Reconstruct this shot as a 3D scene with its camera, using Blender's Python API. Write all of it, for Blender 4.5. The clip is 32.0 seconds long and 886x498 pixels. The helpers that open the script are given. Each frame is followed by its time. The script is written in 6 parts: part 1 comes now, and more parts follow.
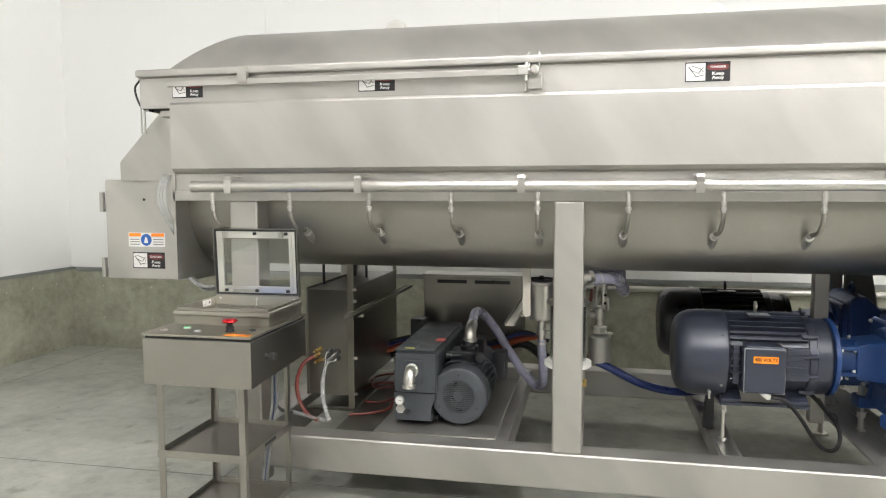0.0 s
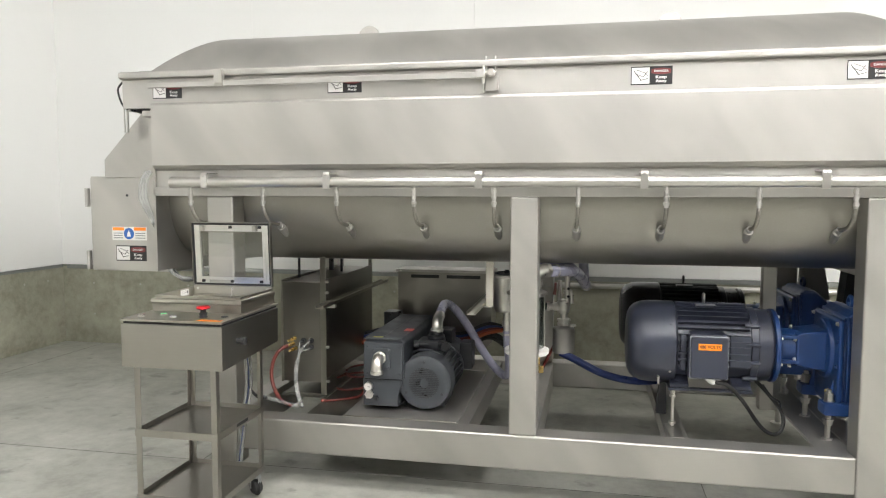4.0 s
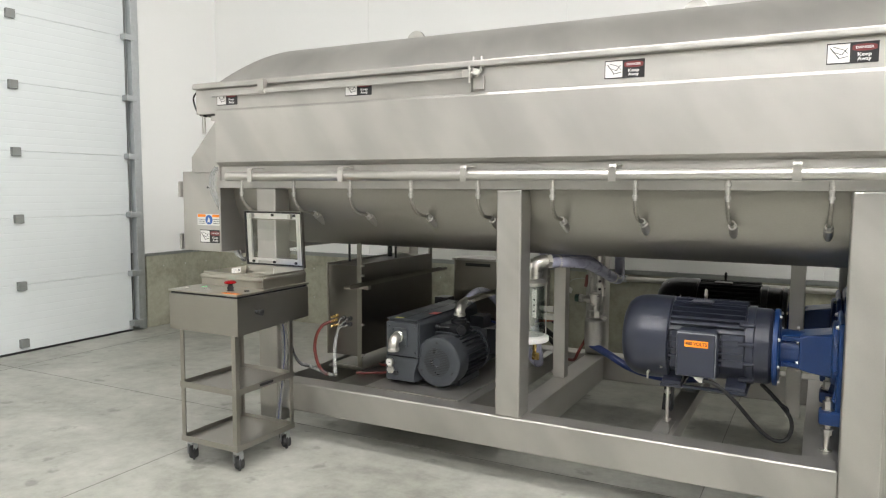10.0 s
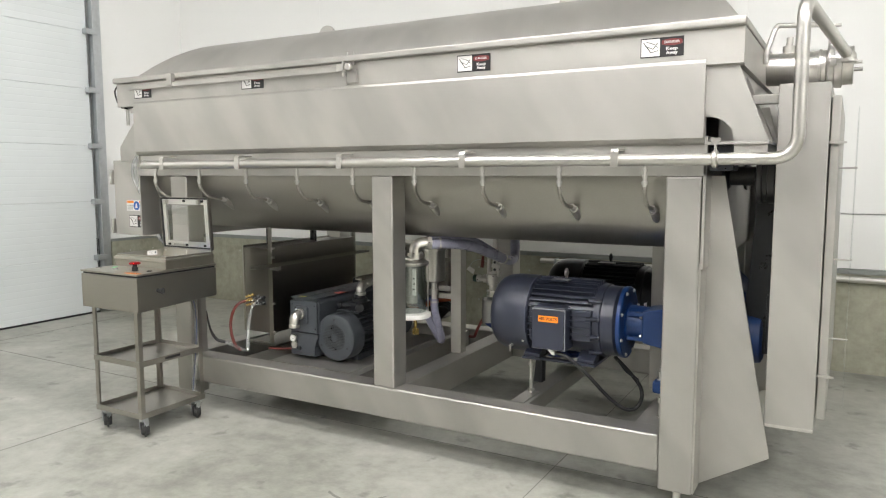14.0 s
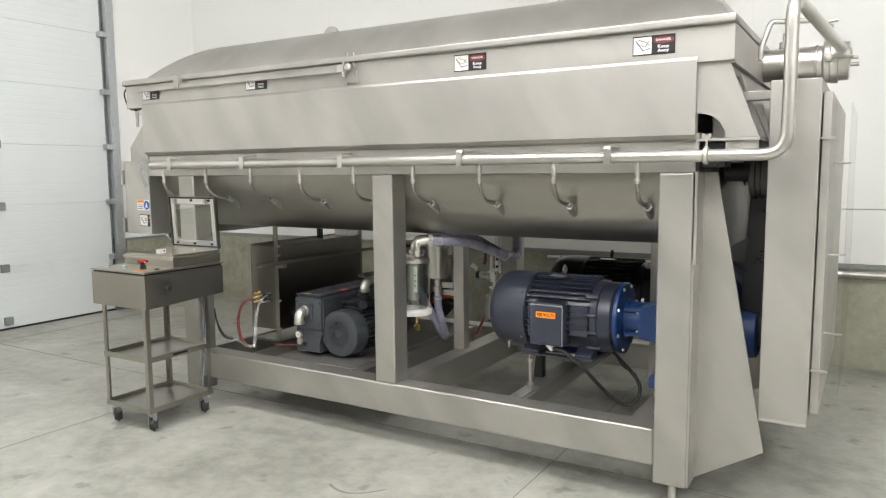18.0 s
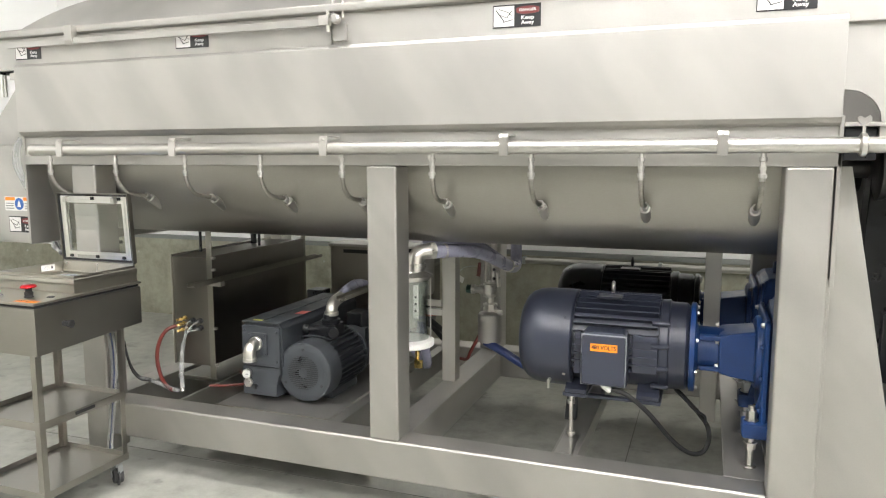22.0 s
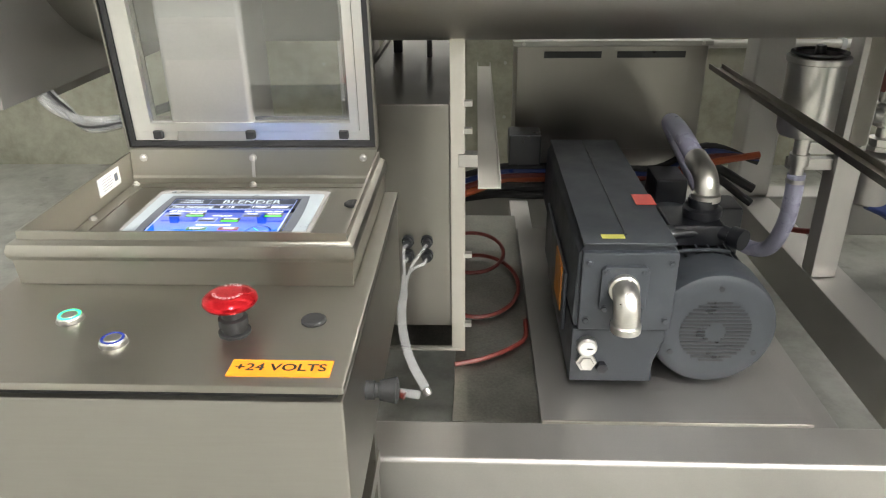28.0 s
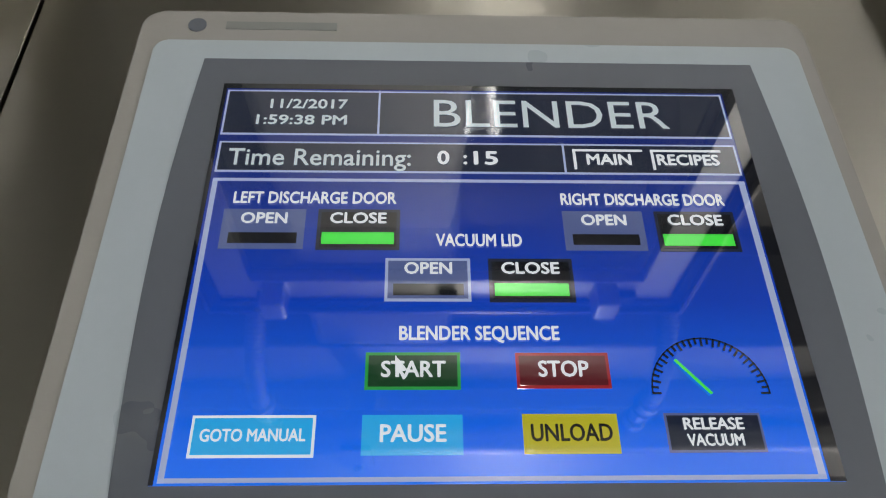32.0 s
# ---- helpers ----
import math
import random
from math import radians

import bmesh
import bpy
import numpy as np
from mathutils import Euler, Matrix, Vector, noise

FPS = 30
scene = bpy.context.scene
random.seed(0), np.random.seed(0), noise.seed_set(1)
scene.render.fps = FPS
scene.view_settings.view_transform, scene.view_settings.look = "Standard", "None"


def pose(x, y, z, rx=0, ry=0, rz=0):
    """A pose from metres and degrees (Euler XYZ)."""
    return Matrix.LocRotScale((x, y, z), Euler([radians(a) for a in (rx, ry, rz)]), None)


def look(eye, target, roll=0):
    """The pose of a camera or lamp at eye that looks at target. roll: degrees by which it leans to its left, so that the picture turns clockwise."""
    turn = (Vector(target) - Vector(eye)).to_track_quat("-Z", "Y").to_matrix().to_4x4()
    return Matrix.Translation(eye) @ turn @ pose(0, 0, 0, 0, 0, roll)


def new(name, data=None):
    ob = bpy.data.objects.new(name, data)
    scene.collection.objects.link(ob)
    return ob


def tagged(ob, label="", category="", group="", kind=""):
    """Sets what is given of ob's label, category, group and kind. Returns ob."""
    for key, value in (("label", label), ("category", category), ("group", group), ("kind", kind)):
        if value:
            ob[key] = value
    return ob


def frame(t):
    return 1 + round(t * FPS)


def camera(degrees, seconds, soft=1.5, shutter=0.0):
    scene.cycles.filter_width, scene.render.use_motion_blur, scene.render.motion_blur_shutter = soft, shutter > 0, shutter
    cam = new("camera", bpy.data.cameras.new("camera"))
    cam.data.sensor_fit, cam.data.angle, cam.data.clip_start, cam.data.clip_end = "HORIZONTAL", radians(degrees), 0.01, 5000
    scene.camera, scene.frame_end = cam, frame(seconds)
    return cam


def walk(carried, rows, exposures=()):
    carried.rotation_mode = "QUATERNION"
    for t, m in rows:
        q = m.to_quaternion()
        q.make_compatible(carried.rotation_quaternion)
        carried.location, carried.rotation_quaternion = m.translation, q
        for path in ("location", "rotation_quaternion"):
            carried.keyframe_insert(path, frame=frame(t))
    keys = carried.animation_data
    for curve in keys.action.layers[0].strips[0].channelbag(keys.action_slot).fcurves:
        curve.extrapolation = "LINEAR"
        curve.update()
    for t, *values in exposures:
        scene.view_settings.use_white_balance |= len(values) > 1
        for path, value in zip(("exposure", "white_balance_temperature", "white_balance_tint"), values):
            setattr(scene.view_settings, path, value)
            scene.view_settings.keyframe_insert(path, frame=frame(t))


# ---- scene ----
cam = camera(63.2, 32.0, 1.15)
PATH = [
    (0, (-0.7740, -3.6819, 1.7699), (-1.1750, -1.7293, 1.6065), -0.10),
    (0.5, (-0.7619, -3.6869, 1.7348), (-1.2020, -1.7427, 1.5724), -0.25),
    (1, (-0.7429, -3.6860, 1.7500), (-1.1798, -1.7432, 1.5642), -0.27),
    (1.5, (-0.7345, -3.6918, 1.7389), (-1.1571, -1.7461, 1.5503), -0.04),
    (2, (-0.7330, -3.7136, 1.7202), (-1.1451, -1.7650, 1.5380), 0.08),
    (2.5, (-0.7178, -3.7551, 1.7230), (-1.1155, -1.8035, 1.5408), 0.02),
    (3, (-0.6708, -3.8099, 1.7368), (-1.0583, -1.8558, 1.5593), 0.16),
    (3.5, (-0.6136, -3.8722, 1.7335), (-0.9855, -1.9138, 1.5704), 0.11),
    (5.5, (-0.2448, -3.8549, 1.6806), (-0.8456, -1.9514, 1.5554), 0.54),
    (6, (-0.1409, -3.8987, 1.7019), (-0.7937, -2.0132, 1.5647), 0.95),
    (6.5, (-0.0383, -3.9335, 1.7108), (-0.7297, -2.0620, 1.5720), 0.76),
    (7, (0.0553, -3.9365, 1.7116), (-0.6399, -2.0662, 1.5754), 0.11),
    (7.5, (0.1730, -3.9283, 1.7061), (-0.5440, -2.0658, 1.5762), -0.27),
    (8, (0.3110, -3.9239, 1.7061), (-0.4370, -2.0745, 1.5636), -0.37),
    (8.5, (0.4152, -3.9226, 1.7185), (-0.3865, -2.0969, 1.5636), -0.21),
    (9, (0.4911, -3.8746, 1.7126), (-0.3702, -2.0771, 1.5478), -0.50),
    (9.5, (0.5880, -3.8015, 1.7127), (-0.3110, -2.0233, 1.5405), -0.07),
    (10, (0.6840, -3.7551, 1.7212), (-0.2463, -1.9928, 1.5512), 0.24),
    (10.5, (0.8142, -3.7357, 1.7258), (-0.1430, -1.9878, 1.5562), 0.77),
    (11, (0.9633, -3.7365, 1.7327), (-0.0198, -2.0030, 1.5643), 0.76),
    (11.5, (1.0620, -3.7408, 1.7216), (0.0630, -2.0163, 1.5535), 0.42),
    (12, (1.1065, -3.7323, 1.7190), (0.0982, -2.0139, 1.5443), -0.25),
    (12.5, (1.1502, -3.7005, 1.7182), (0.1639, -1.9709, 1.5293), -0.74),
    (13, (1.2459, -3.6420, 1.7145), (0.2686, -1.9085, 1.5151), -0.68),
    (13.5, (1.3909, -3.5982, 1.7180), (0.4155, -1.8641, 1.5149), -0.24),
    (14, (1.5881, -3.6116, 1.7246), (0.6087, -1.8803, 1.5166), -0.08),
    (14.5, (1.7316, -3.6356, 1.7236), (0.7308, -1.9171, 1.5106), -0.01),
    (16.5, (1.8052, -3.6464, 1.7233), (0.7653, -1.9509, 1.5141), -1.03),
    (17, (1.7901, -3.6396, 1.7292), (0.7539, -1.9418, 1.5200), -0.83),
    (17.5, (1.7623, -3.6308, 1.7253), (0.7334, -1.9285, 1.5167), -0.62),
    (18, (1.7144, -3.6073, 1.7261), (0.6925, -1.9014, 1.5124), -0.49),
    (18.5, (1.6245, -3.5470, 1.7331), (0.6097, -1.8374, 1.5160), -0.01),
    (19, (1.5042, -3.4675, 1.7339), (0.5270, -1.7357, 1.5192), 0.41),
    (19.5, (1.3885, -3.3783, 1.7304), (0.4573, -1.6210, 1.5190), 0.48),
    (20, (1.2502, -3.2656, 1.7420), (0.3481, -1.4924, 1.5367), 0.46),
    (20.5, (1.0962, -3.1910, 1.7442), (0.2225, -1.4038, 1.5374), 0.56),
    (21, (0.8937, -3.1478, 1.7434), (0.0487, -1.3474, 1.5320), 0.21),
    (21.5, (0.7124, -3.1003, 1.7367), (-0.0533, -1.2663, 1.5127), -0.21),
    (22, (0.5291, -3.0068, 1.7391), (-0.1565, -1.1443, 1.4926), -0.02),
    (22.5, (0.3212, -2.9164, 1.7565), (-0.2895, -1.0368, 1.4497), 0.60),
    (23, (0.0631, -2.8398, 1.7614), (-0.4740, -0.9503, 1.3853), 0.99),
    (23.5, (-0.1826, -2.7578, 1.7587), (-0.6245, -0.8587, 1.3136), 0.44),
    (24, (-0.4043, -2.6017, 1.7496), (-0.7713, -0.7050, 1.2320), 0.12),
    (24.5, (-0.632, -2.457, 1.735), (-0.938, -0.563, 1.165), 0.2),
    (25, (-0.911, -2.342, 1.731), (-1.15, -0.454, 1.116), 0.5),
    (25.5, (-1.165, -2.23, 1.708), (-1.334, -0.345, 1.062), 0.3),
    (27.5, (-1.99, -1.556, 1.606), (-2.076, 0.295, 0.853), -1.1),
    (28, (-2.145, -1.357, 1.605), (-2.232, 0.452, 0.756), -0.8),
    (28.5, (-2.327, -1.154, 1.602), (-2.387, 0.577, 0.601), -0.5),
    (29, (-2.445, -0.973, 1.58), (-2.484, 0.658, 0.423), -1.1),
    (29.5, (-2.487, -0.772, 1.559), (-2.559, 0.783, 0.304), -1.2),
    (30, (-2.522, -0.638, 1.517), (-2.661, 0.783, 0.117), -2.0),
    (30.5, (-2.573, -0.507, 1.482), (-2.697, 0.771, -0.051), -2.2),
    (31, (-2.603, -0.425, 1.433), (-2.596, 0.721, -0.206), 1.1),
    (31.5, (-2.609, -0.383, 1.404), (-2.565, 0.67, -0.296), 2.1),
    (32, (-2.613, -0.355, 1.373), (-2.547, 0.668, -0.344), 3.4),
]
walk(cam, [(t, look(eye, target, roll)) for t, eye, target, roll in PATH], exposures=[(0, 0.17), (3, 0.17), (6, 0.08), (9, 0.0), (19, 0.0), (21, 0.17), (22, 0.32), (24, 0.68), (25.5, 0.75), (28, 0.52), (29, 0.0), (30, -0.40), (31, -0.76), (32, -1.08)])

# ---- world and lights ----
world = bpy.data.worlds.new("world")
scene.world = world
world.use_nodes = True
world.node_tree.nodes["Background"].inputs[0].default_value = (0.9, 0.93, 1.0, 1)
world.node_tree.nodes["Background"].inputs[1].default_value = 0.02
TUBE_GLOW = 240.0
CEILING = 6.2
WEST, EAST, SOUTH, NORTH = -6.55, 9.0, -17.0, 3.45


# ---- materials ----
def node(tree, kind, **values):
    n = tree.nodes.new(kind)
    for key, value in values.items():
        n.inputs[key].default_value = value
    return n


def paint(name, colour, rough=0.5, metal=0.0, vary=0.06, scale=6.0, fine=60.0, bump=0.05, stretch=(1, 1, 1),
          rough_vary=0.1, emit=0.0, coat=0.0, aniso=0.0):
    """A surface with broad stains and fine grain in colour, gloss and relief."""
    m = bpy.data.materials.new(name)
    m.use_nodes = True
    t = m.node_tree
    b = t.nodes["Principled BSDF"]
    link = t.links.new
    co = node(t, "ShaderNodeTexCoord")
    mp = node(t, "ShaderNodeMapping", Scale=stretch)
    link(co.outputs["Object"], mp.inputs["Vector"])
    broad = node(t, "ShaderNodeTexNoise", Scale=scale, Detail=4.0, Roughness=0.6)
    grain = node(t, "ShaderNodeTexNoise", Scale=fine, Detail=3.0)
    link(co.outputs["Object"], broad.inputs["Vector"])
    link(mp.outputs["Vector"], grain.inputs["Vector"])
    mix = node(t, "ShaderNodeMix")
    mix.data_type = "RGBA"
    lo = [max(0, c * (1 - vary)) for c in colour]
    hi = [min(1, c * (1 + vary)) for c in colour]
    mix.inputs[6].default_value = (*lo, 1)
    mix.inputs[7].default_value = (*hi, 1)
    both = node(t, "ShaderNodeMath")
    both.operation = "MULTIPLY_ADD"
    both.inputs[1].default_value = 0.65
    half = node(t, "ShaderNodeMath")
    half.operation = "MULTIPLY"
    half.inputs[1].default_value = 0.35
    link(grain.outputs[0], half.inputs[0])
    link(broad.outputs[0], both.inputs[0])
    link(half.outputs[0], both.inputs[2])
    ramp = node(t, "ShaderNodeMapRange")
    ramp.inputs["From Min"].default_value = 0.3
    ramp.inputs["From Max"].default_value = 0.7
    link(both.outputs[0], ramp.inputs["Value"])
    link(ramp.outputs[0], mix.inputs[0])
    link(mix.outputs[2], b.inputs["Base Color"])
    rr = node(t, "ShaderNodeMapRange")
    rr.inputs["From Min"].default_value, rr.inputs["From Max"].default_value = 0.3, 0.7
    rr.inputs["To Min"].default_value = max(0.02, rough - rough_vary)
    rr.inputs["To Max"].default_value = min(1, rough + rough_vary)
    link(broad.outputs[0], rr.inputs["Value"])
    link(rr.outputs[0], b.inputs["Roughness"])
    b.inputs["Metallic"].default_value = metal
    b.inputs["Coat Weight"].default_value = coat
    b.inputs["Anisotropic"].default_value = aniso
    if aniso:
        # brushed along x: the gloss spreads across the brush lines
        across = node(t, "ShaderNodeCombineXYZ", X=0.0, Y=0.7, Z=0.7)
        link(across.outputs[0], b.inputs["Tangent"])
    if bump:
        bp = node(t, "ShaderNodeBump", Strength=bump, Distance=0.002)
        link(grain.outputs[0], bp.inputs["Height"])
        link(bp.outputs["Normal"], b.inputs["Normal"])
    if emit:
        link(mix.outputs[2], b.inputs["Emission Color"])
        b.inputs["Emission Strength"].default_value = emit
    return m


def glass(name, colour, rough=0.02, alpha_mix=0.82):
    """Thin clear sheet: mostly clear, some gloss."""
    m = bpy.data.materials.new(name)
    m.use_nodes = True
    t = m.node_tree
    t.nodes.remove(t.nodes["Principled BSDF"])
    out = t.nodes["Material Output"]
    clear = node(t, "ShaderNodeBsdfTransparent", Color=(*colour, 1))
    gloss = node(t, "ShaderNodeBsdfGlossy", Roughness=rough)
    mx = node(t, "ShaderNodeMixShader", Fac=0.13)
    t.links.new(clear.outputs[0], mx.inputs[1])
    t.links.new(gloss.outputs[0], mx.inputs[2])
    t.links.new(mx.outputs[0], out.inputs["Surface"])
    return m


STEEL = paint("bead_blasted_steel", (0.475, 0.462, 0.436), 0.50, 1.0, 0.05, 2.2, 260, 0.012, rough_vary=0.05)


def lamp_streaks(m, turn, low, high):
    """Soft slanting streaks of reflected lamp light, put into the base colour."""
    t = m.node_tree
    b = t.nodes["Principled BSDF"]
    source = b.inputs["Base Color"].links[0].from_socket
    co = node(t, "ShaderNodeTexCoord")
    rot = node(t, "ShaderNodeMapping", Rotation=(0, turn, 0))
    mp = node(t, "ShaderNodeMapping", Scale=(2.8, 1.0, 0.85))
    no = node(t, "ShaderNodeTexNoise", Scale=1.5, Detail=2.5, Roughness=0.5)
    mr = node(t, "ShaderNodeMapRange")
    mr.inputs["From Min"].default_value, mr.inputs["From Max"].default_value = 0.36, 0.64
    mr.inputs["To Min"].default_value, mr.inputs["To Max"].default_value = low, high
    mx = node(t, "ShaderNodeVectorMath")
    mx.operation = "SCALE"
    t.links.new(co.outputs["Object"], rot.inputs["Vector"])
    t.links.new(rot.outputs["Vector"], mp.inputs["Vector"])
    t.links.new(mp.outputs["Vector"], no.inputs["Vector"])
    t.links.new(no.outputs[0], mr.inputs["Value"])
    t.links.new(source, mx.inputs[0])
    t.links.new(mr.outputs[0], mx.inputs["Scale"])
    t.links.new(mx.outputs[0], b.inputs["Base Color"])


lamp_streaks(STEEL, radians(37), 0.925, 1.09)
# olive steel, base colour lowered to hold the shade under the troughs
TROUGH_STEEL = paint("shaded_trough_steel", (0.355, 0.342, 0.312), 0.41, 1.0, 0.06, 1.6, 240, 0.02, (0.3, 1, 1), 0.06)
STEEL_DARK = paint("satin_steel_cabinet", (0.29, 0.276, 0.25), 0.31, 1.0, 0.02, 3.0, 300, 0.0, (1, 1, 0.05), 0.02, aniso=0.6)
BRUSHED = paint("brushed_steel", (0.40, 0.383, 0.335), 0.31, 1.0, 0.02, 3.0, 300, 0.0, (0.05, 1, 1), 0.02, aniso=1.0)
POLISHED = paint("polished_steel", (0.60, 0.585, 0.555), 0.33, 1.0, 0.04, 8, 90, 0.0, rough_vary=0.05)
# polished steel with the south lamps' reflection lifted into its colour
BRIGHT = paint("lamp_paled_window_frame", (0.80, 0.79, 0.765), 0.34, 1.0, 0.03, 8, 90, 0.0, rough_vary=0.04)
# brushed steel, base darkened to stand for the dim room it reflects
CART = paint("dim_reflection_brushed_steel", (0.375, 0.36, 0.328), 0.33, 1.0, 0.04, 4.0, 300, 0.0, (0.05, 1, 1), 0.03, aniso=0.7)
BRAID = paint("braided_steel_hose", (0.30, 0.285, 0.255), 0.38, 1.0, 0.2, 60, 420, 0.2)
AMBER = paint("amber_plate", (0.42, 0.15, 0.015), 0.45, 0.0, 0.1, 10, 100, 0.02)
TRAY = paint("stained_steel_and_gap_shade", (0.22, 0.215, 0.19), 0.42, 1.0, 0.35, 9, 120, 0.06)
CASTING = paint("cast_stainless", (0.66, 0.64, 0.6), 0.36, 1.0, 0.08, 30, 220, 0.15)
SHAFT_GREY = paint("dark_grey_shaft", (0.055, 0.054, 0.052), 0.4, 0.3, 0.15, 12, 120, 0.06)
ZINC = paint("galvanised_steel", (0.50, 0.52, 0.53), 0.42, 0.9, 0.12, 14, 80, 0.08)
BRASS = paint("brass", (0.72, 0.52, 0.2), 0.25, 1.0, 0.08, 20, 120, 0.04)
PUMP = paint("pump_grey_paint", (0.037, 0.042, 0.049), 0.5, 0.0, 0.12, 8, 240, 0.12)
MOTOR = paint("motor_blue_grey_paint", (0.027, 0.031, 0.048), 0.30, 0.0, 0.04, 6, 160, 0.03, rough_vary=0.02)
BLUE = paint("gearbox_blue_paint", (0.008, 0.037, 0.140), 0.38, 0.0, 0.14, 7, 120, 0.05)
BLACK = paint("black_paint", (0.012, 0.013, 0.016), 0.35, 0.0, 0.2, 8, 120, 0.08)
RUBBER = paint("black_rubber", (0.018, 0.018, 0.018), 0.65, 0.0, 0.25, 20, 200, 0.15)
WHITE_PLASTIC = paint("white_plastic", (0.72, 0.71, 0.68), 0.35, 0.0, 0.04, 10, 100, 0.02)
HOSE_CLEAR = paint("milky_ribbed_hose", (0.36, 0.36, 0.47), 0.3, 0.0, 0.08, 12, 90, 0.05)
HOSE_RED = paint("red_air_hose", (0.13, 0.02, 0.014), 0.4, 0.0, 0.1, 12, 90, 0.03)
PLUG_GREEN = paint("green_port_plug", (0.012, 0.045, 0.032), 0.4, 0.0, 0.1, 12, 90, 0.03)
HOSE_BLUE = paint("blue_hose", (0.012, 0.028, 0.13), 0.35, 0.0, 0.12, 12, 90, 0.03)
HOSE_ORANGE = paint("orange_hose", (0.30, 0.06, 0.015), 0.4, 0.0, 0.12, 12, 90, 0.03)
GASKET = paint("pale_gasket", (0.30, 0.31, 0.33), 0.6, 0.0, 0.05, 20, 100, 0.0)
ORANGE = paint("orange_label", (0.95, 0.27, 0.015), 0.4, 0.0, 0.03, 10, 100, 0.0)
YELLOW = paint("yellow_label", (0.50, 0.48, 0.10), 0.45, 0.0, 0.05, 10, 100, 0.0)
PINK = paint("red_tag", (0.62, 0.10, 0.08), 0.45, 0.0, 0.06, 10, 100, 0.0)
LABEL_WHITE = paint("label_white", (0.75, 0.74, 0.72), 0.4, 0.0, 0.04, 20, 100, 0.0)
LABEL_BLACK = paint("label_black", (0.014, 0.014, 0.015), 0.4, 0.0, 0.1, 20, 100, 0.0)
LABEL_RED = paint("label_red", (0.16, 0.028, 0.028), 0.4, 0.0, 0.06, 20, 100, 0.0)
LABEL_BLUE = paint("label_blue", (0.03, 0.12, 0.42), 0.4, 0.0, 0.06, 20, 100, 0.0)
RED_CAP = paint("red_anodised_metal", (0.50, 0.010, 0.016), 0.16, 0.75, 0.05, 20, 120, 0.0)
WALL_WHITE = paint("white_wall_panel", (0.76, 0.76, 0.74), 0.5, 0.0, 0.012, 0.6, 40, 0.01, rough_vary=0.03)
WALL_GREY = paint("unseen_wall_grey", (0.42, 0.42, 0.40), 0.6, 0.0, 0.04, 0.6, 40, 0.01, rough_vary=0.03)
CEILING_GREY = paint("unseen_ceiling_grey", (0.43, 0.43, 0.42), 0.6, 0.0, 0.05, 0.8, 40, 0.01, rough_vary=0.03)
DOOR_WHITE = paint("white_door_panel", (0.64, 0.67, 0.67), 0.4, 0.0, 0.03, 1.6, 60, 0.03)
TRIM_GREY = paint("grey_trim", (0.22, 0.23, 0.22), 0.5, 0.2, 0.1, 4, 60, 0.03)
BEZEL = paint("warm_grey_bezel", (0.28, 0.27, 0.25), 0.42, 0.0, 0.03, 10, 200, 0.03)
BEZEL_LIGHT = paint("pale_blue_grey_panel", (0.37, 0.42, 0.45), 0.35, 0.0, 0.02, 10, 200, 0.02)
BEZEL_DARK = paint("mid_grey_panel", (0.10, 0.11, 0.128), 0.35, 0.0, 0.03, 10, 200, 0.02)
def tubing(name, colour, body=0.45):
    """Clear plastic tube: partly see-through with a glossy skin."""
    m = paint(name, colour, 0.12, 0.0, 0.15, 25, 110, 0.05)
    t = m.node_tree
    out, skin = t.nodes["Material Output"], t.nodes["Principled BSDF"]
    clear = node(t, "ShaderNodeBsdfTransparent", Color=(0.9, 0.91, 0.9, 1))
    mx = node(t, "ShaderNodeMixShader", Fac=body)
    t.links.new(clear.outputs[0], mx.inputs[1])
    t.links.new(skin.outputs[0], mx.inputs[2])
    t.links.new(mx.outputs[0], out.inputs["Surface"])
    return m


TUBING = tubing("clear_plastic_tubing", (0.62, 0.62, 0.61), 0.3)
GLASS = glass("clear_sheet", (0.97, 0.98, 0.98))
CYLINDER_GLASS = glass("sight_glass", (0.85, 0.88, 0.86))


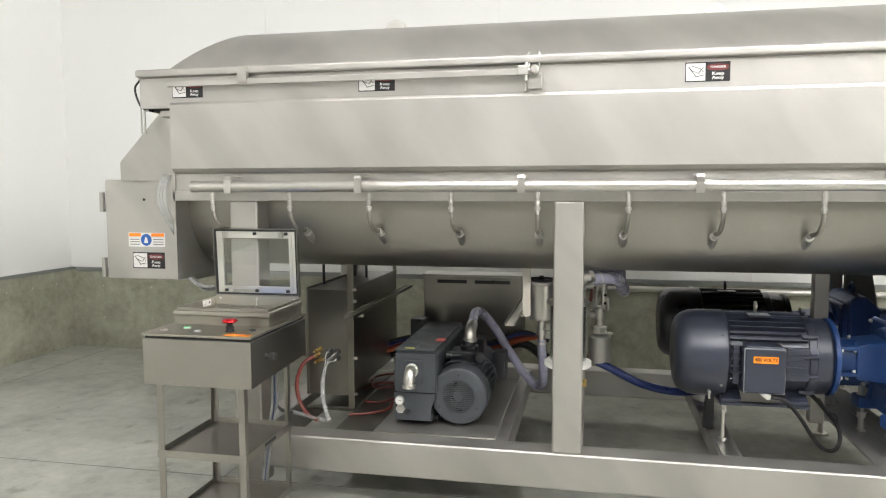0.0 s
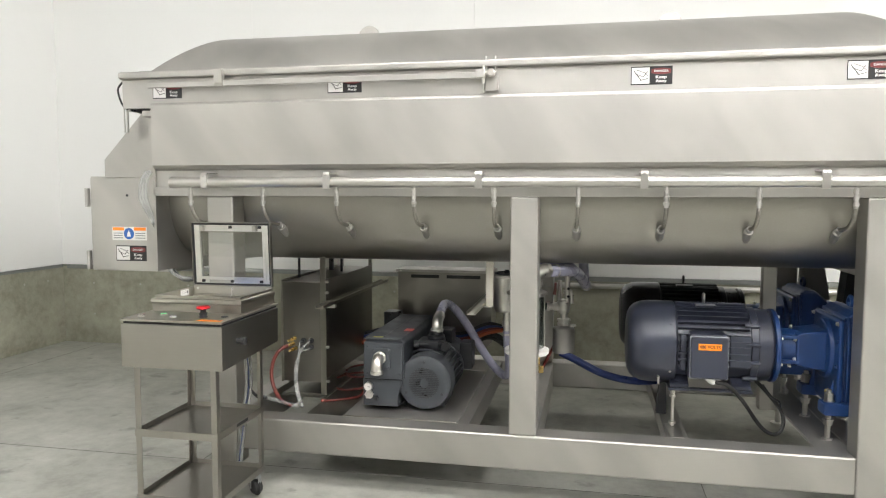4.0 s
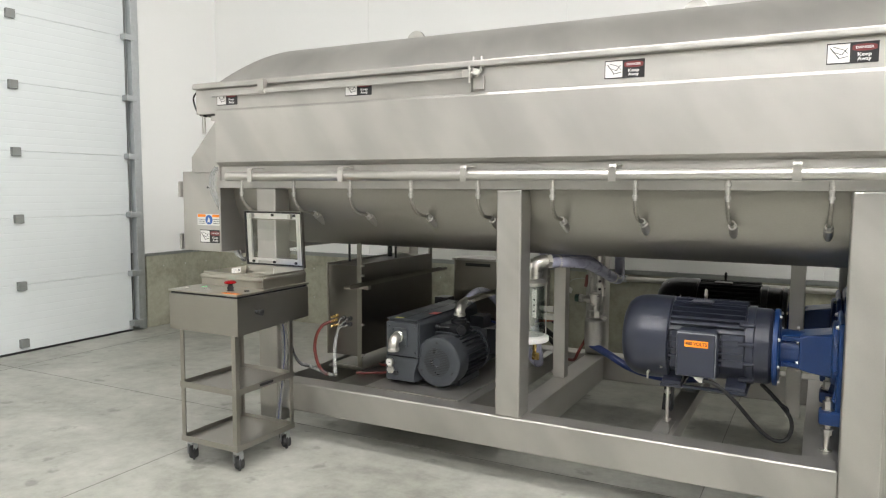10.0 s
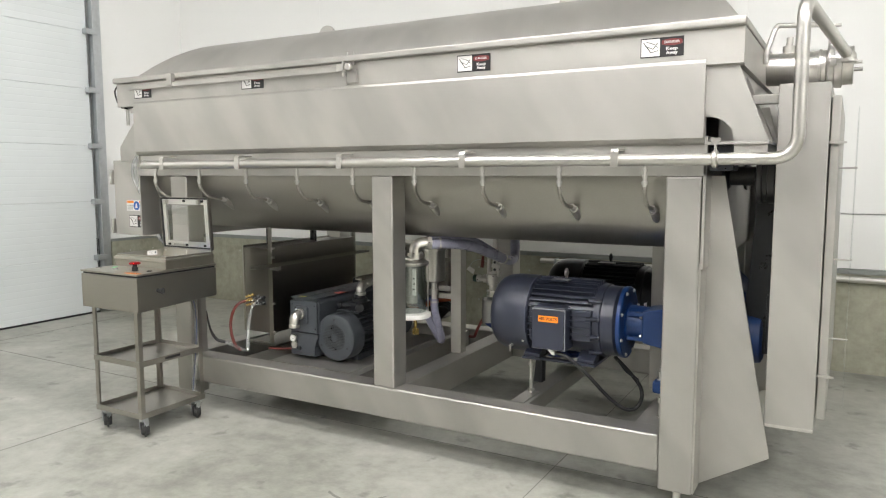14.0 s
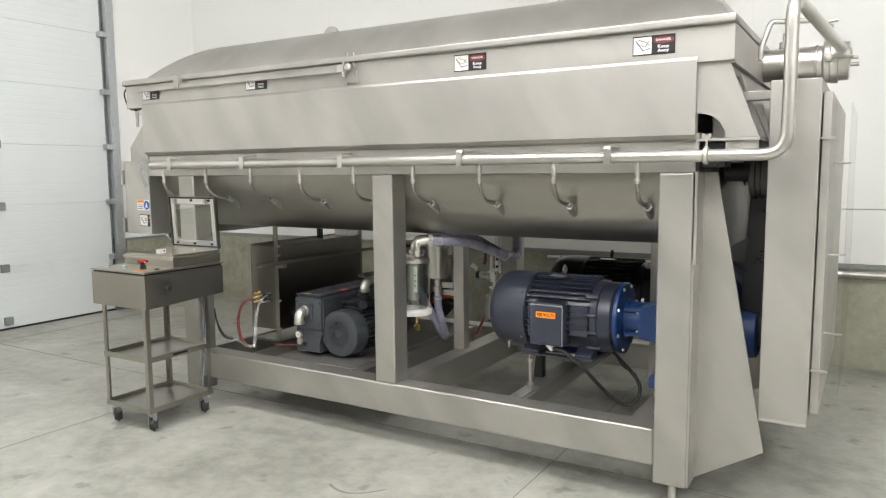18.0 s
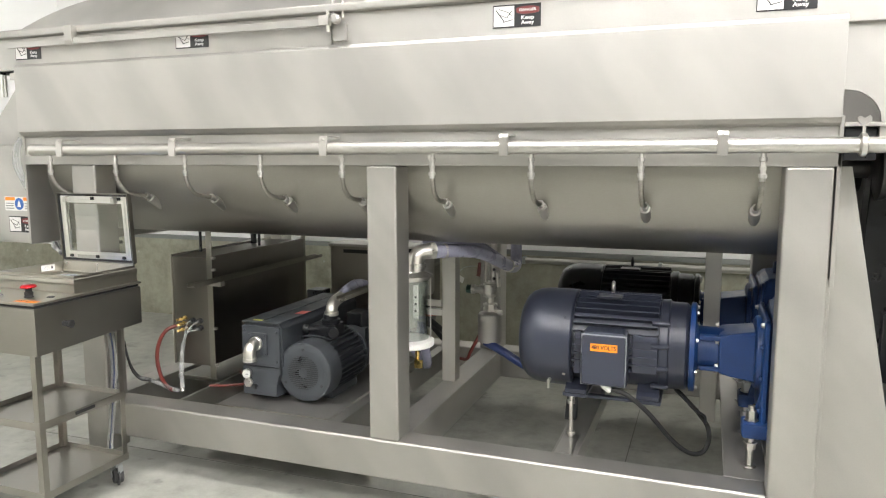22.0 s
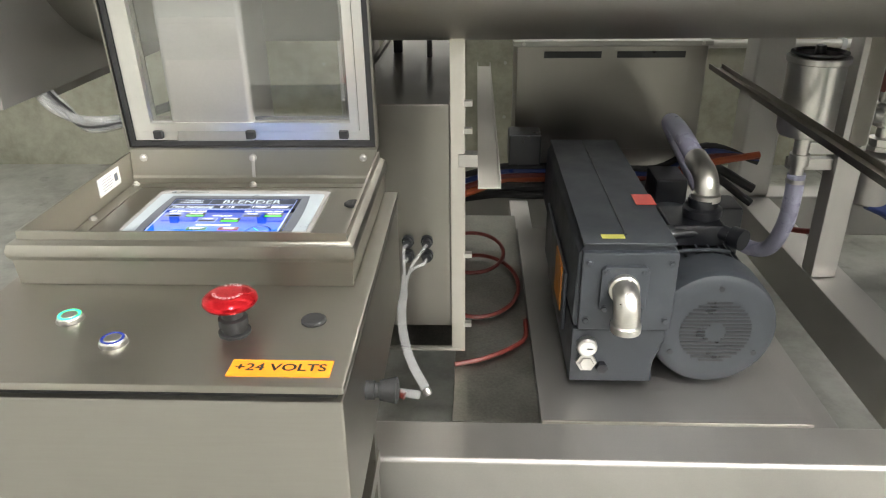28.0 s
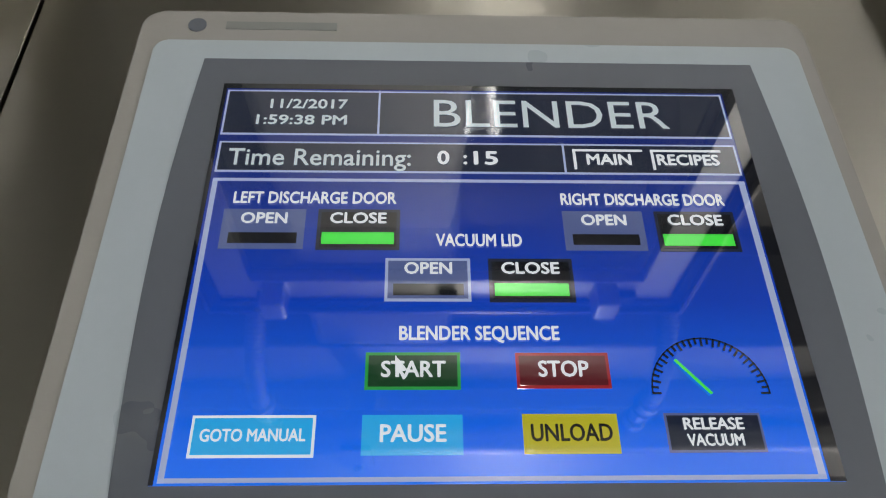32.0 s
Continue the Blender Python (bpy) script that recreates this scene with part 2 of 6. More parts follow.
def concrete(name, dark, mid, light, rough, joints=False, spots=True, scale=1.0):
    m = bpy.data.materials.new(name)
    m.use_nodes = True
    t = m.node_tree
    b = t.nodes["Principled BSDF"]
    link = t.links.new
    co = node(t, "ShaderNodeTexCoord")
    cloud = node(t, "ShaderNodeTexNoise", Scale=1.1 * scale, Detail=7.0, Roughness=0.62, Distortion=0.6)
    mottle = node(t, "ShaderNodeTexNoise", Scale=7.0 * scale, Detail=6.0, Roughness=0.7)
    grain = node(t, "ShaderNodeTexNoise", Scale=90.0, Detail=3.0)
    for n in (cloud, mottle, grain):
        link(co.outputs["Object"], n.inputs["Vector"])
    add = node(t, "ShaderNodeMath")
    add.operation = "MULTIPLY_ADD"
    add.inputs[1].default_value = 0.6
    hm = node(t, "ShaderNodeMath")
    hm.operation = "MULTIPLY"
    hm.inputs[1].default_value = 0.4
    link(mottle.outputs[0], hm.inputs[0])
    link(cloud.outputs[0], add.inputs[0])
    link(hm.outputs[0], add.inputs[2])
    ramp = node(t, "ShaderNodeValToRGB")
    link(add.outputs[0], ramp.inputs[0])
    e = ramp.color_ramp.elements
    e[0].position, e[0].color = 0.34, (*dark, 1)
    e[1].position, e[1].color = 0.66, (*light, 1)
    k = e.new(0.5)
    k.color = (*mid, 1)
    out = ramp.outputs[0]
    if spots:
        sp = node(t, "ShaderNodeTexNoise", Scale=4.3, Detail=4.0, Roughness=0.55)
        link(co.outputs["Object"], sp.inputs["Vector"])
        sr = node(t, "ShaderNodeMapRange")
        sr.inputs["From Min"].default_value, sr.inputs["From Max"].default_value = 0.62, 0.70
        sr.inputs["To Max"].default_value = 0.7
        link(sp.outputs[0], sr.inputs["Value"])
        mx = node(t, "ShaderNodeMix")
        mx.data_type = "RGBA"
        mx.blend_type = "MULTIPLY"
        mx.inputs[7].default_value = (0.45, 0.46, 0.44, 1)
        link(sr.outputs[0], mx.inputs[0])
        link(out, mx.inputs[6])
        out = mx.outputs[2]
    link(out, b.inputs["Base Color"])
    rr = node(t, "ShaderNodeMapRange")
    rr.inputs["To Min"].default_value, rr.inputs["To Max"].default_value = rough - 0.14, rough + 0.16
    link(add.outputs[0], rr.inputs["Value"])
    link(rr.outputs[0], b.inputs["Roughness"])
    bp = node(t, "ShaderNodeBump", Strength=0.12, Distance=0.003)
    link(grain.outputs[0], bp.inputs["Height"])
    link(bp.outputs["Normal"], b.inputs["Normal"])
    return m


FLOOR = concrete("polished_concrete", (0.18, 0.182, 0.156), (0.325, 0.325, 0.288), (0.44, 0.438, 0.398), 0.42)
CURB = concrete("cast_concrete_wall", (0.20, 0.195, 0.148), (0.315, 0.31, 0.24), (0.41, 0.40, 0.32), 0.75, spots=False, scale=1.8)


TIE = paint("tie_hole_filler", (0.42, 0.42, 0.37), 0.8, 0.0, 0.1, 30, 100, 0.05)


# ---- mesh helpers ----
def part(name, bm, material, parent=None, label="", smooth=30):
    """Links a bmesh, written in world metres, as one mesh object under a thing or part."""
    me = bpy.data.meshes.new(name)
    if parent is not None:
        bmesh.ops.transform(bm, matrix=BASE[parent.name].inverted(), verts=bm.verts)
    bmesh.ops.recalc_face_normals(bm, faces=bm.faces)
    bm.to_mesh(me)
    bm.free()
    me.materials.append(material)
    flat = False
    if smooth:
        areas = [p.area for p in me.polygons]
        for p in me.polygons:
            p.use_smooth = True
        me.set_sharp_from_angle(angle=radians(smooth))
        flat = len(areas) < 600 and max(areas) > 8 * min(areas)
    ob = new(name, me)
    if flat:
        # keeps flat faces flat beside their rounded edges
        w = ob.modifiers.new("flat_faces", "WEIGHTED_NORMAL")
        w.keep_sharp = True
        w.weight = 100
    BASE[ob.name] = BASE[parent.name] if parent is not None else Matrix()
    if parent is not None:
        ob.parent = parent
    if label:
        tagged(ob, label)
    return ob


BASE = {}


def thing(name, at, label, category, group="", kind=""):
    ob = new(name)
    ob.empty_display_size = 0.05
    ob.matrix_basis = Matrix.Translation(at)
    BASE[ob.name] = Matrix.Translation(at)
    return tagged(ob, label, category, group, kind)


def solo(name, bm, material, label, category, group="", kind="", smooth=30):
    return tagged(part(name, bm, material, None, "", smooth), label, category, group, kind)


def box(x0, x1, y0, y1, z0, z1, bevel=0.0, bm=None, seg=2):
    bm = bm or bmesh.new()
    made = bmesh.ops.create_cube(bm, size=1)["verts"]
    for v in made:
        v.co = Vector(((x0 + x1) / 2 + v.co.x * (x1 - x0), (y0 + y1) / 2 + v.co.y * (y1 - y0), (z0 + z1) / 2 + v.co.z * (z1 - z0)))
    if bevel:
        edges = list({e for v in made for e in v.link_edges})
        bmesh.ops.bevel(bm, geom=edges, offset=bevel, segments=seg, affect="EDGES", profile=0.5)
    return bm


def turned(profile, p0, p1, seg=32, bm=None, cap=True):
    """A lathe body: (distance along, radius) pairs along the axis from p0 towards p1."""
    bm = bm or bmesh.new()
    p0, axis = Vector(p0), (Vector(p1) - Vector(p0)).normalized()
    q = axis.to_track_quat("Z", "Y").to_matrix()
    rings = []
    for d, r in profile:
        rings.append([bm.verts.new(p0 + axis * d + q @ Vector((r * math.cos(2 * math.pi * k / seg), r * math.sin(2 * math.pi * k / seg), 0))) for k in range(seg)])
    for a, b in zip(rings, rings[1:]):
        for k in range(seg):
            bm.faces.new((a[k], a[(k + 1) % seg], b[(k + 1) % seg], b[k]))
    if cap:
        bm.faces.new(list(reversed(rings[0])))
        bm.faces.new(rings[-1])
    return bm


def rod(p0, p1, r, seg=20, bm=None, bevel=0.0):
    n = (Vector(p1) - Vector(p0)).length
    c = min(bevel, n / 3, r / 2)
    prof = [(0, r - c), (c, r), (n - c, r), (n, r - c)] if c else [(0, r), (n, r)]
    return turned(prof, p0, p1, seg, bm)


def sweep(points, r, seg=12, bm=None, smooth=6, ribs=0.0, pitch=0.012, cap=True):
    """A tube of radius r along a smooth line through the points."""
    bm = bm or bmesh.new()
    pts = [Vector(p) for p in points]
    if smooth and len(pts) > 2:
        ext = [2 * pts[0] - pts[1], *pts, 2 * pts[-1] - pts[-2]]
        line = []
        for a, b, c, d in zip(ext, ext[1:], ext[2:], ext[3:]):
            for k in range(smooth):
                s = k / smooth
                line.append(0.5 * ((2 * b) + (c - a) * s + (2 * a - 5 * b + 4 * c - d) * s * s + (3 * b - a - 3 * c + d) * s ** 3))
        line.append(pts[-1])
    else:
        line = pts
    if ribs:
        fine = [line[0]]
        for a, b in zip(line, line[1:]):
            n = max(1, round((b - a).length / (pitch / 2)))
            fine += [a.lerp(b, (k + 1) / n) for k in range(n)]
        line = fine
    up = Vector((0.13, 0.31, 0.94))
    rings = []
    for k, p in enumerate(line):
        d = (line[min(k + 1, len(line) - 1)] - line[max(k - 1, 0)]).normalized()
        side = d.cross(up)
        if side.length < 0.05:
            side = d.cross(Vector((1, 0, 0)))
        side.normalize()
        up = side.cross(d).normalized()
        rad = r + (ribs if k % 2 else 0)
        rings.append([bm.verts.new(p + rad * (math.cos(2 * math.pi * j / seg) * side + math.sin(2 * math.pi * j / seg) * up)) for j in range(seg)])
    for a, b in zip(rings, rings[1:]):
        for j in range(seg):
            bm.faces.new((a[j], a[(j + 1) % seg], b[(j + 1) % seg], b[j]))
    if cap:
        bm.faces.new(list(reversed(rings[0])))
        bm.faces.new(rings[-1])
    return bm


def bent(points, r, bend=0.06, seg=16, bm=None):
    """A pipe along straight runs with rounded bends."""
    pts = [Vector(p) for p in points]
    line = [pts[0]]
    for a, b, c in zip(pts, pts[1:], pts[2:]):
        d0, d1 = (a - b).normalized(), (c - b).normalized()
        s, e = b + d0 * bend, b + d1 * bend
        for k in range(9):
            f = k / 8
            line.append((1 - f) ** 2 * s + 2 * f * (1 - f) * b + f * f * e)
    line.append(pts[-1])
    return sweep(line, r, seg, bm, smooth=0)


def prism(shape, axis, a, b, bevel=0.0, bm=None):
    """A flat outline of (u, v) pairs made thick along an axis from a to b. x: (y, z); y: (x, z); z: (x, y)."""
    bm = bm or bmesh.new()
    put = {"x": lambda u, v, w: (w, u, v), "y": lambda u, v, w: (u, w, v), "z": lambda u, v, w: (u, v, w)}[axis]
    lo = [bm.verts.new(put(u, v, a)) for u, v in shape]
    hi = [bm.verts.new(put(u, v, b)) for u, v in shape]
    n = len(shape)
    faces = [bm.faces.new(lo), bm.faces.new(hi)]
    for k in range(n):
        faces.append(bm.faces.new((lo[k], lo[(k + 1) % n], hi[(k + 1) % n], hi[k])))
    if bevel:
        edges = list({e for f in faces for e in f.edges})
        bmesh.ops.bevel(bm, geom=edges, offset=bevel, segments=2, affect="EDGES", profile=0.5)
    return bm


def frame_ring(x0, x1, z0, z1, w, y0, y1, bm=None):
    """A rectangular picture-frame shape in the xz plane."""
    bm = bm or bmesh.new()
    loops = []
    for y, d in ((y0, 0), (y0, w), (y1, w), (y1, 0)):
        loops.append([bm.verts.new(c) for c in ((x0 + d, y, z0 + d), (x1 - d, y, z0 + d), (x1 - d, y, z1 - d), (x0 + d, y, z1 - d))])
    for a, b in zip(loops, loops[1:] + loops[:1]):
        for k in range(4):
            bm.faces.new((a[k], a[(k + 1) % 4], b[(k + 1) % 4], b[k]))
    return bm


def ball(p, r, bm=None, flat=1.0, seg=16):
    prof = [(r * flat * (1 - math.cos(math.pi * k / 10)), max(0.0005, r * math.sin(math.pi * k / 10))) for k in range(11)]
    p = Vector(p)
    return turned(prof, p - Vector((0, 0, r * flat)), p, seg, bm)


def hex_bolt(p, axis, r=0.008, h=0.007, bm=None):
    p, axis = Vector(p), Vector(axis)
    return turned([(0, r * 1.35), (h * 0.25, r * 1.35), (h * 0.26, r), (h * 0.85, r), (h, r * 0.8)], p, p + axis, 6, bm)


def words(text, size, m, material, parent, name="lettering", width=0.0, align="CENTER", thick=0.0, bold=0.0):
    """Flat lettering as a mesh, centred at the pose m (reading along x, up along y)."""
    cu = bpy.data.curves.new("lettering", "FONT")
    cu.body, cu.size, cu.align_x, cu.align_y, cu.extrude, cu.resolution_u = text, size, align, "CENTER", thick, 3
    tmp = bpy.data.objects.new("lettering", cu)
    scene.collection.objects.link(tmp)
    bpy.context.view_layer.update()
    me = bpy.data.meshes.new_from_object(tmp.evaluated_get(bpy.context.evaluated_depsgraph_get()))
    bpy.data.objects.remove(tmp)
    bpy.data.curves.remove(cu)
    xs = [v.co.x for v in me.vertices] or [0, 1]
    fit_x = width / (max(xs) - min(xs)) if width else 1.0
    if bold:
        co = [v.co.copy() for v in me.vertices]
        n = len(co)
        faces = [list(f.vertices) for f in me.polygons]
        spread = [Vector((k * bold * size, j * bold * size * 0.5, 0.00006 * (3 + k + 2 * j))) for k, j in ((-1, 0), (0, 1), (1, 0), (0, -1))]
        wide = bpy.data.meshes.new("lettering")
        wide.from_pydata([c + d for d in spread for c in co], [], [[i + q * n for i in f] for q in range(4) for f in faces])
        bpy.data.meshes.remove(me)
        me = wide
    me.transform(BASE[parent.name].inverted() @ m @ Matrix.Diagonal((fit_x, 1, 1, 1)))
    me.materials.clear()
    me.materials.append(material)
    ob = new(name, me)
    ob.parent = parent
    BASE[ob.name] = BASE[parent.name]
    return ob


FRONT = Matrix.Rotation(radians(90), 4, "X")


# ---- room ----
def room():
    solo("floor", box(WEST - 0.3, EAST + 0.3, SOUTH - 0.3, NORTH + 0.3, -0.2, 0), FLOOR, "smooth grey polished concrete floor with stains and saw-cut joints", "floor", kind="structure")
    # unseen ceiling closing the room, its grey set to lower bounced light
    solo("ceiling", box(WEST - 0.3, EAST + 0.3, SOUTH - 0.3, NORTH + 0.3, CEILING, CEILING + 0.2), CEILING_GREY, "unseen ceiling, grey to lower the ambient light", "ceiling", kind="structure")
    # short curved tyre scuff in front of the machine
    arc_pts = [(-0.815 + 0.31 * k / 12, -0.635 - 0.05 * math.sin(math.pi * k / 12) + 0.10 * (k / 12) ** 3) for k in range(13)]
    outline = [(x, y + 0.009) for x, y in arc_pts] + [(x, y - 0.009) for x, y in reversed(arc_pts)]
    scuff = paint("scuff_mark", (0.20, 0.20, 0.18), 0.7, 0, 0.3, 14, 60, 0.0)
    solo("trim", prism(outline, "z", 0.0, 0.0008), scuff, "faint curved dark scuff mark on the floor", "floor mark", kind="structure", smooth=0)
    # saw-cut joints as thin dark strips of sealant
    jm = paint("joint_sealant", (0.16, 0.16, 0.145), 0.8, 0, 0.15, 6, 60, 0.1)
    for k, x in enumerate((-6.05, -2.98, 0.14, 3.26, 6.38)):
        solo("trim", box(x, x + 0.004, SOUTH, NORTH, 0.0, 0.0015), jm, "narrow sealed joint cut into the concrete floor", "floor joint", kind="structure", smooth=0)
    for y in (-5.9, -2.8, 0.29):
        solo("trim", box(WEST, EAST, y, y + 0.004, 0.0, 0.0018), jm, "narrow sealed joint cut into the concrete floor", "floor joint", kind="structure", smooth=0)
    top = 0.885
    # north wall
    w = thing("wall_north", (0, NORTH, 0), "white panelled wall on a cast concrete base", "wall", kind="structure")
    part("concrete_base", box(WEST, EAST, NORTH, NORTH + 0.25, 0, top, 0), CURB, w, "cast concrete base wall")
    part("cap", box(WEST + 0.06, EAST, NORTH - 0.012, NORTH + 0.05, top - 0.022, top + 0.020, 0.003), TRIM_GREY, w, "grey metal trim along the base")
    x = WEST
    while x < EAST - 0.1:
        xa, xb = x - (0.02 if x == WEST else -0.0005), min(x + 2.42, EAST) - 0.0005
        # a lower strip of panels only beyond the machine's drive end
        for z0, z1 in ((top + 0.022, 1.372), (1.380, CEILING)) if x > 0 else ((top + 0.022, CEILING),):
            part("panel", box(xa, xb, NORTH + 0.02, NORTH + 0.25, z0, z1, 0.0015), WALL_WHITE, w)
        x += 2.42
    # west wall with the door opening
    w = thing("wall_west", (WEST, 0, 0), "white panelled wall with a large door opening", "wall", kind="structure")
    part("concrete_base", box(WEST - 0.25, WEST, 2.25, NORTH + 0.25, 0, top, 0), CURB, w, "cast concrete base wall")
    part("cap", box(WEST - 0.05, WEST + 0.012, 2.2, NORTH - 0.012, top - 0.01, top + 0.022, 0.003), TRIM_GREY, w, "grey metal trim along the base")
    part("panel", box(WEST - 0.25, WEST - 0.02, 2.2, NORTH + 0.25, top + 0.022, CEILING, 0.003), WALL_WHITE, w)
    part("panel", box(WEST - 0.25, WEST - 0.02, -1.45, 2.2, 4.3, CEILING, 0.003), WALL_WHITE, w)
    part("panel", box(WEST - 0.25, WEST - 0.02, SOUTH, -1.45, top + 0.022, CEILING, 0.003), WALL_WHITE, w)
    part("concrete_base", box(WEST - 0.25, WEST, SOUTH, -1.45, 0, top, 0), CURB, w, "cast concrete base wall")
    part("jamb_trim", box(WEST - 0.03, WEST + 0.015, 2.16, 2.215, 0.0, 4.3, 0.004), ZINC, w, "bright metal jamb trim")
    # form-tie holes, filled pale
    for y in (2.5, 2.85, 3.2):
        part("tie_plug", rod((WEST - 0.001, y, 0.74), (WEST + 0.003, y, 0.74), 0.011, 12), TIE, w, "pale round filled tie hole")
    for k in range(9):
        for z in (0.70, 0.34):
            part("tie_plug", rod((WEST + 0.4 + k * 0.6, NORTH - 0.003, z), (WEST + 0.4 + k * 0.6, NORTH + 0.001, z), 0.011, 12), TIE, w, "pale round filled tie hole")
    # unseen south and east walls behind the camera, greyed to limit fill light
    w = thing("wall_south", (0, SOUTH, 0), "unseen wall on a concrete base, grey to limit fill light", "wall", kind="structure")
    part("concrete_base", box(WEST, EAST, SOUTH - 0.25, SOUTH, 0, top), CURB, w)
    part("panel", box(WEST, EAST, SOUTH - 0.25, SOUTH - 0.02, top, CEILING), WALL_GREY, w)
    w = thing("wall_east", (EAST, 0, 0), "unseen wall on a concrete base, grey to limit fill light", "wall", kind="structure")
    part("concrete_base", box(EAST, EAST + 0.25, SOUTH - 0.25, NORTH + 0.25, 0, top), CURB, w)
    part("panel", box(EAST + 0.02, EAST + 0.25, SOUTH - 0.25, NORTH + 0.25, top, CEILING), WALL_GREY, w)
    # horizontal conduit on the north wall above the base
    c = thing("wall_pipe", (0, NORTH - 0.05, 0.8), "long bright metal pipe fixed along the concrete wall base", "pipe", kind="structure")
    part("pipe", rod((-1.2, NORTH - 0.05, 0.822), (EAST - 0.1, NORTH - 0.05, 0.822), 0.027, 16), POLISHED, c)
    for k in range(9):
        part("strap", box(-1.05 + 1.2 * k, -1.02 + 1.2 * k, NORTH - 0.081, NORTH + 0.002, 0.79, 0.853, 0.003), ZINC, c)


def door():
    """Sectional overhead door in the west wall."""
    d = thing("door_1", (WEST, 0.4, 0), "closed white sectional overhead door with ribbed panels", "door", kind="structure")
    x = WEST - 0.02
    z = 0.02
    while z < 4.3:
        h = 0.685
        prof = [(x, z)]
        n = 9
        for k in range(n):
            a = z + h * k / n
            prof += [(x, a + 0.003), (x + 0.0022, a + 0.010), (x + 0.0022, a + h / n - 0.010), (x, a + h / n - 0.003)]
        prof += [(x, z + h - 0.003), (x - 0.05, z + h - 0.003), (x - 0.05, z)]
        bm = prism(prof, "y", -1.40, 2.04)
        part("section", bm, DOOR_WHITE, d)
        z += h
    part("bottom_seal", box(x - 0.04, x + 0.012, -1.40, 2.04, 0.0, 0.022, 0.004), RUBBER, d, "black rubber bottom seal")
    t = part("track", box(WEST - 0.015, WEST + 0.07, 2.07, 2.135, 0.03, 4.35, 0.006), ZINC, d, "grey galvanised door track")
    for k, hz in enumerate((0.10, 0.695, 1.385, 2.065, 2.735, 3.43, 4.1)):
        part("roller_bracket", box(WEST + 0.0, WEST + 0.085, 1.975, 2.12, hz - 0.03, hz + 0.035, 0.008), ZINC, d, "metal roller bracket")
        for ky in (0.66, -0.65):
            part("hinge", box(WEST - 0.02, WEST + 0.025, ky, ky + 0.09, hz - 0.045, hz + 0.045, 0.006), TRIM_GREY, d, "small grey metal hinge")
    part("cable", rod((WEST + 0.02, 2.03, 0.08), (WEST + 0.02, 2.03, 4.3), 0.004, 6), TRIM_GREY, d)


def ceiling_lights():
    fix = paint("lamp_housing", (0.7, 0.7, 0.68), 0.4, 0, 0.03, 5, 50, 0)
    tube = paint("lit_tube", (1.0, 0.985, 0.975), 0.4, 0, 0.0, 5, 50, 0, emit=TUBE_GLOW)
    for y in (-8.2, -5.1, -2.0):
        # the x 7.01 column is added, unseen, to brighten the drive end
        for x in (-2.02, 0.99, 4.00, 7.01):
            l = thing("ceiling_light", (x, y, CEILING), "white twin-tube ceiling light, switched on", "ceiling light", "ceiling lights")
            z = CEILING - 0.42
            part("housing", box(x - 0.22, x + 0.22, y - 0.47, y + 0.47, z + 0.07, z + 0.14, 0.01), fix, l)
            for s in (-0.14, 0.14):
                part("tube", rod((x + s, y - 0.45, z + 0.025), (x + s, y + 0.45, z + 0.025), 0.035, 12), tube, l)
            for s in (-0.35, 0.35):
                part("hanger", rod((x, y + s, z + 0.13), (x, y + s, CEILING), 0.005, 6), ZINC, l)


room()
door()
ceiling_lights()

# ---- the blender ----
LEFT, RIGHT = -3.085, 0.985          # trough ends
BACK = 1.94                          # rear face of the frame
RAIL0, RAIL1 = 0.21, 0.405


def warning_label(parent, x0, z0, w, h, y, name="warning_label"):
    """Black danger label: white pictogram half, red oval, two white words."""
    lab = part(name, box(x0, x0 + w, y - 0.0015, y, z0, z0 + h), LABEL_BLACK, parent, "black, white and red danger label", 0)
    part("pictogram", box(x0 + 0.02 * w, x0 + 0.45 * w, y - 0.0025, y - 0.001, z0 + 0.06 * h, z0 + 0.94 * h), LABEL_WHITE, lab, "", 0)
    for u0, v0, u1, v1, t in ((0.07, 0.78, 0.25, 0.24, 0.020), (0.10, 0.62, 0.30, 0.42, 0.014), (0.30, 0.44, 0.40, 0.72, 0.018), (0.22, 0.24, 0.42, 0.34, 0.018), (0.13, 0.82, 0.33, 0.66, 0.014), (0.33, 0.66, 0.41, 0.48, 0.012)):
        du, dv = u1 - u0, v1 - v0
        n = math.hypot(du, dv)
        a, b = -dv / n * t / 2, du / n * t / 2
        pts = [(u0 + a, v0 + b * 2), (u1 + a, v1 + b * 2), (u1 - a, v1 - b * 2), (u0 - a, v0 - b * 2)]
        part("pictogram_stroke", prism([(x0 + u * w, z0 + v * h) for u, v in pts], "y", y - 0.0035, y - 0.002), LABEL_BLACK, lab, "", 0)
    cx, cz, rx, rz = x0 + 0.73 * w, z0 + 0.73 * h, 0.235 * w, 0.17 * h
    ring = [(cx + rx * max(-1, min(1, 1.25 * math.cos(a))), cz + rz * math.sin(a)) for a in [2 * math.pi * k / 24 for k in range(24)]]
    part("red_oval", prism(ring, "y", y - 0.003, y - 0.001), LABEL_RED, lab, "", 0)
    words("DANGER", 0.17 * h, Matrix.Translation((cx, y - 0.0045, cz)) @ FRONT, LABEL_WHITE, lab, width=0.34 * w, bold=0.02)
    words("Keep", 0.24 * h, Matrix.Translation((cx, y - 0.0035, z0 + 0.40 * h)) @ FRONT, LABEL_WHITE, lab, width=0.26 * w, bold=0.03)
    words("Away", 0.24 * h, Matrix.Translation((cx, y - 0.0035, z0 + 0.19 * h)) @ FRONT, LABEL_WHITE, lab, width=0.26 * w, bold=0.03)
    return lab


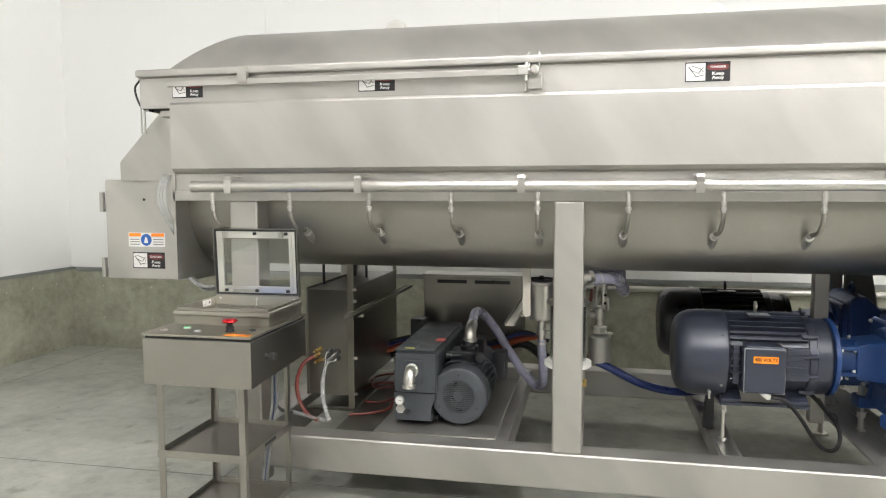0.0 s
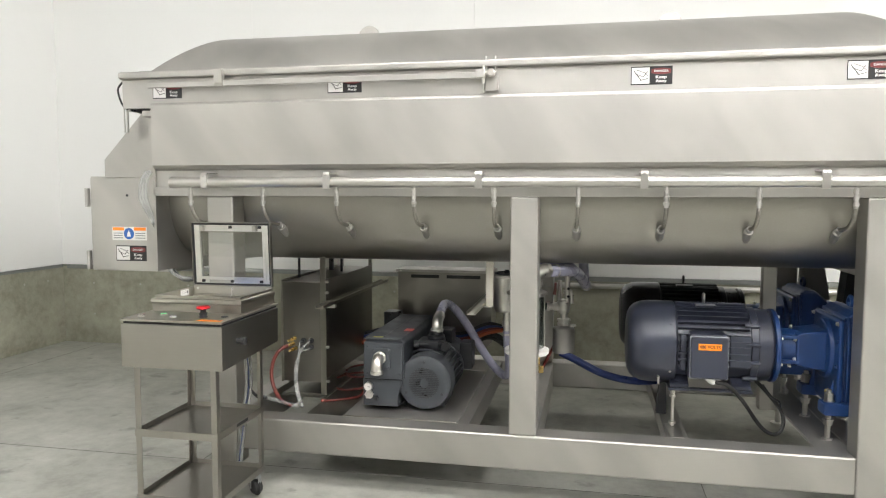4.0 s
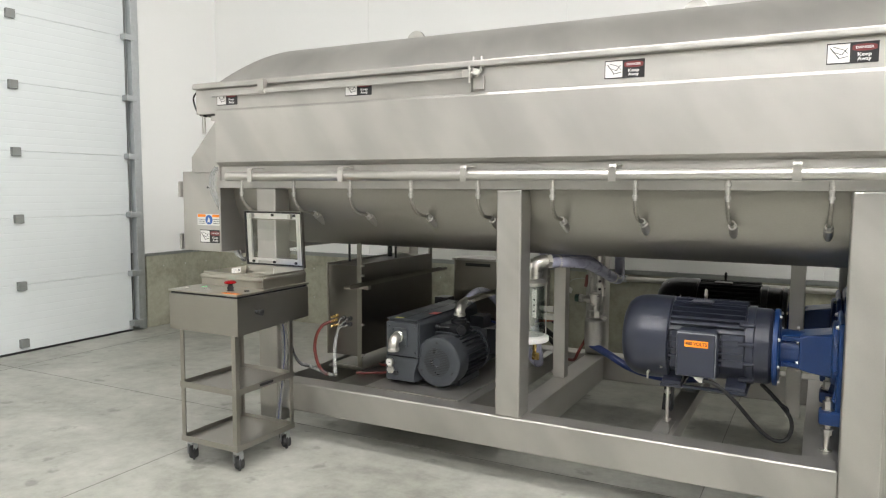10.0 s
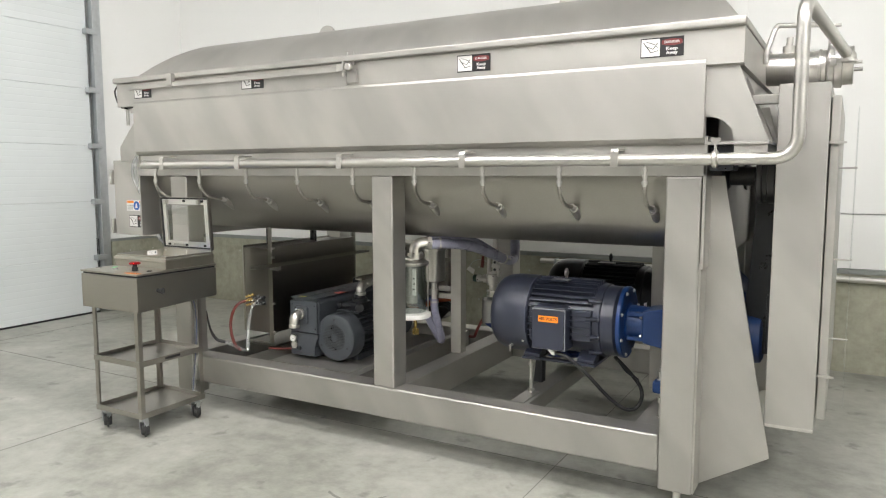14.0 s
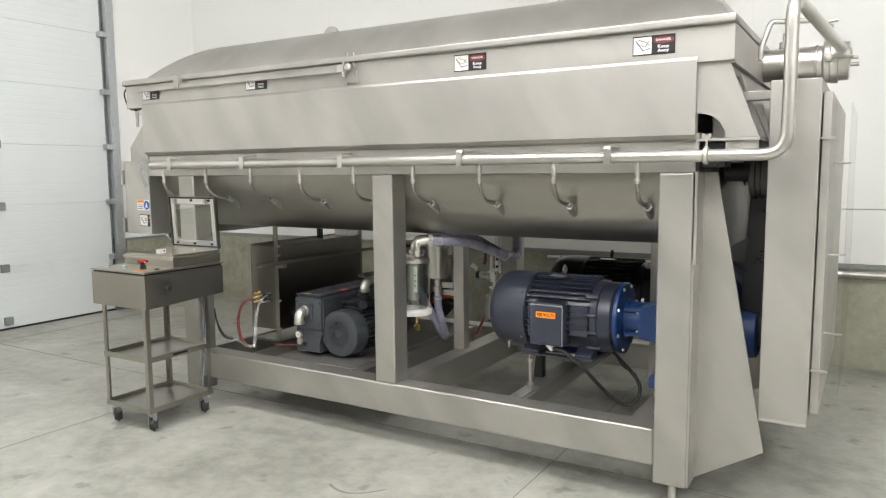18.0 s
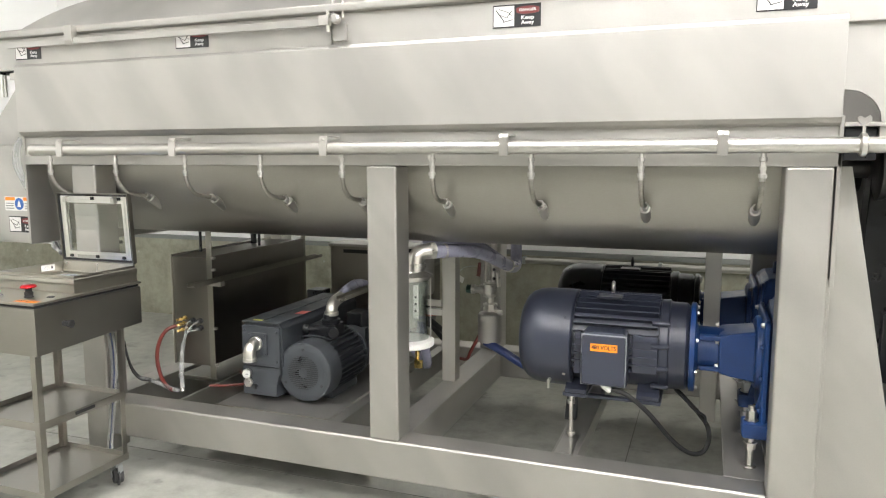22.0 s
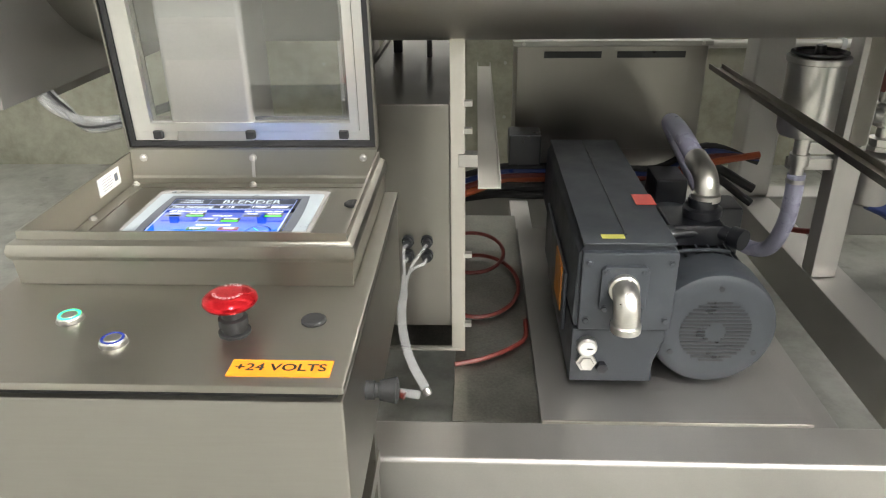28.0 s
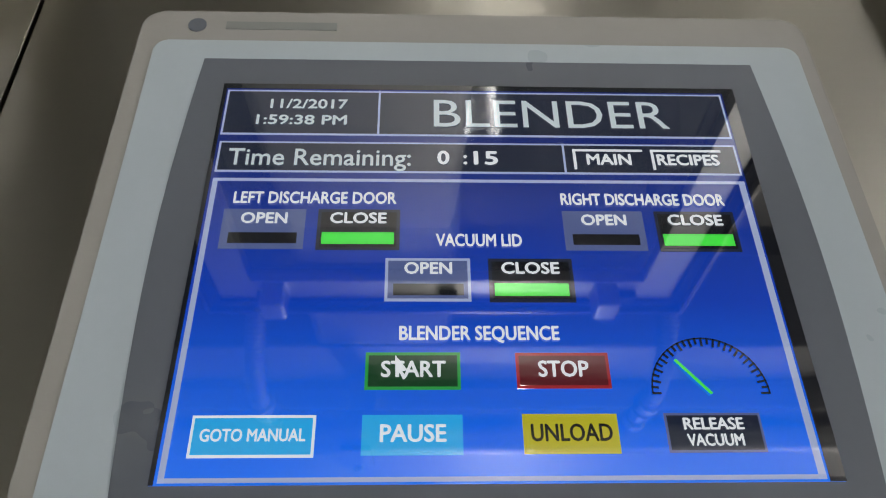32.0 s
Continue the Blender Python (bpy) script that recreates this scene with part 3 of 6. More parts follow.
def arc(cy, cz, r, a0, a1, n):
    return [(cy + r * math.cos(radians(a0 + (a1 - a0) * k / n)), cz + r * math.sin(radians(a0 + (a1 - a0) * k / n))) for k in range(n + 1)]


def blender():
    m = thing("industrial_blender", (-1.05, 0.86, 0), "large bead-blasted stainless steel twin-trough blender on a tube frame", "blender")
    # frame
    for y0, y1 in ((0, 0.152), (BACK - 0.152, BACK)):
        part("base_rail", box(-2.575, 0.797, y0, y1, RAIL0, RAIL1, 0.013, None, 4), STEEL, m)
        for x0, x1, z0 in ((-2.74, -2.575, 0.10), (-0.957, -0.805, RAIL1), (0.797, 0.965, 0.12)):
            leg = part("leg", box(x0, x1, y0, y1, z0, 1.712, 0.012, None, 4), STEEL, m)
            if z0 < 0.2:
                part("foot", turned([(0, 0.05), (0.012, 0.05), (0.016, 0.02), (z0 + 0.004, 0.02)], ((x0 + x1) / 2, (y0 + y1) / 2, 0), ((x0 + x1) / 2, (y0 + y1) / 2, 1), 20), POLISHED, leg, "threaded levelling foot")
    for x0, x1 in ((-2.74, -2.6), (-0.945, -0.80), (0.815, 0.955)):
        part("cross_beam", box(x0, x1, 0.152, BACK - 0.152, RAIL0, RAIL1 - 0.002, 0.008), STEEL, m)
    part("motor_beam", box(-0.105, 0.015, 0.152, BACK - 0.152, 0.30, 0.394, 0.006), STEEL, m)
    part("gearbox_plate", box(0.640, 0.8135, 0.1535, BACK - 0.1535, 0.386, 0.4015, 0.003), STEEL, m, "flat steel plate under the gearboxes")
    # slim inner upright beside the filters
    part("inner_upright", box(-0.945, -0.86, 0.98, 1.065, RAIL1, 1.40, 0.005), STEEL, m)
    part("inner_upright", box(0.53, 0.61, 0.90, 0.98, 0.37, 1.40, 0.005), STEEL, m)
    part("inner_tie", box(-1.09, -0.945, 1.0, 1.04, 0.80, 0.84, 0.004), STEEL, m)
    # side gusset plate on the drive end
    for y0 in (0.155, BACK - 0.175):
        part("gusset_plate", prism([(0.966, 0.125), (1.30, 0.325), (1.045, 1.712), (0.966, 1.712)], "y", y0, y0 + 0.02, 0.003), STEEL, m)
    part("leg_cover", box(0.955, 0.974, 0.01, 0.155, 0.125, 1.29, 0.002), STEEL, m)
    # troughs
    cy, cz, r = 0.53, 1.71, 0.397
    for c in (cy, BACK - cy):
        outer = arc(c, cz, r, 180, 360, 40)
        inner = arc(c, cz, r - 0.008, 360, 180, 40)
        part("trough", prism(outer + inner, "x", LEFT + 0.016, RIGHT - 0.016), TROUGH_STEEL, m, "trough shell with its underside shade in the steel colour")
    # end plates
    for x0 in (LEFT, RIGHT - 0.016):
        part("end_plate", box(x0, x0 + 0.016, 0.0, BACK, 1.262, 1.90, 0.003), STEEL, m)
    # flange bands and panels, front and back
    for s in (0, 1):
        def fy(y):
            return BACK - y if s else y

        def sb(x0, x1, ya, yb, z0, z1, bev=0.004):
            return box(x0, x1, min(fy(ya), fy(yb)), max(fy(ya), fy(yb)), z0, z1, bev)
        part("lower_flange", sb(LEFT, RIGHT, 0.0, 0.14, 1.712, 1.765, 0.003), STEEL, m)
        part("lower_band", sb(LEFT, RIGHT, 0.012, 0.03, 1.765, 1.89, 0.003), STEEL, m)
        prof = [(fy(0.0), 1.862), (fy(-0.022), 1.872), (fy(-0.04), 1.89), (fy(-0.04), 2.238), (fy(-0.032), 2.252), (fy(0.02), 2.266), (fy(0.02), 1.862)]
        part("side_panel", prism(prof, "x", LEFT + 0.022, RIGHT - 0.014, 0.002), STEEL, m)
        part("upper_band", sb(LEFT - 0.165, RIGHT + 0.15, -0.03, 0.0, 2.225, 2.392, 0.003), STEEL, m)
        part("rim", sb(LEFT - 0.175, RIGHT + 0.158, -0.062, 0.03, 2.392, 2.434, 0.014), STEEL, m)
    for x0, x1 in ((LEFT - 0.165, LEFT - 0.135), (RIGHT + 0.12, RIGHT + 0.15)):
        part("upper_end_band", box(x0, x1, 0.0, BACK, 2.215, 2.392, 0.003), STEEL, m)
    for x0, x1 in ((LEFT - 0.175, LEFT - 0.10), (RIGHT + 0.08, RIGHT + 0.158)):
        part("rim", box(x0, x1, 0.03, BACK - 0.03, 2.392, 2.434, 0.012), STEEL, m)
    part("upper_floor", box(LEFT - 0.06, RIGHT + 0.125, 0.0, BACK, 2.18, 2.215, 0.002), STEEL, m)
    # stepped seam on the bearing half of the panel
    part("seam_strip", box(-1.112, -1.098, -0.045, -0.03, 2.258, 2.392, 0.001), STEEL, m)
    # flared ends above the drives
    for side, poly in (("l", [(LEFT, 2.222), (-3.285, 2.222), (-3.555, 1.94), (-3.555, 1.826), (LEFT, 1.826)]), ("r", [(RIGHT, 2.20), (1.115, 2.20), (1.245, 1.875), (RIGHT, 1.875)])):
        y0 = 0.20 if side == "l" else 0.30
        part("end_housing", prism(poly, "y", y0, BACK - y0, 0.004), STEEL, m)
    hole = [(RIGHT + 0.115 * math.sin(math.pi * k / 20), 1.874 + 0.115 * math.cos(math.pi * k / 20)) for k in range(11)]
    part("end_web", prism([(RIGHT - 0.03, 2.224), (1.112, 2.224), (1.249, 1.874)] + hole[::-1] + [(RIGHT - 0.03, 1.989)], "y", -0.005, 0.009), STEEL, m)
    part("end_web", prism([(1.10, 1.86), (1.245, 1.86), (1.245, 1.81), (1.225, 1.795), (1.12, 1.795), (1.10, 1.81)], "y", 0.012, 0.026, 0.002), STEEL, m)
    part("end_shelf", box(RIGHT, 1.255, -0.006, BACK - 0.03, 1.858, 1.873, 0.002), STEEL, m)
    # shaft, bearing and dark drive parts at the open end
    for c in (cy, BACK - cy):
        part("drive_shaft", rod((RIGHT, c, 1.71), (1.27, c, 1.71), 0.05, 24), SHAFT_GREY, m, "dark grey drive shaft")
        part("shaft_flange", turned([(0, 0.08), (0.004, 0.092), (0.018, 0.092), (0.022, 0.075), (0.035, 0.06)], (RIGHT + 0.002, c, 1.71), (2, c, 1.71), 28), BLACK, m, "black bolted shaft flange")
        part("sprocket_hub", turned([(0, 0.085), (0.01, 0.118), (0.03, 0.118), (0.035, 0.108), (0.055, 0.108), (0.06, 0.118), (0.09, 0.118), (0.1, 0.08)], (1.165, c - 0.14, 1.69), (2, c - 0.14, 1.69), 28), SHAFT_GREY, m, "dark ribbed hub")
        part("chain", prism([(1.165, 1.68), (1.262, 1.68), (1.262, 0.78), (1.10, 0.78), (1.145, 1.20)], "y", c - 0.09, c + 0.05, 0.004), BLACK, m, "black drive belt guard")
    part("clamp_block", box(0.99, 1.10, 0.03, 0.2, 1.735, 1.856, 0.008), BLACK, m, "black clamp block")
    # domed vacuum lid
    lid(m)
    # pneumatic hinge bar under the rim
    bar = part("lid_bar", box(-3.05, -1.115, -0.085, -0.066, 2.332, 2.364, 0.004), STEEL, m, "long flat lid locking bar")
    part("bar_clip", prism([(-0.09, 2.33), (-0.066, 2.33), (-0.06, 2.40), (-0.066, 2.425), (-0.098, 2.425), (-0.098, 2.35)], "x", -2.625, -2.575, 0.002), STEEL, bar)
    part("clevis", box(-1.135, -1.085, -0.095, -0.062, 2.332, 2.378, 0.004), POLISHED, bar)
    part("clevis_pin", rod((-1.095, -0.08, 2.305), (-1.095, -0.08, 2.395), 0.008, 12), POLISHED, bar)
    part("eye_rod", rod((-1.11, -0.078, 2.356), (-1.06, -0.078, 2.356), 0.009, 12), POLISHED, bar)
    part("latch_knob", turned([(0, 0.014), (0.006, 0.022), (0.026, 0.022), (0.032, 0.015)], (-1.055, -0.064, 2.358), (-1.055, -1, 2.358), 24), POLISHED, bar, "round bright latch knob")
    for x in (-1.085, -1.035):
        part("latch_stud", rod((x, -0.05, 2.37), (x, -0.05, 2.45), 0.006, 10), STEEL, bar)
    part("latch_plate", box(-1.09, -1.02, -0.05, -0.03, 2.268, 2.345, 0.003), STEEL, bar)
    # warning labels
    warning_label(m, -3.048, 2.277, 0.185, 0.090, -0.032)
    warning_label(m, -1.972, 2.282, 0.196, 0.088, -0.032)
    warning_label(m, -0.344, 2.280, 0.203, 0.092, -0.032)
    warning_label(m, 0.665, 2.278, 0.203, 0.092, -0.032)
    spray_line(m)
    left_guard(m)


def lid(m):
    R, top, half = 1.445, 2.790, 0.95

    def zz(y):
        return top - R + math.sqrt(R * R - (y - BACK / 2) ** 2)
    ys = [BACK / 2 - half + 2 * half * k / 36 for k in range(37)]
    zb = zz(ys[0])
    bm = bmesh.new()
    rows = []
    for y in ys:
        z = zz(y)
        x0 = LEFT - 0.045 + 0.55 * (z - zb)
        x1 = RIGHT + 0.13 - 0.75 * (z - zb)
        xs = [x0, x0 + 0.03] + [x0 + 0.03 + (x1 - x0 - 0.06) * k / 12 for k in range(1, 12)] + [x1 - 0.03, x1]
        rows.append([bm.verts.new((x, y, z - (0.010 if i in (0, len(xs) - 1) else 0))) for i, x in enumerate(xs)])
    for a, b in zip(rows, rows[1:]):
        for k in range(len(a) - 1):
            bm.faces.new((a[k], a[k + 1], b[k + 1], b[k]))
    for end in (0, -1):
        xe = (LEFT - 0.05) if end == 0 else RIGHT + 0.135
        foot = [bm.verts.new((xe, y, zb - 0.01)) for y in ys]
        for k in range(36):
            bm.faces.new((rows[k][end], rows[k + 1][end], foot[k + 1], foot[k]))
    bmesh.ops.remove_doubles(bm, verts=bm.verts, dist=0.0005)
    d = part("domed_lid", bm, STEEL, m, "barrel-shaped closed steel lid", 40)
    for x in (-2.04, -0.06):
        prof = [(x - 0.085, 2.775)] + [(x + 0.07 * math.cos(a), 2.815 + 0.06 * math.sin(a)) for a in [math.pi * (1 - k / 10) for k in range(11)]] + [(x + 0.085, 2.775)]
        part("lifting_lug", prism(prof, "y", BACK / 2 - 0.012, BACK / 2 + 0.012, 0.003), STEEL, d)
    part("lid_flange", box(LEFT - 0.08, RIGHT + 0.12, 0.005, BACK - 0.005, 2.426, 2.446, 0.005), STEEL, d)


def spray_line(m):
    p = thing("spray_pipe", (-1.0, -0.085, 1.79), "bright stainless pipe along the trough with braided spray hoses", "pipe")
    part("pipe", bent([(-2.875, -0.085, 1.79), (1.375, -0.085, 1.79), (1.375, -0.085, 2.475), (1.53, 0.88, 2.36)], 0.0285, 0.11, 24), POLISHED, p)
    part("end_cap", turned([(0, 0.02), (0.006, 0.031), (0.04, 0.031), (0.045, 0.0285)], (-2.92, -0.085, 1.79), (0, -0.085, 1.79), 24), POLISHED, p)
    for x in (-2.690, -1.957, -1.113, -0.271, 0.571):
        part("pipe_clip", prism([(-0.118, 1.755), (-0.118, 1.83), (-0.108, 1.845), (0.012, 1.845), (0.012, 1.838), (-0.10, 1.838), (-0.11, 1.826), (-0.11, 1.755)], "x", x - 0.019, x + 0.019, 0.0015), POLISHED, p, "folded steel pipe clip")
        part("clip_bolt", hex_bolt((x, -0.118, 1.828), (0, -1, 0), 0.006, 0.006), POLISHED, p)
    # clamp joint
    part("tri_clamp", turned([(0, 0.032), (0.006, 0.042), (0.022, 0.042), (0.028, 0.032)], (1.02, -0.085, 1.79), (2, -0.085, 1.79), 24), POLISHED, p, "bright sanitary clamp")
    part("clamp_screw", rod((1.034, -0.085, 1.825), (1.034, -0.085, 1.868), 0.006, 10), POLISHED, p)
    part("clamp_wing", prism([(1.027, 1.856), (1.012, 1.874), (1.012, 1.888), (1.022, 1.892), (1.034, 1.880), (1.046, 1.892), (1.056, 1.888), (1.056, 1.874), (1.041, 1.856)], "y", -0.090, -0.080, 0.002), POLISHED, p, "bright wing nut")
    nx = [-2.792, -2.346, -1.908, -1.470, -1.035, -0.597, -0.160, 0.278, 0.714]
    for k, x in enumerate(nx):
        lean = (0.012, 0.008, -0.004, 0.004, -0.008, -0.012, -0.004, 0.002, -0.006)[k]
        tip = (x + lean, 0.155, 1.535)
        part("hose_stem", turned([(0, 0.010), (0.018, 0.010), (0.019, 0.0145), (0.034, 0.0145), (0.035, 0.010), (0.050, 0.010), (0.051, 0.013), (0.064, 0.013), (0.065, 0.010), (0.080, 0.010), (0.081, 0.0155), (0.096, 0.0155), (0.097, 0.011), (0.108, 0.011)], (x, -0.083, 1.766), (x, -0.083, 0), 12), STEEL, p, "stacked steel hose fittings")
        part("spray_hose", sweep([(x, -0.083, 1.665), (x + lean * 0.05, -0.079, 1.645), (x + lean * 0.25, -0.058, 1.605), (x + lean * 0.6, -0.005, 1.566), (x + lean * 0.9, 0.07, 1.550), (tip[0], 0.118, 1.546)], 0.0100, 12, None, 8, 0.001, 0.005), BRAID, p, "braided steel spray hose")
        part("nozzle", turned([(0, 0.011), (0.005, 0.0175), (0.018, 0.0175), (0.019, 0.014), (0.04, 0.014)], (tip[0], 0.108, 1.551), (tip[0], 0.2, 1.50), 6), POLISHED, p, "hexagonal spray nozzle fitting")
        part("boss", turned([(0, 0.021), (0.003, 0.023), (0.1, 0.023)], (tip[0], 0.142, 1.533), (tip[0], 0.24, 1.478), 20), STEEL, p, "welded nozzle boss")


def left_guard(m):
    """Chain guard box with two hinges and labels on the idle end."""
    g = part("guard_box", box(-3.69, -3.10, 0.235, 1.50, 1.232, 1.826, 0.006), STEEL, m, "folded steel chain guard box")
    part("guard_cover", box(-3.675, -3.10, 0.222, 0.234, 1.236, 1.835, 0.002), STEEL, g)
    for z in (1.70, 1.30):
        part("hinge", box(-3.712, -3.688, 0.205, 0.235, z - 0.06, z + 0.06, 0.005), STEEL, g)
    part("cover_screw", rod((-3.415, 0.216, 1.715), (-3.415, 0.224, 1.715), 0.008, 10), BLACK, g)
    y = 0.222
    n = part("notice_label", box(-3.53, -3.285, y - 0.0015, y, 1.43, 1.515), LABEL_WHITE, g, "white notice label with orange heading", 0)
    for x0, x1 in ((-3.525, -3.445), (-3.375, -3.29)):
        part("heading", box(x0, x1, y - 0.0025, y - 0.001, 1.492, 1.512), ORANGE, n, "", 0)
    part("blue_disc", rod((-3.41, y - 0.003, 1.472), (-3.41, y - 0.001, 1.472), 0.036, 24), LABEL_BLUE, n, "", 0)
    part("disc_mark", prism([(-3.425, 1.453), (-3.397, 1.453), (-3.402, 1.478), (-3.411, 1.493), (-3.419, 1.478)], "y", y - 0.004, y - 0.002), LABEL_WHITE, n, "", 0)
    for k in range(3):
        for x0, x1 in ((-3.52, -3.455), (-3.365, -3.295)):
            part("text_bar", box(x0, x1, y - 0.0025, y - 0.001, 1.442 + 0.015 * k, 1.447 + 0.015 * k), TRIM_GREY, n, "", 0)
    warning_label(g, -3.505, 1.298, 0.215, 0.098, y)
    # air lines looping past the guard
    for k in range(3):
        part("air_line", sweep([(-3.13 - 0.014 * k, 0.05, 1.86), (-3.15 - 0.016 * k, 0.03, 1.80), (-3.16 - 0.02 * k, 0.04, 1.70), (-3.13 - 0.01 * k, 0.06, 1.58), (-3.11, 0.1, 1.46), (-3.10, 0.16, 1.28)], 0.011, 10), TUBING, m, "clear plastic air line")
    for k in range(4):
        part("air_line", sweep([(-3.10, 0.16 + 0.012 * k, 1.27), (-3.04, 0.12 + 0.012 * k, 1.235), (-2.95, 0.10, 1.215 - 0.006 * k), (-2.84, 0.16, 1.22), (-2.70, 0.3, 1.26)], 0.010, 10), RUBBER if k == 2 else TUBING, m, "bundled air line")
    part("sensor_rod", rod((-3.325, 0.12, 2.10), (-3.325, 0.12, 2.30), 0.007, 10), POLISHED, m)
    part("sensor_rod", rod((-3.347, 0.12, 2.10), (-3.347, 0.12, 2.30), 0.005, 10), POLISHED, m)
    part("cable_loop", sweep([(-3.25, -0.02, 2.385), (-3.285, -0.02, 2.34), (-3.275, -0.01, 2.27), (-3.25, 0.0, 2.23), (-3.20, 0.02, 2.215)], 0.006, 8), RUBBER, m)


blender()


# ---- drive motors ----
def drive(name, cy, paint_main, label, front):
    """A foot-mounted finned motor on its axis along x, with a blue adapter and gearbox."""
    x0, cz, r = -0.315, 0.866, 0.208
    a = (x0, cy, cz)
    m = thing(name, (0.1, cy, 0.40), label, "motor", "drive motors")
    part("fan_cover", turned([(0, 0.13), (0.006, 0.165), (0.02, 0.195), (0.045, 0.218), (0.08, 0.232), (0.13, 0.238), (0.262, 0.238), (0.27, 0.226)], a, (9, cy, cz), 48), paint_main, m)
    part("body", turned([(0.262, 0.20), (0.27, 0.204), (0.70, 0.204), (0.71, 0.19)], a, (9, cy, cz), 48), paint_main, m)
    part("end_bell", turned([(0.66, 0.19), (0.665, 0.214), (0.70, 0.216), (0.705, 0.206), (0.775, 0.204), (0.79, 0.19)], a, (9, cy, cz), 48), paint_main, m)
    part("flange", turned([(0.790, 0.19), (0.794, 0.208), (0.814, 0.208), (0.82, 0.20)], a, (9, cy, cz), 48), paint_main if not front else BLUE, m)
    for k in range(40):
        ang = 2 * math.pi * (k + 0.5) / 40
        deg = math.degrees(ang) % 360
        if (205 < deg < 335):
            continue
        if 160 < deg < 205 and front:
            continue
        c, s = math.cos(ang), math.sin(ang)
        fin = box(x0 + 0.275, x0 + 0.655, -0.0035, 0.0035, 0.198, 0.236 if k % 4 else 0.229, 0, None)
        bmesh.ops.rotate(fin, cent=(0, 0, 0), matrix=Matrix.Rotation(math.pi / 2 - ang, 3, "X"), verts=fin.verts)
        bmesh.ops.translate(fin, vec=(0, cy, cz), verts=fin.verts)
        part("cooling_fin", fin, paint_main, m, "", 0)
    # feet
    for s in (-1, 1):
        part("foot", prism([(cy + s * 0.08, 0.72), (cy + s * 0.15, 0.668), (cy + s * 0.185, 0.658), (cy + s * 0.185, 0.638), (cy + s * 0.08, 0.638)], "x", x0 + 0.24, x0 + 0.34, 0.004), paint_main, m)
        part("foot", prism([(cy + s * 0.08, 0.72), (cy + s * 0.15, 0.668), (cy + s * 0.185, 0.658), (cy + s * 0.185, 0.638), (cy + s * 0.08, 0.638)], "x", x0 + 0.57, x0 + 0.67, 0.004), paint_main, m)
        if s < 0:
            part("jacking_bolt", turned([(0, 0.011), (0.010, 0.011), (0.011, 0.021), (0.026, 0.021), (0.027, 0.010), (0.165, 0.010), (0.166, 0.018), (0.182, 0.018), (0.183, 0.010), (0.214, 0.010)], (x0 + 0.262, cy - 0.125, 0.4005), (x0 + 0.262, cy - 0.125, 9), 12), POLISHED, m, "threaded bright support bolt")
            part("bolt_pad", box(x0 + 0.225, x0 + 0.305, cy - 0.34, cy - 0.085, 0.3945, 0.4005, 0.002), POLISHED, m, "flat bright bolt pad")
            part("bolt_bracket", prism([(x0 + 0.235, 0.620), (x0 + 0.29, 0.620), (x0 + 0.29, 0.612), (x0 + 0.272, 0.612), (x0 + 0.272, 0.58), (x0 + 0.265, 0.58), (x0 + 0.265, 0.612), (x0 + 0.235, 0.612)], "y", cy - 0.15, cy - 0.10), POLISHED, m, "bright folded bolt bracket")
        else:
            part("support_leg", prism([(x0 + 0.19, 0.40), (x0 + 0.25, 0.40), (x0 + 0.25, 0.622), (x0 + 0.21, 0.622)], "y", cy + 0.09, cy + 0.15, 0.004), BLACK, m, "dark angled support leg")
    for xa, xb in ((0.23, 0.345), (0.565, 0.68)):
        part("foot_bar", box(x0 + xa, x0 + xb, cy - 0.19, cy + 0.19, 0.621, 0.637, 0.003), paint_main, m)
    for s in (-1, 1):
        part("side_bar", box(x0 + 0.346, x0 + 0.564, cy + s * 0.165 - 0.018, cy + s * 0.165 + 0.018, 0.622, 0.636, 0.003), paint_main, m)
    # terminal box
    if front:
        y1 = cy - 0.23
        tb = part("terminal_box", prism([(0.010, 0.714), (0.218, 0.714), (0.218, 0.950), (0.200, 0.966), (0.028, 0.966), (0.010, 0.950)], "y", y1 - 0.050, y1 + 0.09, 0.010), paint_main, m)
        part("lid_gasket", box(0.013, 0.215, y1 - 0.053, y1 - 0.0495, 0.718, 0.955, 0.001), GASKET, tb, "pale lid gasket")
        part("terminal_lid", box(0.017, 0.211, y1 - 0.064, y1 - 0.053, 0.723, 0.950, 0.009), paint_main, tb)
        lab = part("voltage_label", box(0.056, 0.176, y1 - 0.0656, y1 - 0.0635, 0.880, 0.915), ORANGE, tb, "orange label reading 480 VOLTS", 0)
        words("480 VOLTS", 0.026, Matrix.Translation((0.116, y1 - 0.0664, 0.8975)) @ FRONT, LABEL_BLACK, lab, width=0.108, bold=0.03)
        for z in (0.70, 0.80, 0.905, 1.0):
            d = math.sqrt(max(0.0, 0.218 ** 2 - (z - cz) ** 2))
            part("bolt_lug", rod((x0 + 0.63, cy - d, z), (x0 + 0.70, cy - d, z), 0.013, 12), paint_main, m)
            part("through_bolt", hex_bolt((x0 + 0.70, cy - d, z), (1, 0, 0), 0.008, 0.008), paint_main, m)
        part("side_cover", box(0.232, 0.345, cy - 0.222, cy - 0.17, 0.775, 0.950, 0.008), paint_main, m)
        part("side_cover", box(x0 + 0.285, 0.004, cy - 0.222, cy - 0.17, 0.745, 0.950, 0.008), paint_main, m)
        part("gland", turned([(0, 0.02), (0.01, 0.022), (0.035, 0.02), (0.05, 0.014)], (0.115, y1 - 0.02, 0.724), (0.16, y1 - 0.03, 0.68), 16), WHITE_PLASTIC, m, "white cable gland")
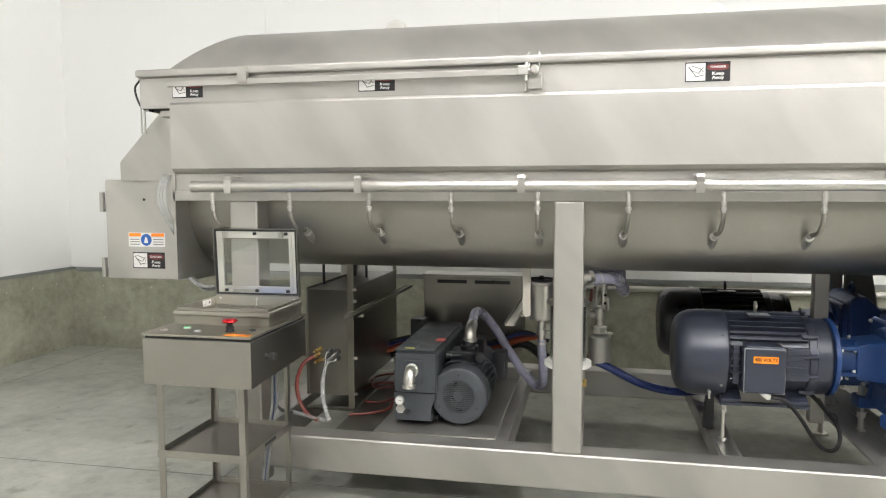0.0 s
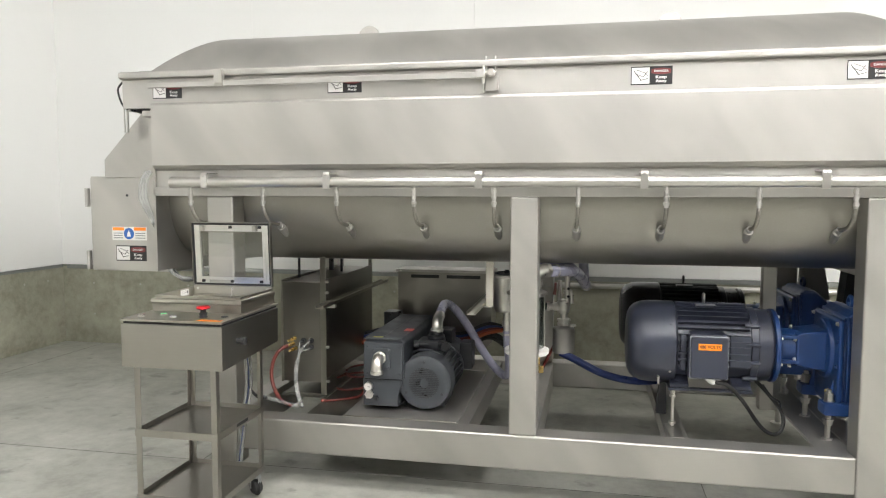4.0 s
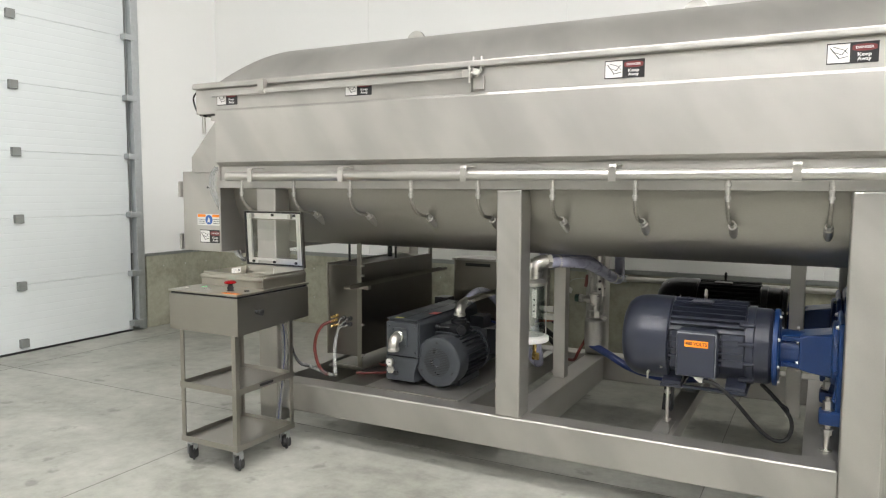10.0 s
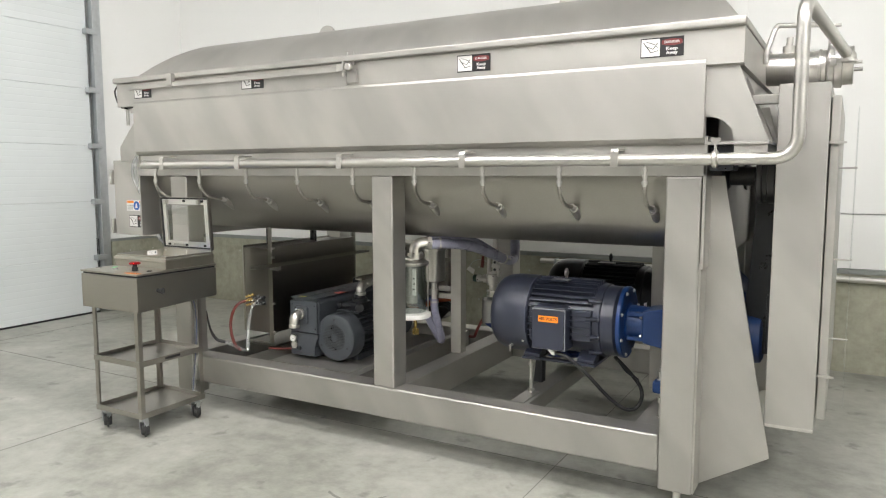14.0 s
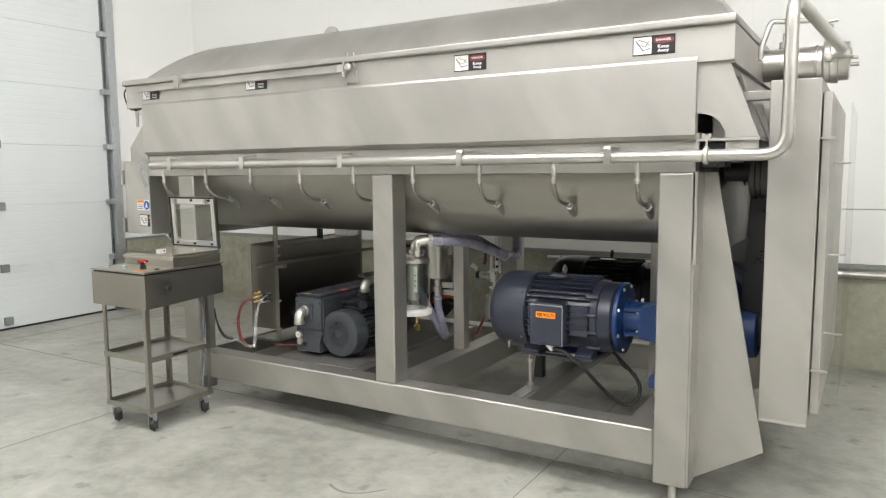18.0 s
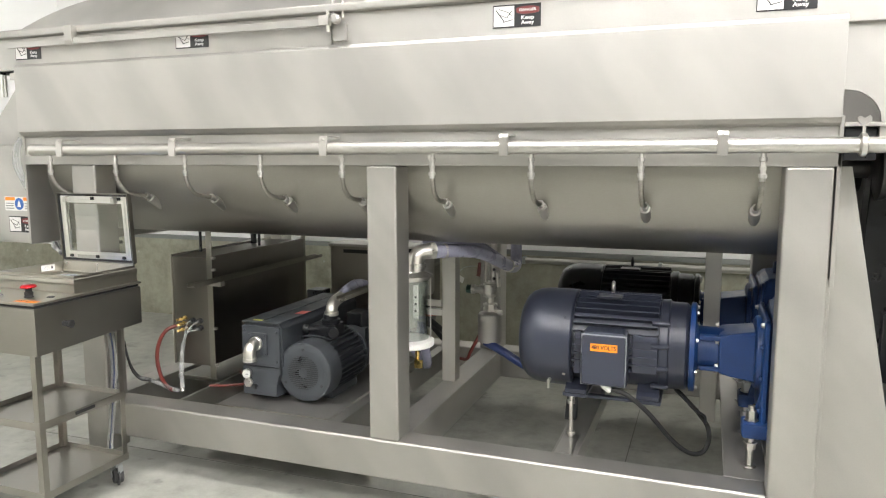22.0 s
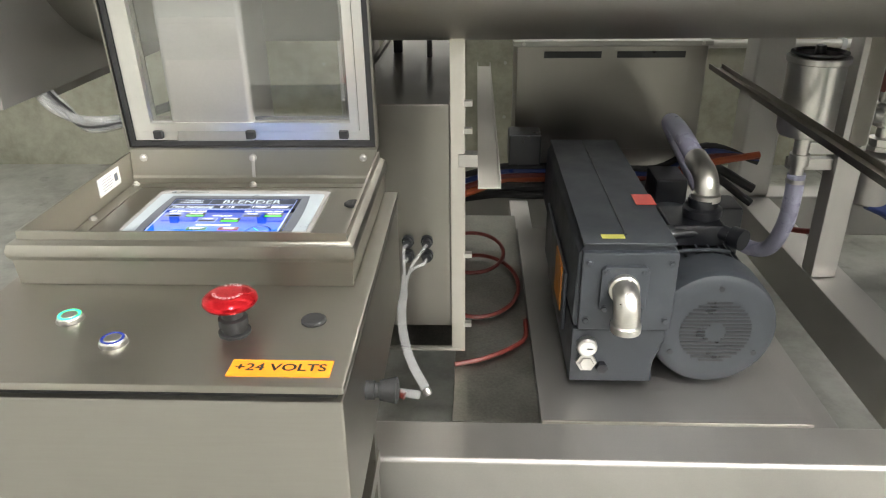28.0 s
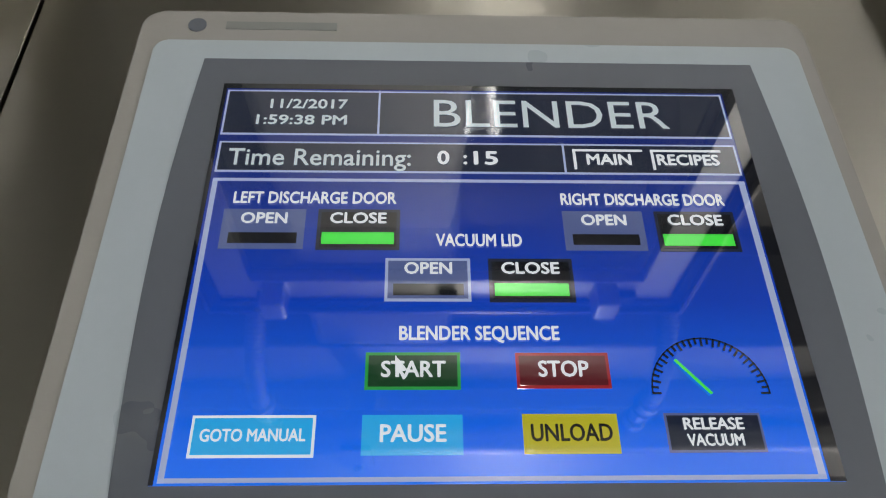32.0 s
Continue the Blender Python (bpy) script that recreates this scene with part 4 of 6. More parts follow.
        part("power_cable", sweep([(0.14, y1 - 0.03, 0.70), (0.22, y1 - 0.03, 0.682), (0.31, y1 + 0.04, 0.585), (0.40, y1 + 0.12, 0.455), (0.46, y1 + 0.17, 0.385), (0.51, y1 + 0.195, 0.356), (0.555, y1 + 0.22, 0.362), (0.58, y1 + 0.25, 0.41), (0.572, y1 + 0.27, 0.47), (0.53, y1 + 0.27, 0.53), (0.47, y1 + 0.25, 0.60), (0.42, y1 + 0.24, 0.65)], 0.011, 10), RUBBER, m, "black power cable")
        part("cable_strap", sweep([(0.45, y1 + 0.20, 0.64), (0.50, y1 + 0.22, 0.57), (0.555, y1 + 0.25, 0.53), (0.56, y1 + 0.25, 0.49)], 0.006, 6), BLACK, m, "thin black cable strap")
        part("drain", rod((x0 + 0.17, cy - 0.20, 0.70), (x0 + 0.17, cy - 0.235, 0.70), 0.008, 10), POLISHED, m)
        part("drain_stem", rod((x0 + 0.17, cy - 0.23, 0.70), (x0 + 0.17, cy - 0.232, 0.665), 0.006, 8), POLISHED, m)
    part("eye_bolt", sweep([(0.118, cy, cz + 0.20), (0.118, cy, cz + 0.235), (0.118, cy + 0.02, cz + 0.262), (0.118, cy, cz + 0.285), (0.118, cy - 0.02, cz + 0.262), (0.118, cy, cz + 0.237)], 0.008, 8), CASTING if front else BLACK, m, "bright lifting eye bolt" if front else "")
    part("name_plate", box(0.06, 0.17, cy - 0.13, cy - 0.05, cz + 0.228, cz + 0.236, 0.001), paint_main, m)
    for k in range(8):
        ang = 2 * math.pi * (k + 0.5) / 8
        part("flange_bolt", hex_bolt((x0 + 0.818, cy + 0.19 * math.cos(ang), cz + 0.19 * math.sin(ang)), (1, 0, 0), 0.009, 0.012), POLISHED, m)
    for ang in (35, 145, 215, 325):
        part("cover_screw", hex_bolt((x0 + 0.235, cy + 0.237 * math.cos(radians(ang)), cz + 0.237 * math.sin(radians(ang))), (0, math.cos(radians(ang)), math.sin(radians(ang))), 0.006, 0.006), CASTING if ang > 200 else paint_main, m)
    # adapter and gearbox
    cast = BLUE
    g = thing("gearbox", (0.80, cy, 0.37), "blue painted cast gearbox bolted to a " + ("blue-grey" if front else "black") + " drive motor", "gearbox", "gearboxes")
    part("adapter_neck", turned([(0, 0.125), (0.02, 0.12), (0.03, 0.102), (0.14, 0.10)], (0.484, cy, cz), (9, cy, cz), 32), cast, g)
    for s in (-1, 1):
        part("adapter_web", prism([(0.52, cz + s * 0.07 - 0.01), (0.62, cz + s * 0.07 - 0.01), (0.62, cz + s * 0.07 + 0.01), (0.52, cz + s * 0.07 + 0.01)], "y", cy - 0.11, cy + 0.11, 0.003), cast, g)
    part("adapter_body", prism([(0.60, cz + 0.092), (0.65, cz + 0.096), (0.785, cz + 0.122), (0.785, cz - 0.126), (0.65, cz - 0.096), (0.60, cz - 0.092)], "y", cy - 0.115, cy + 0.115, 0.018), cast, g)
    for ang in (30, 90, 150, 210, 270, 330):
        part("adapter_bolt", hex_bolt((0.60, cy + 0.112 * math.cos(radians(ang)), cz + 0.112 * math.sin(radians(ang))), (-1, 0, 0), 0.010, 0.014), POLISHED, g)
    # tall case with a chamfered crown, ribbed front flange and a quill at the back
    part("case", prism([(0.80, 0.54), (0.80, 1.04), (0.83, 1.085), (0.86, 1.105), (0.92, 1.105), (1.05, 0.98), (1.07, 0.54)], "y", cy - 0.215, cy + 0.215, 0.03), cast, g)
    part("case_flange", box(0.777, 0.807, cy - 0.235, cy + 0.235, 0.56, 1.06, 0.022, None, 3), cast, g)
    part("flange_rib", box(0.820, 0.838, cy - 0.228, cy + 0.228, 0.56, 1.075, 0.008), cast, g)
    part("case_cover", turned([(0, 0.15), (0.008, 0.165), (0.03, 0.17), (0.034, 0.16)], (0.750, cy, cz), (9, cy, cz), 36), cast, g)
    part("case_tail", turned([(0, 0.15), (0.01, 0.16), (0.17, 0.13), (0.18, 0.11)], (1.04, cy, 0.85), (9, cy, 0.85), 32), cast, g)
    part("drain_plug", hex_bolt((0.777, cy - 0.10, 0.635), (-1, 0, 0), 0.018, 0.02), BRASS, g, "brass drain plug")
    for s in (-1, 1):
        part("base_lug", box(0.705, 1.02, cy + s * 0.21 - 0.06, cy + s * 0.21 + 0.06, 0.545, 0.612, 0.014), cast, g)
        part("lug_rib", prism([(0.745, 0.60), (0.805, 0.60), (0.805, 0.78), (0.79, 0.78)], "y", cy + s * 0.165 - 0.008, cy + s * 0.165 + 0.008, 0.003), cast, g)
        for x in (0.745, 0.95):
            part("mounting_bolt", turned([(0, 0.03), (0.008, 0.03), (0.009, 0.015), (0.08, 0.015), (0.081, 0.024), (0.105, 0.024), (0.106, 0.030), (0.112, 0.030), (0.113, 0.015), (0.208, 0.015), (0.209, 0.030), (0.214, 0.030), (0.215, 0.024), (0.255, 0.024), (0.258, 0.014), (0.275, 0.014)], (x, cy + s * 0.21, 0.4035), (x, cy + s * 0.21, 9), 6), POLISHED, g, "heavy bright mounting bolt")
        for z in (0.66, 0.80, 0.94):
            part("case_bolt", hex_bolt((0.777, cy + s * 0.21, z), (-1, 0, 0), 0.011, 0.012), cast, g)
        part("case_bolt", hex_bolt((0.777, cy + s * 0.21, 1.035), (-1, 0, 0), 0.010, 0.014), POLISHED, g)
    part("lifting_eye", sweep([(0.90, cy, 1.09), (0.90, cy + 0.035, 1.125), (0.90, cy, 1.16), (0.90, cy - 0.035, 1.125), (0.90, cy, 1.09)], 0.011, 8), cast, g)


drive("drive_motor", 0.50, MOTOR, "dark blue-grey finned electric motor with an orange voltage label", True)
drive("drive_motor", 1.42, BLACK, "black finned electric motor on the far side of the frame", False)

# ---- vacuum pump on its plate ----
def vacuum_pump():
    pl = thing("pump_plate", (-1.6, 0.8, 0.36), "flat brushed steel mounting plate resting on the base rails", "plate")
    part("plate", box(-1.968, -1.275, 0.153, 1.42, 0.385, 0.403, 0.003), STEEL, pl)
    part("plate_edge", box(-1.968, -1.275, 0.1525, 0.158, 0.372, 0.407, 0.002), BRUSHED, pl)
    part("plate_beam", box(-1.985, -1.90, 0.155, BACK - 0.154, 0.25, 0.384, 0.004), STEEL, pl, "steel beam under the plate")
    part("plate_beam", box(-1.274, -1.205, 0.155, BACK - 0.154, 0.25, 0.392, 0.004), STEEL, pl, "steel beam under the plate")
    p = thing("vacuum_pump", (-1.7, 0.7, 0.403), "dark grey painted vacuum pump with a finned motor", "pump")
    x0, x1, y0, y1 = -1.885, -1.628, 0.288, 1.195
    part("housing", prism([(x0 + 0.005, 0.60), (x0 - 0.002, 0.63), (x0 + 0.004, 0.815), (x0 + 0.022, 0.845), (x1 - 0.02, 0.845), (x1, 0.82), (x1 + 0.002, 0.60)], "y", y0 + 0.015, y1, 0.008), PUMP, p)
    part("oil_case", prism([(x0 + 0.0, 0.432), (x0 + 0.0, 0.60), (x1 - 0.01, 0.60), (x1 - 0.01, 0.56), (x1 - 0.045, 0.50), (x1 - 0.03, 0.432)], "y", y0 + 0.005, y1 - 0.25, 0.008), PUMP, p)
    part("front_cover", prism([(x0 + 0.012, 0.604), (x0 + 0.012, 0.828), (x1 - 0.004, 0.828), (x1 - 0.004, 0.604)], "y", y0 - 0.008, y0 + 0.016, 0.006), PUMP, p)
    part("top_lid", box(x0 + 0.012, x1 - 0.012, y0 + 0.0, y1 - 0.01, 0.845, 0.853, 0.003), PUMP, p)
    part("lid_seam", box(-1.762, -1.756, y0 + 0.05, y1 - 0.03, 0.8525, 0.8555, 0), BLACK, p, "", 0)
    for y in (0.45, 0.75, 1.05):
        part("foot", box(x0 + 0.02, x1 - 0.02, y - 0.03, y + 0.03, 0.404, 0.434, 0.004), RUBBER, p)
    for x in (x0 + 0.03, x1 - 0.022):
        for z in (0.635, 0.80):
            part("cover_bolt", hex_bolt((x, y0 - 0.008, z), (0, -1, 0), 0.008, 0.008), PUMP, p)
    part("side_panel", box(x0 - 0.012, x0 - 0.002, 0.42, 0.95, 0.52, 0.70, 0.003), PUMP, p)
    part("instruction_plate", box(x0 - 0.016, x0 - 0.011, 0.46, 0.60, 0.56, 0.70, 0), AMBER, p, "dull amber instruction plate", 0)
    part("yellow_label", box(-1.823, -1.765, 0.314, 0.337, 0.853, 0.8545), YELLOW, p, "small yellow label", 0)
    part("red_tag", box(-1.692, -1.636, 0.545, 0.625, 0.853, 0.8545), PINK, p, "red warning tag", 0)
    # exhaust flange and elbow
    part("exhaust_flange", prism([(-1.825, 0.675), (-1.825, 0.785), (-1.815, 0.795), (-1.715, 0.795), (-1.705, 0.785), (-1.705, 0.675), (-1.715, 0.665), (-1.815, 0.665)], "y", y0 - 0.022, y0 - 0.006, 0.003), PUMP, p)
    for x in (-1.812, -1.718):
        for z in (0.678, 0.782):
            part("flange_bolt", hex_bolt((x, y0 - 0.022, z), (0, -1, 0), 0.007, 0.007), PUMP, p)
    el = part("exhaust_elbow", bent([(-1.768, y0 - 0.02, 0.738), (-1.768, 0.200, 0.738), (-1.768, 0.200, 0.658)], 0.033, 0.05, 24), CASTING, p, "cast stainless exhaust elbow")
    part("elbow_collar", turned([(0, 0.033), (0.003, 0.039), (0.018, 0.039), (0.021, 0.034)], (-1.768, y0 - 0.018, 0.738), (-1.768, 0, 0.738), 24), CASTING, el)
    part("elbow_collar", turned([(0, 0.03), (0.003, 0.038), (0.02, 0.038), (0.024, 0.033)], (-1.768, 0.200, 0.651), (-1.768, 0.200, 9), 24), CASTING, el)
    # gauge and oil glass
    gx = -1.845
    ga = part("pressure_gauge", turned([(0, 0.024), (0.004, 0.027), (0.022, 0.027), (0.026, 0.024)], (gx, y0 + 0.004, 0.555), (gx, -1, 0.555), 28), POLISHED, p, "small round pressure gauge")
    part("gauge_face", rod((gx, y0 - 0.0215, 0.555), (gx, y0 - 0.0235, 0.555), 0.021, 28), LABEL_WHITE, ga, "", 0)
    part("gauge_needle", box(gx - 0.001, gx + 0.014, y0 - 0.0255, y0 - 0.0245, 0.554, 0.557), LABEL_BLACK, ga, "", 0)
    part("oil_glass", turned([(0, 0.028), (0.014, 0.028), (0.016, 0.02), (0.02, 0.018)], (gx + 0.002, y0 + 0.004, 0.503), (gx + 0.002, -1, 0.503), 6), POLISHED, p, "hexagonal oil sight glass")
    part("drain_plug", turned([(0, 0.016), (0.016, 0.016), (0.018, 0.012)], (gx + 0.045, y0 + 0.004, 0.485), (gx + 0.045, -1, 0.485), 6), BLACK, p)
    # motor beside the housing
    mx, mz, fy = -1.505, 0.584, 0.31
    part("fan_cover", turned([(0, 0.118), (0.004, 0.15), (0.012, 0.162), (0.03, 0.168), (0.135, 0.168), (0.14, 0.155)], (mx, fy, mz), (mx, 9, mz), 48), PUMP, p)
    # louvre slots across the round fan opening
    for k in range(17):
        z = -0.088 + 0.011 * k
        w = math.sqrt(max(0.0001, 0.094 ** 2 - z * z))
        if abs(z) < 0.026:
            for s in (-1, 1):
                a, b = sorted((s * math.sqrt(0.027 ** 2 - z * z), s * w))
                part("fan_slot", box(mx + a, mx + b, fy - 0.0015, fy + 0.0025, mz + z - 0.003, mz + z + 0.003), BLACK, p, "", 0)
        else:
            part("fan_slot", box(mx - w, mx + w, fy - 0.0015, fy + 0.0025, mz + z - 0.003, mz + z + 0.003), BLACK, p, "", 0)
    for ang in (90, 210, 330):
        part("cover_dimple", rod((mx + 0.128 * math.cos(radians(ang)), fy - 0.0005, mz + 0.128 * math.sin(radians(ang))), (mx + 0.128 * math.cos(radians(ang)), fy + 0.002, mz + 0.128 * math.sin(radians(ang))), 0.008, 12), BLACK, p)
    part("motor_body", turned([(0, 0.13), (0.02, 0.137), (0.36, 0.137), (0.37, 0.125)], (mx, 0.42, mz), (mx, 9, mz), 40), PUMP, p)
    part("motor_flange", turned([(0, 0.15), (0.005, 0.16), (0.04, 0.16), (0.045, 0.14), (0.35, 0.14), (0.36, 0.12)], (mx, 0.77, mz), (mx, 9, mz), 40), PUMP, p)
    for k in range(30):
        ang = 2 * math.pi * k / 30
        if 150 < math.degrees(ang) < 280:
            continue
        fin = box(-0.003, 0.003, 0.43, 0.765, 0.132, 0.16)
        bmesh.ops.rotate(fin, cent=(0, 0, 0), matrix=Matrix.Rotation(ang - math.pi / 2, 3, "Y").inverted(), verts=fin.verts)
        bmesh.ops.translate(fin, vec=(mx, 0, mz), verts=fin.verts)
        part("motor_fin", fin, PUMP, p, "", 0)
    part("motor_foot", box(mx - 0.10, mx + 0.10, 0.45, 0.75, 0.404, 0.45, 0.006), PUMP, p)
    part("terminal_box", box(mx - 0.045, mx + 0.06, 0.90, 1.05, 0.70, 0.80, 0.010), BLACK, p)
    part("junction_box", box(mx + 0.13, mx + 0.215, 0.80, 0.93, 0.56, 0.74, 0.010), BLACK, p)
    # inlet valve block over the motor
    part("inlet_block", box(-1.60, -1.44, 0.52, 0.68, 0.735, 0.80, 0.012), BLACK, p)
    part("inlet_flange", turned([(0, 0.05), (0.012, 0.055), (0.03, 0.055), (0.035, 0.042), (0.06, 0.042)], (-1.49, 0.60, 0.795), (-1.49, 0.60, 9), 28), BLACK, p)
    part("valve_stem", turned([(0, 0.016), (0.09, 0.016), (0.092, 0.026), (0.12, 0.026)], (-1.50, 0.54, 0.775), (-1.68, 0.50, 0.775), 16), BLACK, p)
    part("valve_stem", turned([(0, 0.022), (0.05, 0.022), (0.055, 0.03), (0.09, 0.03)], (-1.46, 0.55, 0.775), (-1.40, 0.47, 0.775), 16), BLACK, p)
    ie = part("inlet_elbow", bent([(-1.485, 0.60, 0.845), (-1.485, 0.60, 0.912), (-1.49, 0.72, 0.932)], 0.034, 0.055, 24), CASTING, p, "cast stainless inlet elbow")
    part("elbow_collar", turned([(0, 0.034), (0.004, 0.041), (0.022, 0.041), (0.026, 0.035)], (-1.485, 0.60, 0.845), (-1.485, 0.60, 9), 24), CASTING, ie)
    part("oil_pipe", sweep([(-1.62, 0.50, 0.72), (-1.58, 0.46, 0.75), (-1.50, 0.46, 0.755), (-1.43, 0.50, 0.73)], 0.006, 8), PUMP, p)
    h = thing("suction_hose", (-1.3, 0.9, 0.9), "ribbed milky suction hose leading from the pump", "hose")
    part("hose", sweep([(-1.49, 0.69, 0.927), (-1.50, 0.85, 0.965), (-1.50, 0.98, 0.970), (-1.47, 1.10, 0.925), (-1.40, 1.17, 0.815), (-1.31, 1.20, 0.66), (-1.22, 1.19, 0.53), (-1.13, 1.14, 0.455), (-1.075, 1.07, 0.48), (-1.065, 1.0, 0.60), (-1.073, 0.966, 0.72), (-1.075, 0.966, 0.80)], 0.028, 14, None, 8, 0.0012, 0.012), HOSE_CLEAR, h)
    part("hose_clamp", turned([(0, 0.031), (0.014, 0.031)], (-1.491, 0.71, 0.931), (-1.50, 0.80, 0.947), 20), POLISHED, h, "steel hose clamp")
    part("hose_clamp", turned([(0, 0.031), (0.014, 0.031)], (-1.075, 0.966, 0.77), (-1.075, 0.965, 9), 20), POLISHED, h, "steel hose clamp")


vacuum_pump()


# ---- filters, sight glass and hoses in the frame ----
def filter_can():
    f = thing("filter_canister", (-1.08, 0.965, 0.90), "stainless steel filter canister hung beside the upright", "filter")
    part("canister", turned([(0, 0.03), (0.012, 0.078), (0.03, 0.086), (0.25, 0.086)], (-1.08, 0.965, 0.925), (-1.08, 0.965, 9), 36), POLISHED, f)
    part("clamp_ring", turned([(0, 0.088), (0.004, 0.094), (0.02, 0.094), (0.024, 0.088)], (-1.08, 0.965, 1.165), (-1.08, 0.965, 9), 36), POLISHED, f)
    part("lid", turned([(0, 0.070), (0.006, 0.084), (0.012, 0.084), (0.014, 0.074), (0.005, 0.070), (0.004, 0.02), (0.012, 0.016), (0.03, 0.015)], (-1.08, 0.965, 1.188), (-1.08, 0.965, 9), 36), BLACK, f, "black canister lid")
    part("outlet", turned([(0, 0.022), (0.03, 0.022), (0.031, 0.032), (0.07, 0.032), (0.071, 0.024), (0.13, 0.024)], (-1.078, 0.965, 0.80), (-1.078, 0.965, 9), 24), CASTING, f)
    part("bracket", box(-1.05, -0.95, 0.985, 1.0, 0.86, 0.90, 0.003), STEEL, f)


def sight_glass():
    x, y = -0.889, 0.339
    s = thing("sight_glass", (x, y, 0.78), "wide clear cylindrical moisture trap with a white base", "sight glass")
    part("glass_tube", turned([(0, 0.101), (0.31, 0.101), (0.31, 0.096), (0, 0.096), (0, 0.101)], (x, y, 0.83), (x, y, 9), 40, None, False), CYLINDER_GLASS, s).visible_shadow = False
    part("white_base", turned([(0, 0.05), (0.006, 0.122), (0.012, 0.1295), (0.036, 0.1295), (0.041, 0.120), (0.044, 0.09)], (x, y, 0.783), (x, y, 9), 44), WHITE_PLASTIC, s)
    part("inner_strip", box(x + 0.050, x + 0.076, y - 0.062, y - 0.054, 0.945, 1.115, 0.002), WHITE_PLASTIC, s, "perforated white inner strip")
    for k in range(3):
        part("inner_hole", rod((x + 0.063, y - 0.0632, 0.985 + 0.035 * k), (x + 0.063, y - 0.060, 0.985 + 0.035 * k), 0.006, 10), BLACK, s)
    part("baffle", turned([(0, 0.034), (0.005, 0.038), (0.25, 0.038), (0.26, 0.03)], (x + 0.0, y + 0.01, 0.88), (x, y + 0.01, 9), 24), STEEL, s, "grey inner tube")
    for a in (30, 150, 270):
        part("tie_rod", rod((x + 0.112 * math.cos(radians(a)), y + 0.112 * math.sin(radians(a)), 0.82), (x + 0.112 * math.cos(radians(a)), y + 0.112 * math.sin(radians(a)), 1.15), 0.004, 8), POLISHED, s)
    part("head", turned([(0, 0.100), (0.005, 0.118), (0.018, 0.118), (0.026, 0.100), (0.034, 0.062), (0.05, 0.055)], (x, y, 1.138), (x, y, 9), 40), CASTING, s)
    ex, ey = x + 0.040, y - 0.004
    for z, r in ((1.132, 0.104), (1.196, 0.0545)):
        part("clamp_ring", turned([(0, r - 0.006), (0.001, r), (0.006, r), (0.007, r - 0.006)], (ex if z > 1.15 else x, ey if z > 1.15 else y, z), (ex if z > 1.15 else x, ey if z > 1.15 else y, 9), 32), POLISHED, s, "bright clamp ring")
    part("neck", turned([(0, 0.046), (0.02, 0.046), (0.022, 0.052), (0.04, 0.052)], (ex, ey, 1.178), (ex, ey, 9), 28), CASTING, s)
    part("elbow", bent([(ex, ey, 1.20), (ex, ey, 1.272), (ex + 0.08, ey + 0.07, 1.28)], 0.040, 0.045, 20), CASTING, s, "cast stainless elbow")
    part("hex_nipple", turned([(0, 0.034), (0.004, 0.046), (0.03, 0.046), (0.034, 0.034)], (ex + 0.055, ey + 0.048, 1.278), (ex + 0.12, ey + 0.105, 1.283), 6), CASTING, s)
    part("drain_cock", turned([(0, 0.01), (0.03, 0.012), (0.05, 0.012)], (x + 0.07, y - 0.06, 0.735), (x + 0.07, y - 0.06, 9), 10), BRASS, s, "brass drain cock")
    part("drain_lever", box(x + 0.062, x + 0.105, y - 0.085, y - 0.07, 0.695, 0.738, 0.004), BRASS, s, "brass drain lever")
    h = thing("vacuum_hose", (-0.5, 0.8, 1.2), "translucent ribbed vacuum hose between sight glass and valve", "hose")
    part("hose", sweep([(-0.768, 0.395, 1.272), (-0.70, 0.47, 1.272), (-0.62, 0.66, 1.245), (-0.575, 0.88, 1.175), (-0.557, 1.057, 1.120), (-0.552, 1.16, 1.098), (-0.560, 1.25, 1.105), (-0.570, 1.29, 1.16), (-0.575, 1.30, 1.31)], 0.034, 18, None, 8, 0.0008, 0.012), HOSE_CLEAR, h)
    part("hose_strand", sweep([(-0.90, 0.56, 1.285), (-0.80, 0.62, 1.300), (-0.71, 0.70, 1.295), (-0.64, 0.80, 1.250), (-0.59, 0.93, 1.180), (-0.575, 1.02, 1.145)], 0.030, 16, None, 8, 0.0008, 0.012), HOSE_CLEAR, h)
    part("hose_clamp", turned([(0, 0.0375), (0.001, 0.0395), (0.015, 0.0395), (0.016, 0.0375)], (-0.735, 0.432, 1.273), (-0.70, 0.47, 1.272), 20), POLISHED, h, "steel hose clamp")
    part("hose_clamp", turned([(0, 0.0375), (0.001, 0.0395), (0.015, 0.0395), (0.016, 0.0375)], (-0.558, 1.045, 1.124), (-0.555, 1.10, 1.107), 20), POLISHED, h, "steel hose clamp")
    part("clamp_screw", rod((-0.525, 1.05, 1.118), (-0.495, 1.045, 1.122), 0.006, 8), POLISHED, h)


